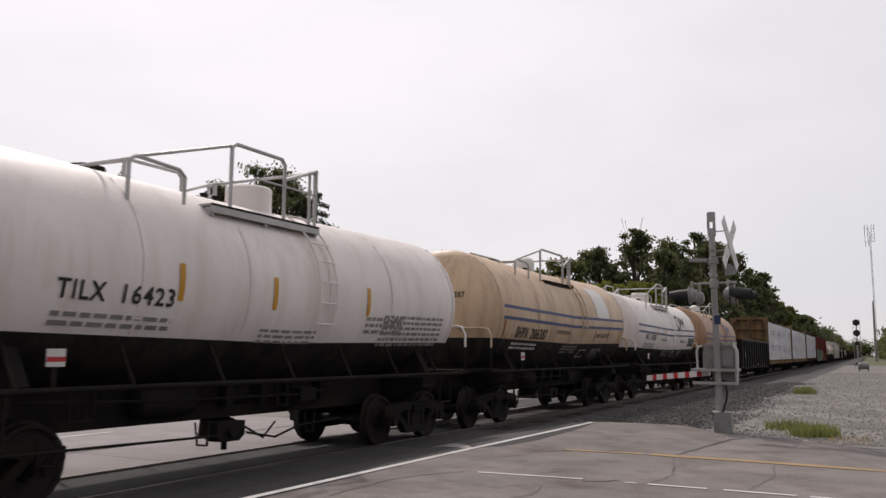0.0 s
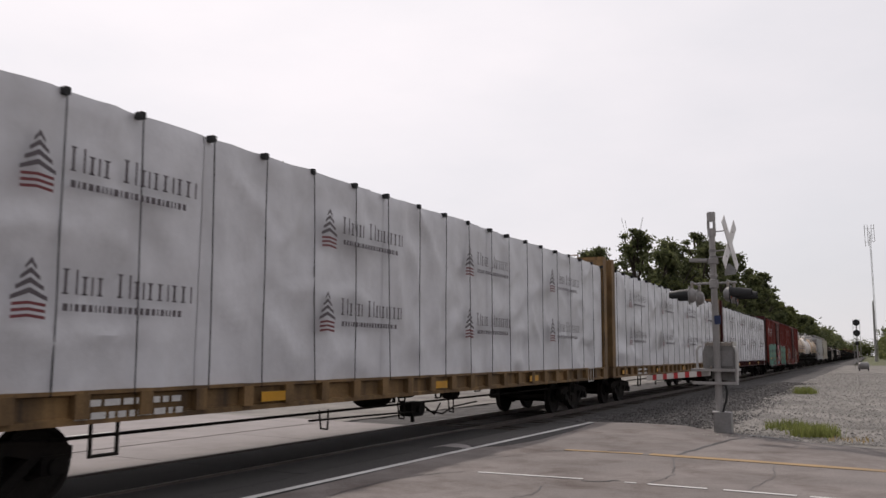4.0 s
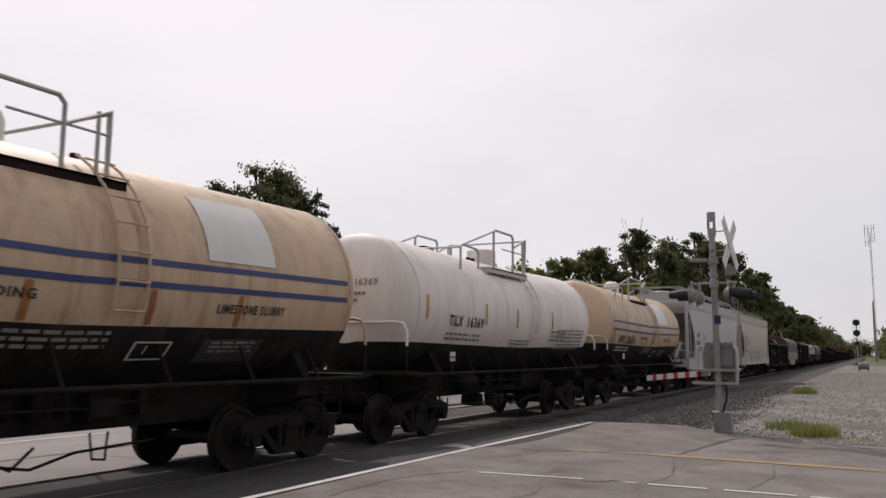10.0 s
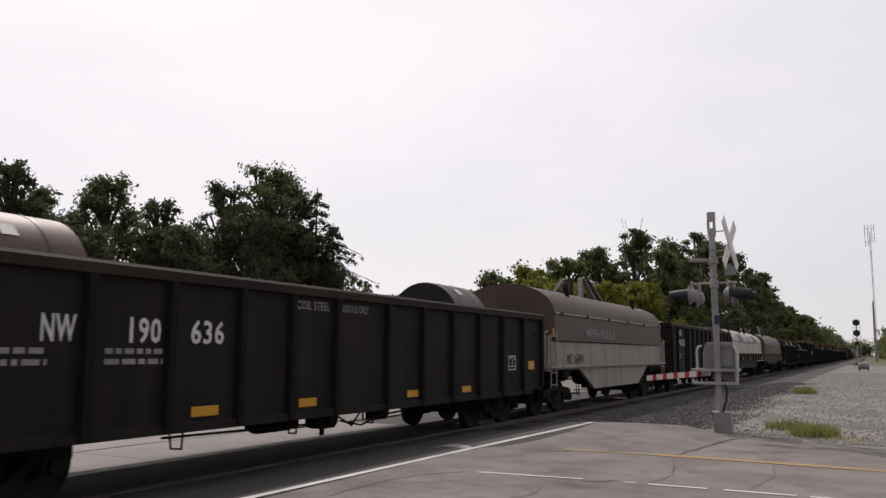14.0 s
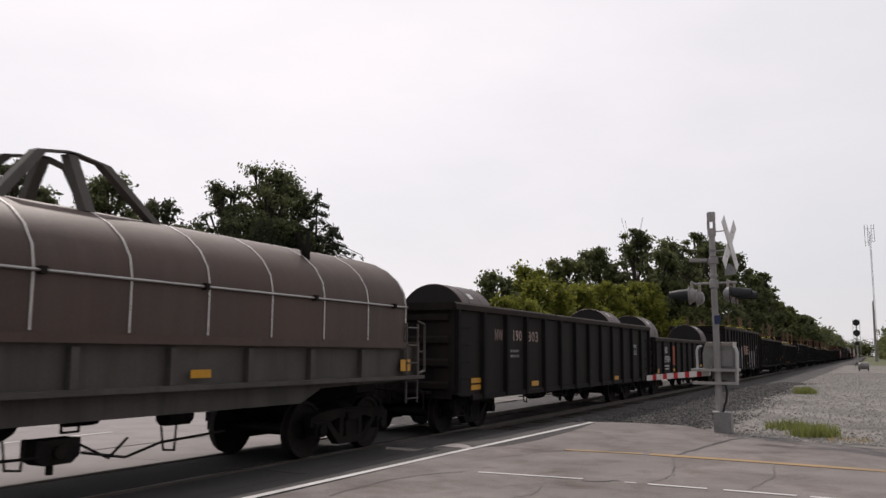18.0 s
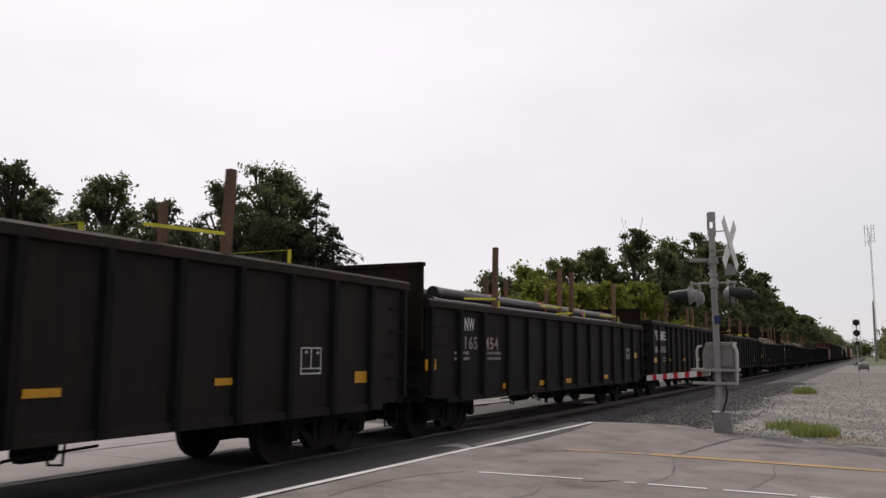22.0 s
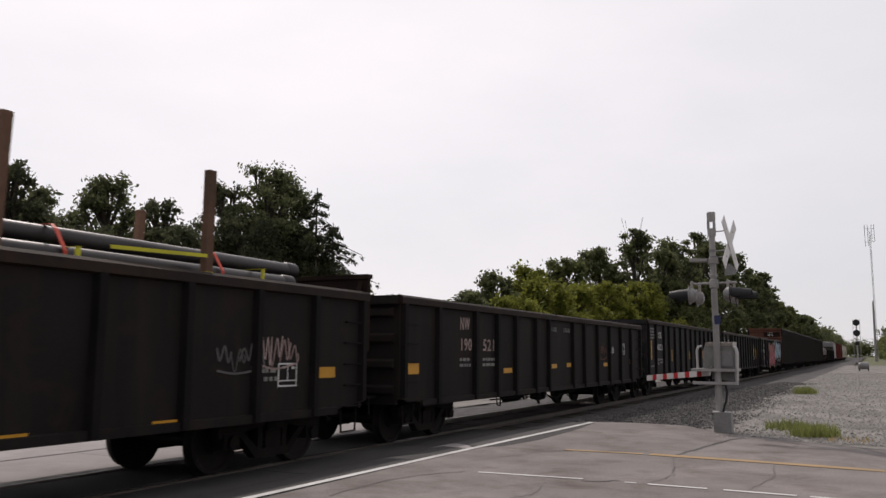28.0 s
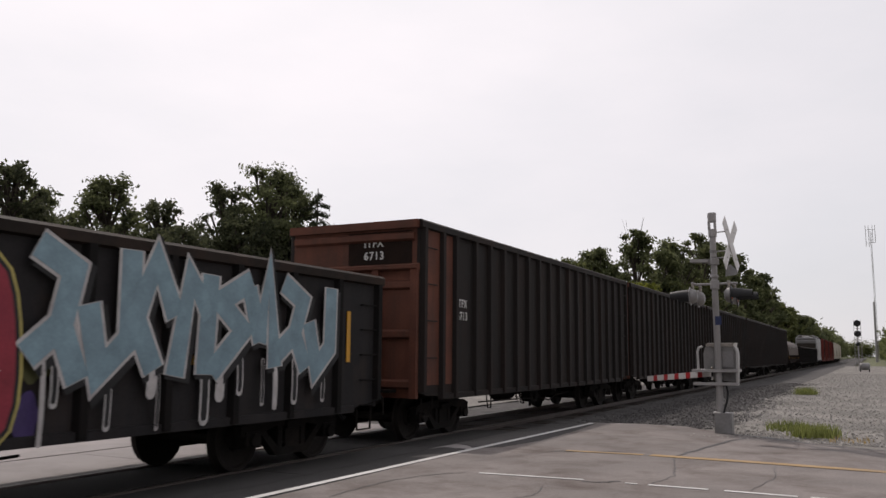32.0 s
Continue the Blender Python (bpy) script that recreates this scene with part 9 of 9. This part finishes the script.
gondola(323.87, 16.1, "black gondola loaded with steel coils, faded number", 2.33, 0.43, 14, marks=(("NW", 0.24, 2.0, 1.66, 0.45, F_), ("190", 0.24, 3.0, 1.67, 0.58, F_), ("803", 0.24, 3.95, 1.66, 0.7, F_)), stencils=((2.9, 1.4, 0.5, 2, G_),), reflect=((0.8, 0.77, 0.5, 0.1), (0.8, 0.63, 0.5, 0.1), (4.2, 0.6, 0.45, 0.12), (11.45, 0.56, 0.45, 0.12), (14.7, 0.6, 0.38, 0.14)), square=(13.85, 1.36, 0.42), chalk=(0.72, 0.38, (("^", 8.65, 0.4),)))
coils(323.87, 16.1, (2.6, 14.15), 2.36)
gondola(340.87, 16.1, "low black gondola with an orange loading panel and coils", 1.97, 0.50, 14, marks=(("IHB", 0.25, 1.8, 1.42, 0.44, W), ("51001", 0.25, 1.8, 1.06, 0.95, W)), stencils=((1.8, 0.88, 0.75, 2, W),), panels=((3.1, 0.93, 0.78, 0.78, ORANGE_PAINT), (14.3, 0.78, 0.40, 0.20, WHITE_LETTER)), chalk=(1.24, 0.48, tuple(zip("NOBODYLIKESHEDGE", (5.1, 5.65, 6.3, 6.9, 7.5, 8.3, 9.36, 9.75, 9.95, 10.3, 10.62, 11.25, 11.62, 12.0, 12.3, 12.68), (0.3, 0.38, 0.3, 0.38, 0.36, 0.42, 0.28, 0.1, 0.28, 0.26, 0.26, 0.24, 0.24, 0.24, 0.28, 0.26)))), reflect=((0.28, 0.64, 0.42, 0.2), (3.2, 0.68, 0.42, 0.11), (6.2, 0.76, 0.42, 0.11), (9.4, 0.79, 0.44, 0.11), (12.29, 0.80, 0.44, 0.11), (15.3, 0.68, 0.3, 0.16)), square=(11.32, 0.57, 0.42))
coils(340.87, 16.1, (2.6, 14.0), 2.02)
c = gondola(358.11, 15.9, "tall black gondola with yellow strip and pale graffiti", 2.92, 0.43, 14, near=0.36, marks=(("NS", 0.24, 1.7, 1.88, 0.4, G_), ("189", 0.23, 1.7, 1.37, 0.6, F_), ("890", 0.23, 2.7, 1.38, 0.68, G_)), bars_mark=(7.0, 1.38, 2.3), square=(13.65, 1.15, 0.42), tags=((13.6, 14.35, 1.55, 2.1, P["chalk white"], 6, 0.022, 3), (0.45, 1.3, 1.33, 1.70, P["chalk white"], 5, 0.022, 4), (0.02, 0.7, 0.92, 1.38, P["chalk white"], 5, 0.02, 5), (2.7, 3.2, 0.5, 1.2, P["grey"], 4, 0.03, 6)), strips=((0.05, 0.63, 1.56, 0.12), (15.75, 0.65, 1.62, 0.1)), reflect=((2.7, 0.74, 0.45, 0.12), (5.8, 0.78, 0.4, 0.12), (9.36, 0.77, 0.43, 0.1), (12.47, 0.77, 0.42, 0.1)),
            scrawl=((5.6, 7.3, 0.55, 1.85, P["grey"], P["black"], 6, 3, 0, 0.0, True), (10.35, 13.5, 0.42, 1.62, P["grey"], P["black"], 7, 4, 0, 0.0, True), (9.5, 10.15, 1.2, 1.95, P["chalk white"], None, 21, 3), (9.55, 10.1, 1.4, 1.8, P["chalk white"], None, 23, 2), (4.8, 5.4, 0.8, 1.1, P["grey"], None, 9, 3)))
stakes(c, 15.9, (2.9, 7.3, 8.4, 13.0), 2.92, 0.82, 3)
c = gondola(375.43, 16.1, "black gondola with orange reflectors and wooden stakes", 2.57, 0.45, 16, marks=(("NS", 0.25, 3.7, 1.54, 0.42, W), ("201", 0.25, 3.6, 1.10, 0.5, W), ("906", 0.25, 4.5, 1.08, 0.52, W)), stencils=((3.6, 0.90, 0.5, 2, G_), (4.5, 0.90, 0.5, 2, G_), (0.5, 0.78, 0.5, 1, G_)), reflect=((0.1, 0.86, 0.45, 0.2), (2.8, 1.0, 0.45, 0.08), (5.4, 0.98, 0.4, 0.08), (8.73, 0.92, 0.43, 0.09), (11.36, 0.96, 0.43, 0.09), (14.5, 0.90, 0.4, 0.18)), square=(13.1, 1.06, 0.5))
stakes(c, 16.1, (3.45, 7.4, 8.1, 11.6), 2.57, 1.25, 5)
c = gondola(392.31, 16.1, "black gondola loaded with steel pipes between stakes", 2.33, 0.43, 14, slide=-0.35, marks=(("NW", 0.25, 1.95, 1.84, 0.48, W), ("165", 0.25, 1.9, 1.46, 0.68, G_), ("454", 0.25, 2.95, 1.46, 0.72, F_)), reflect=((0.3, 1.06, 0.42, 0.2), (3.9, 0.6, 0.45, 0.12), (6.2, 0.6, 0.4, 0.12), (8.2, 0.6, 0.4, 0.12), (11.7, 0.62, 0.45, 0.12), (15.3, 1.24, 0.42, 0.18)), square=(14.4, 1.22, 0.42), stencils=ST, bulkhead=((-1, 3.0), (1, 2.96)))
stakes(c, 16.1, (3.45, 7.8, 8.8, 13.2), 2.33, 1.38, 6)
pipe_load(392.31, 0.8, 15.2, 2.33, 1, 3)
c = gondola(409.88, 15.7, "clean black gondola with white marks and wooden stakes", 2.59, 0.50, 15, marks=(("NS", 0.24, 0.7, 1.44, 0.38, W), ("211110", 0.24, 1.55, 1.44, 0.95, W), ("NS", 0.24, 13.25, 1.28, 0.42, F_)), panels=(), reflect=((0.5, 1.06, 0.42, 0.18), (3.2, 1.1, 0.35, 0.1), (6.0, 1.1, 0.35, 0.1), (9.42, 1.08, 0.43, 0.11), (11.95, 1.07, 0.43, 0.11), (14.85, 1.17, 0.38, 0.18)), stencils=((2.0, 1.2, 0.9, 2, G_), (13.3, 1.12, 0.4, 1, G_)), belly=True)
stakes(c, 15.7, (3.5, 8.0, 9.2, 12.9), 2.50, 1.1, 7)
for q in flag_mark(-7.25, 1.92, 2.0, 0.36, 0, 0.05):
    part("painted_mark", MB().prism(q, "x", 1.466, 1.472), WHITE_LETTER, c, "white bars and blocks", smooth=False)
c = gondola(427.12, 16.4, "black gondola with yellow strips and wooden stakes", 2.45, 0.55, 15, near=0.12, marks=(("NS", 0.24, 2.1, 1.93, 0.48, G_), ("201", 0.22, 2.0, 1.38, 0.58, G_), ("750", 0.22, 3.0, 1.38, 0.58, G_)), strips=((0.6, 1.07, 1.98, 0.10), (4.2, 1.35, 1.75, 0.09), (7.3, 1.35, 1.7, 0.09), (10.67, 1.36, 1.78, 0.10), (15.16, 1.30, 1.86, 0.10)), square=(13.3, 0.95, 0.42), stencils=((2.0, 1.05, 1.4, 2, G_), (4.2, 0.9, 0.5, 1, W)))
stakes(c, 16.4, (3.7, 7.9, 8.5, 11.9), 2.45, 1.12, 8)
c = gondola(444.3, 16.2, "black gondola loaded with steel pipes, white number", 2.27, 0.45, 14, marks=(("NS", 0.24, 1.9, 1.73, 0.4, W), ("192", 0.22, 1.8, 1.36, 0.6, W), ("655", 0.24, 2.75, 1.34, 0.72, W), ("LD LMT", 0.09, 1.8, 1.08, 0.4, W), ("LT WT", 0.09, 1.8, 0.90, 0.34, W)), stencils=((2.8, 1.08, 0.5, 2, W),), reflect=((0.8, 1.16, 0.5, 0.2), (3.9, 0.82, 0.4, 0.1), (6.0, 0.9, 0.35, 0.1), (9.3, 0.9, 0.35, 0.1), (11.4, 0.88, 0.35, 0.1)), square=(13.6, 1.2, 0.38), bulkhead=((-1, 3.40), (1, 3.45)), scrawl=((3.8, 4.5, 0.97, 1.15, P["grey"], None, 9, 4),))
stakes(c, 16.2, (3.25, 7.6, 9.8, 12.8), 2.27, 1.4, 9)
pipe_load(444.5, 1.2, 15.3, 2.27, 1, 4, 0.14)
c = gondola(461.6, 16.3, "black gondola with streaked white scrawl and stakes", 2.40, 0.45, 15, marks=MARK("NS", "187740"), reflect=REF, stencils=ST, scrawl=((1.4, 2.4, 0.8, 1.9, P["chalk white"], None, 4, 2), (3.2, 11.0, 1.0, 1.7, P["grey"], None, 12, 11), (3.4, 10.6, 0.9, 1.8, P["grey"], None, 13, 9)))
stakes(c, 16.3, (3.2, 7.6, 9.4, 12.9), 2.40, 1.3, 10)
c = gondola(478.7, 16.9, "worn black gondola loaded with steel pipes between stakes", 2.30, 0.45, 14, reflect=((1.7, 1.03, 0.42, 0.18), (6.8, 0.46, 0.4, 0.11), (10.5, 0.48, 0.42, 0.11), (12.48, 0.48, 0.42, 0.11), (15.65, 1.0, 0.4, 0.16)), stencils=((14.2, 1.1, 0.5, 2, G_),), scrawl=((6.1, 6.5, 0.5, 1.37, P["yellow"], None, 3, 1), (13.5, 14.4, 1.1, 1.5, CHALK, None, 12, 3), (14.35, 15.1, 1.15, 1.6, FADED_LETTER, None, 13, 3)), bulkhead=((1, 2.61),), square=(14.7, 0.90, 0.42))
stakes(c, 16.9, (4.65, 9.0, 10.5, 13.4), 2.30, 1.4, 11)
pipe_load(478.7, 2.1, 15.9, 2.30, 1, 5, 0.115)
gondola(496.42, 17.2, "worn black gondola with faded reddish number", 2.33, 0.43, 14, near=-0.28, slide=0.06, marks=(("NW", 0.24, 2.6, 1.85, 0.45, F_), ("190", 0.24, 2.6, 1.43, 0.55, F_), ("521", 0.24, 3.7, 1.43, 0.58, F_), ("COIL STEEL", 0.1, 7.8, 1.95, 0.55, G_), ("LOADING ONLY", 0.1, 8.9, 1.95, 0.55, G_)), stencils=((2.6, 1.22, 0.5, 2, G_), (3.7, 1.22, 0.6, 2, G_)), reflect=((0.4, 1.0, 0.5, 0.2), (4.8, 0.94, 0.48, 0.11), (7.9, 1.0, 0.4, 0.11), (9.1, 1.02, 0.36, 0.11), (12.55, 1.0, 0.42, 0.11), (15.65, 1.06, 0.4, 0.16)), square=(14.6, 1.36, 0.45), scrawl=((13.3, 13.7, 1.4, 1.6, P["chalk white"], None, 9, 3), (12.3, 12.9, 1.2, 1.7, RUST_RED, None, 10, 2)))
CS = (("LD LMT", 0.08, 2.1, 1.13, 0.36, W), ("LT WT", 0.08, 2.1, 0.98, 0.3, W))
for y, no, lab, yel in ((514.48, "30233", "black gondola with white number and yellow strips", ((1.1, 1.17, 1.88, 0.12), (4.7, 1.09, 1.55, 0.09), (7.9, 1.15, 1.42, 0.07), (8.45, 1.15, 1.5, 0.08), (11.7, 1.2, 1.56, 0.08))), (532.04, "30318", "black gondola with white number and yellow patches", ((1.6, 1.22, 1.75, 0.16), (15.2, 1.1, 1.78, 0.13))), (549.81, "30303", "black gondola with red and pale blue graffiti", ((1.2, 1.21, 2.15, 0.12), (15.25, 1.24, 2.03, 0.10)))):
    last = no == "30303"
    purple = tuple((y_, z_, w_, h_, P[m_]) for y_, z_, w_, h_, m_ in ((4.4, 0.85, 0.7, 0.6, "violet"), (4.7, 1.6, 0.6, 0.5, "violet"), (5.7, 2.2, 0.9, 0.4, "violet"), (7.0, 2.15, 0.8, 0.45, "violet"), (8.2, 2.1, 0.5, 0.4, "violet"), (9.4, 1.55, 0.5, 0.4, "violet"), (9.7, 0.8, 0.6, 0.7, "violet"), (9.8, 1.25, 0.5, 0.4, "olive"), (3.6, 0.75, 0.6, 0.5, "violet")))
    gondola(y, 16.6 if not last else 16.25, lab, 2.60, 0.46, 15, paint=GON_SLATE, slide={"30233": -0.33, "30318": -0.29}.get(no, 0.0), near=-0.2 if no == "30233" else 0.0, marks=(("CSS", 0.22, 2.35 - 0.22 * last, 2.0, 0.52, W), (no, 0.22, 2.1 - 0.22 * last, 1.54, 0.95, W)) + CS, stencils=((2.6, 1.14, 0.5, 2, G_), (1.0, 2.3, 0.7, 4, G_), (1.0, 0.9, 0.6, 1, G_)), strips=yel, reflect=(((4.6, 1.18, 0.42, 0.1), (7.6, 1.22, 0.4, 0.1), (10.95, 1.21, 0.42, 0.11)) if no == "30318" else ((4.45, 1.31, 0.45, 0.1), (11.72, 1.23, 0.42, 0.11)) if last else ()), square=(13.85, 1.05, 0.42), blots=purple if last else (), glints=((5.75, 2.0, 0.20), (6.05, 1.0, 0.22), (6.75, 1.85, 0.2), (7.45, 1.72, 0.16), (7.8, 1.15, 0.18), (9.1, 1.75, 0.2), (9.35, 1.2, 0.15)) if last else (), pieces=((9.6, 14.65, 1.12, 2.42, P["pale blue"], P["chalk white"], P["black"], (4, 2, 3, 5, 0, 1, 4, 2), 8, 0.06, 12, None, None, 0.60),) if last else (),
            scrawl=() if no == "30233" else (((3.4, 4.1, 0.85, 1.38, P["black"], P["grey"], 3, 3), (4.4, 5.2, 0.8, 1.45, P["black"], P["grey"], 4, 3), (13.75, 14.85, 1.25, 1.9, P["yellow"], None, 5, 4), (13.8, 14.8, 1.4, 2.0, P["yellow"], None, 15, 3), (14.2, 14.6, 1.9, 2.1, P["chalk white"], None, 25, 1)) if not last else
                    ((5.2, 9.5, 0.52, 2.20, P["crimson"], P["black"], 4, 4, 0, 0.0, False, P["yellow"], 0.52), (0.8, 1.6, 1.39, 1.86, P["mint"], None, 6, 4))))
for k in range(5):
    gondola(567.4 + 14.85 * k, 14.3, "tall ribbed rusty gondola with a rust-red end", 3.79, 0.52, 20, paint=TALL_DARK, end_paint=RUST_RED, tc=5.4, marks=(("ITFX", 0.16, 1.55, 2.3, 0.45, W), ("6713", 0.16, 1.55, 2.05, 0.45, W)) if k == 0 else (), panels=((0.12, 0.8, 1.35, 2.9, RUST_RED),) if k == 0 else (), end_words=("ITFX", "6713") if k == 0 else ())
coil_car(643.0, 13.3, "weathered brown coil car with a round hood", 1, COIL_BROWN, GON_DARK_RUST, 1.45, 3.0, False, None, None, 51)
gondola(657.6, 16.0, "plain black open gondola car", 2.4, 0.45, 12)
gondola(674.8, 16.0, "plain black open gondola car", 2.4, 0.45, 12)
hopper_car(691.5, 12.0, "light grey short covered hopper", HOP_GREY, "ACFX", "50114", seed=61)
for k in range(3):
    box_car(705.5 + 16.6 * k, 15.2, "plain oxide-red ribbed box car", (6.3, 9.3), 5, 5, seed=70 + k)
for k in range(3):
    hopper_car(755.5 + 17.0 * k, 16.0, "pale tan plain covered hopper", HOP_TAN, "RUSX", "12140", seed=80 + k)


# ------------------------------------------------------------ what moves
def motions():
    stops = [32.0 * k / 8 for k in range(9)]
    for ob, y in MOVING:
        walk(ob, [(t, pose(XC, y - gone(t), 0)) for t in stops])
    frames = [k / FPS for k in range(32 * FPS + 1)]
    for w, y0, dy in WHEELS:
        near = [t for t in frames if -12 < y0 - gone(t) < 42]
        if not near:
            continue
        start = gone(near[0])
        rows = [(t, pose(0, dy, WHEEL_R, math.degrees((gone(t) - start) / WHEEL_R), 0, 0)) for t in near]
        if near[0] > 0:
            rows = [(0.0, rows[0][1])] + rows
        if near[-1] < 32.0 - 1e-6:
            rows.append((32.0, rows[-1][1]))
        walk(w, rows)


motions()
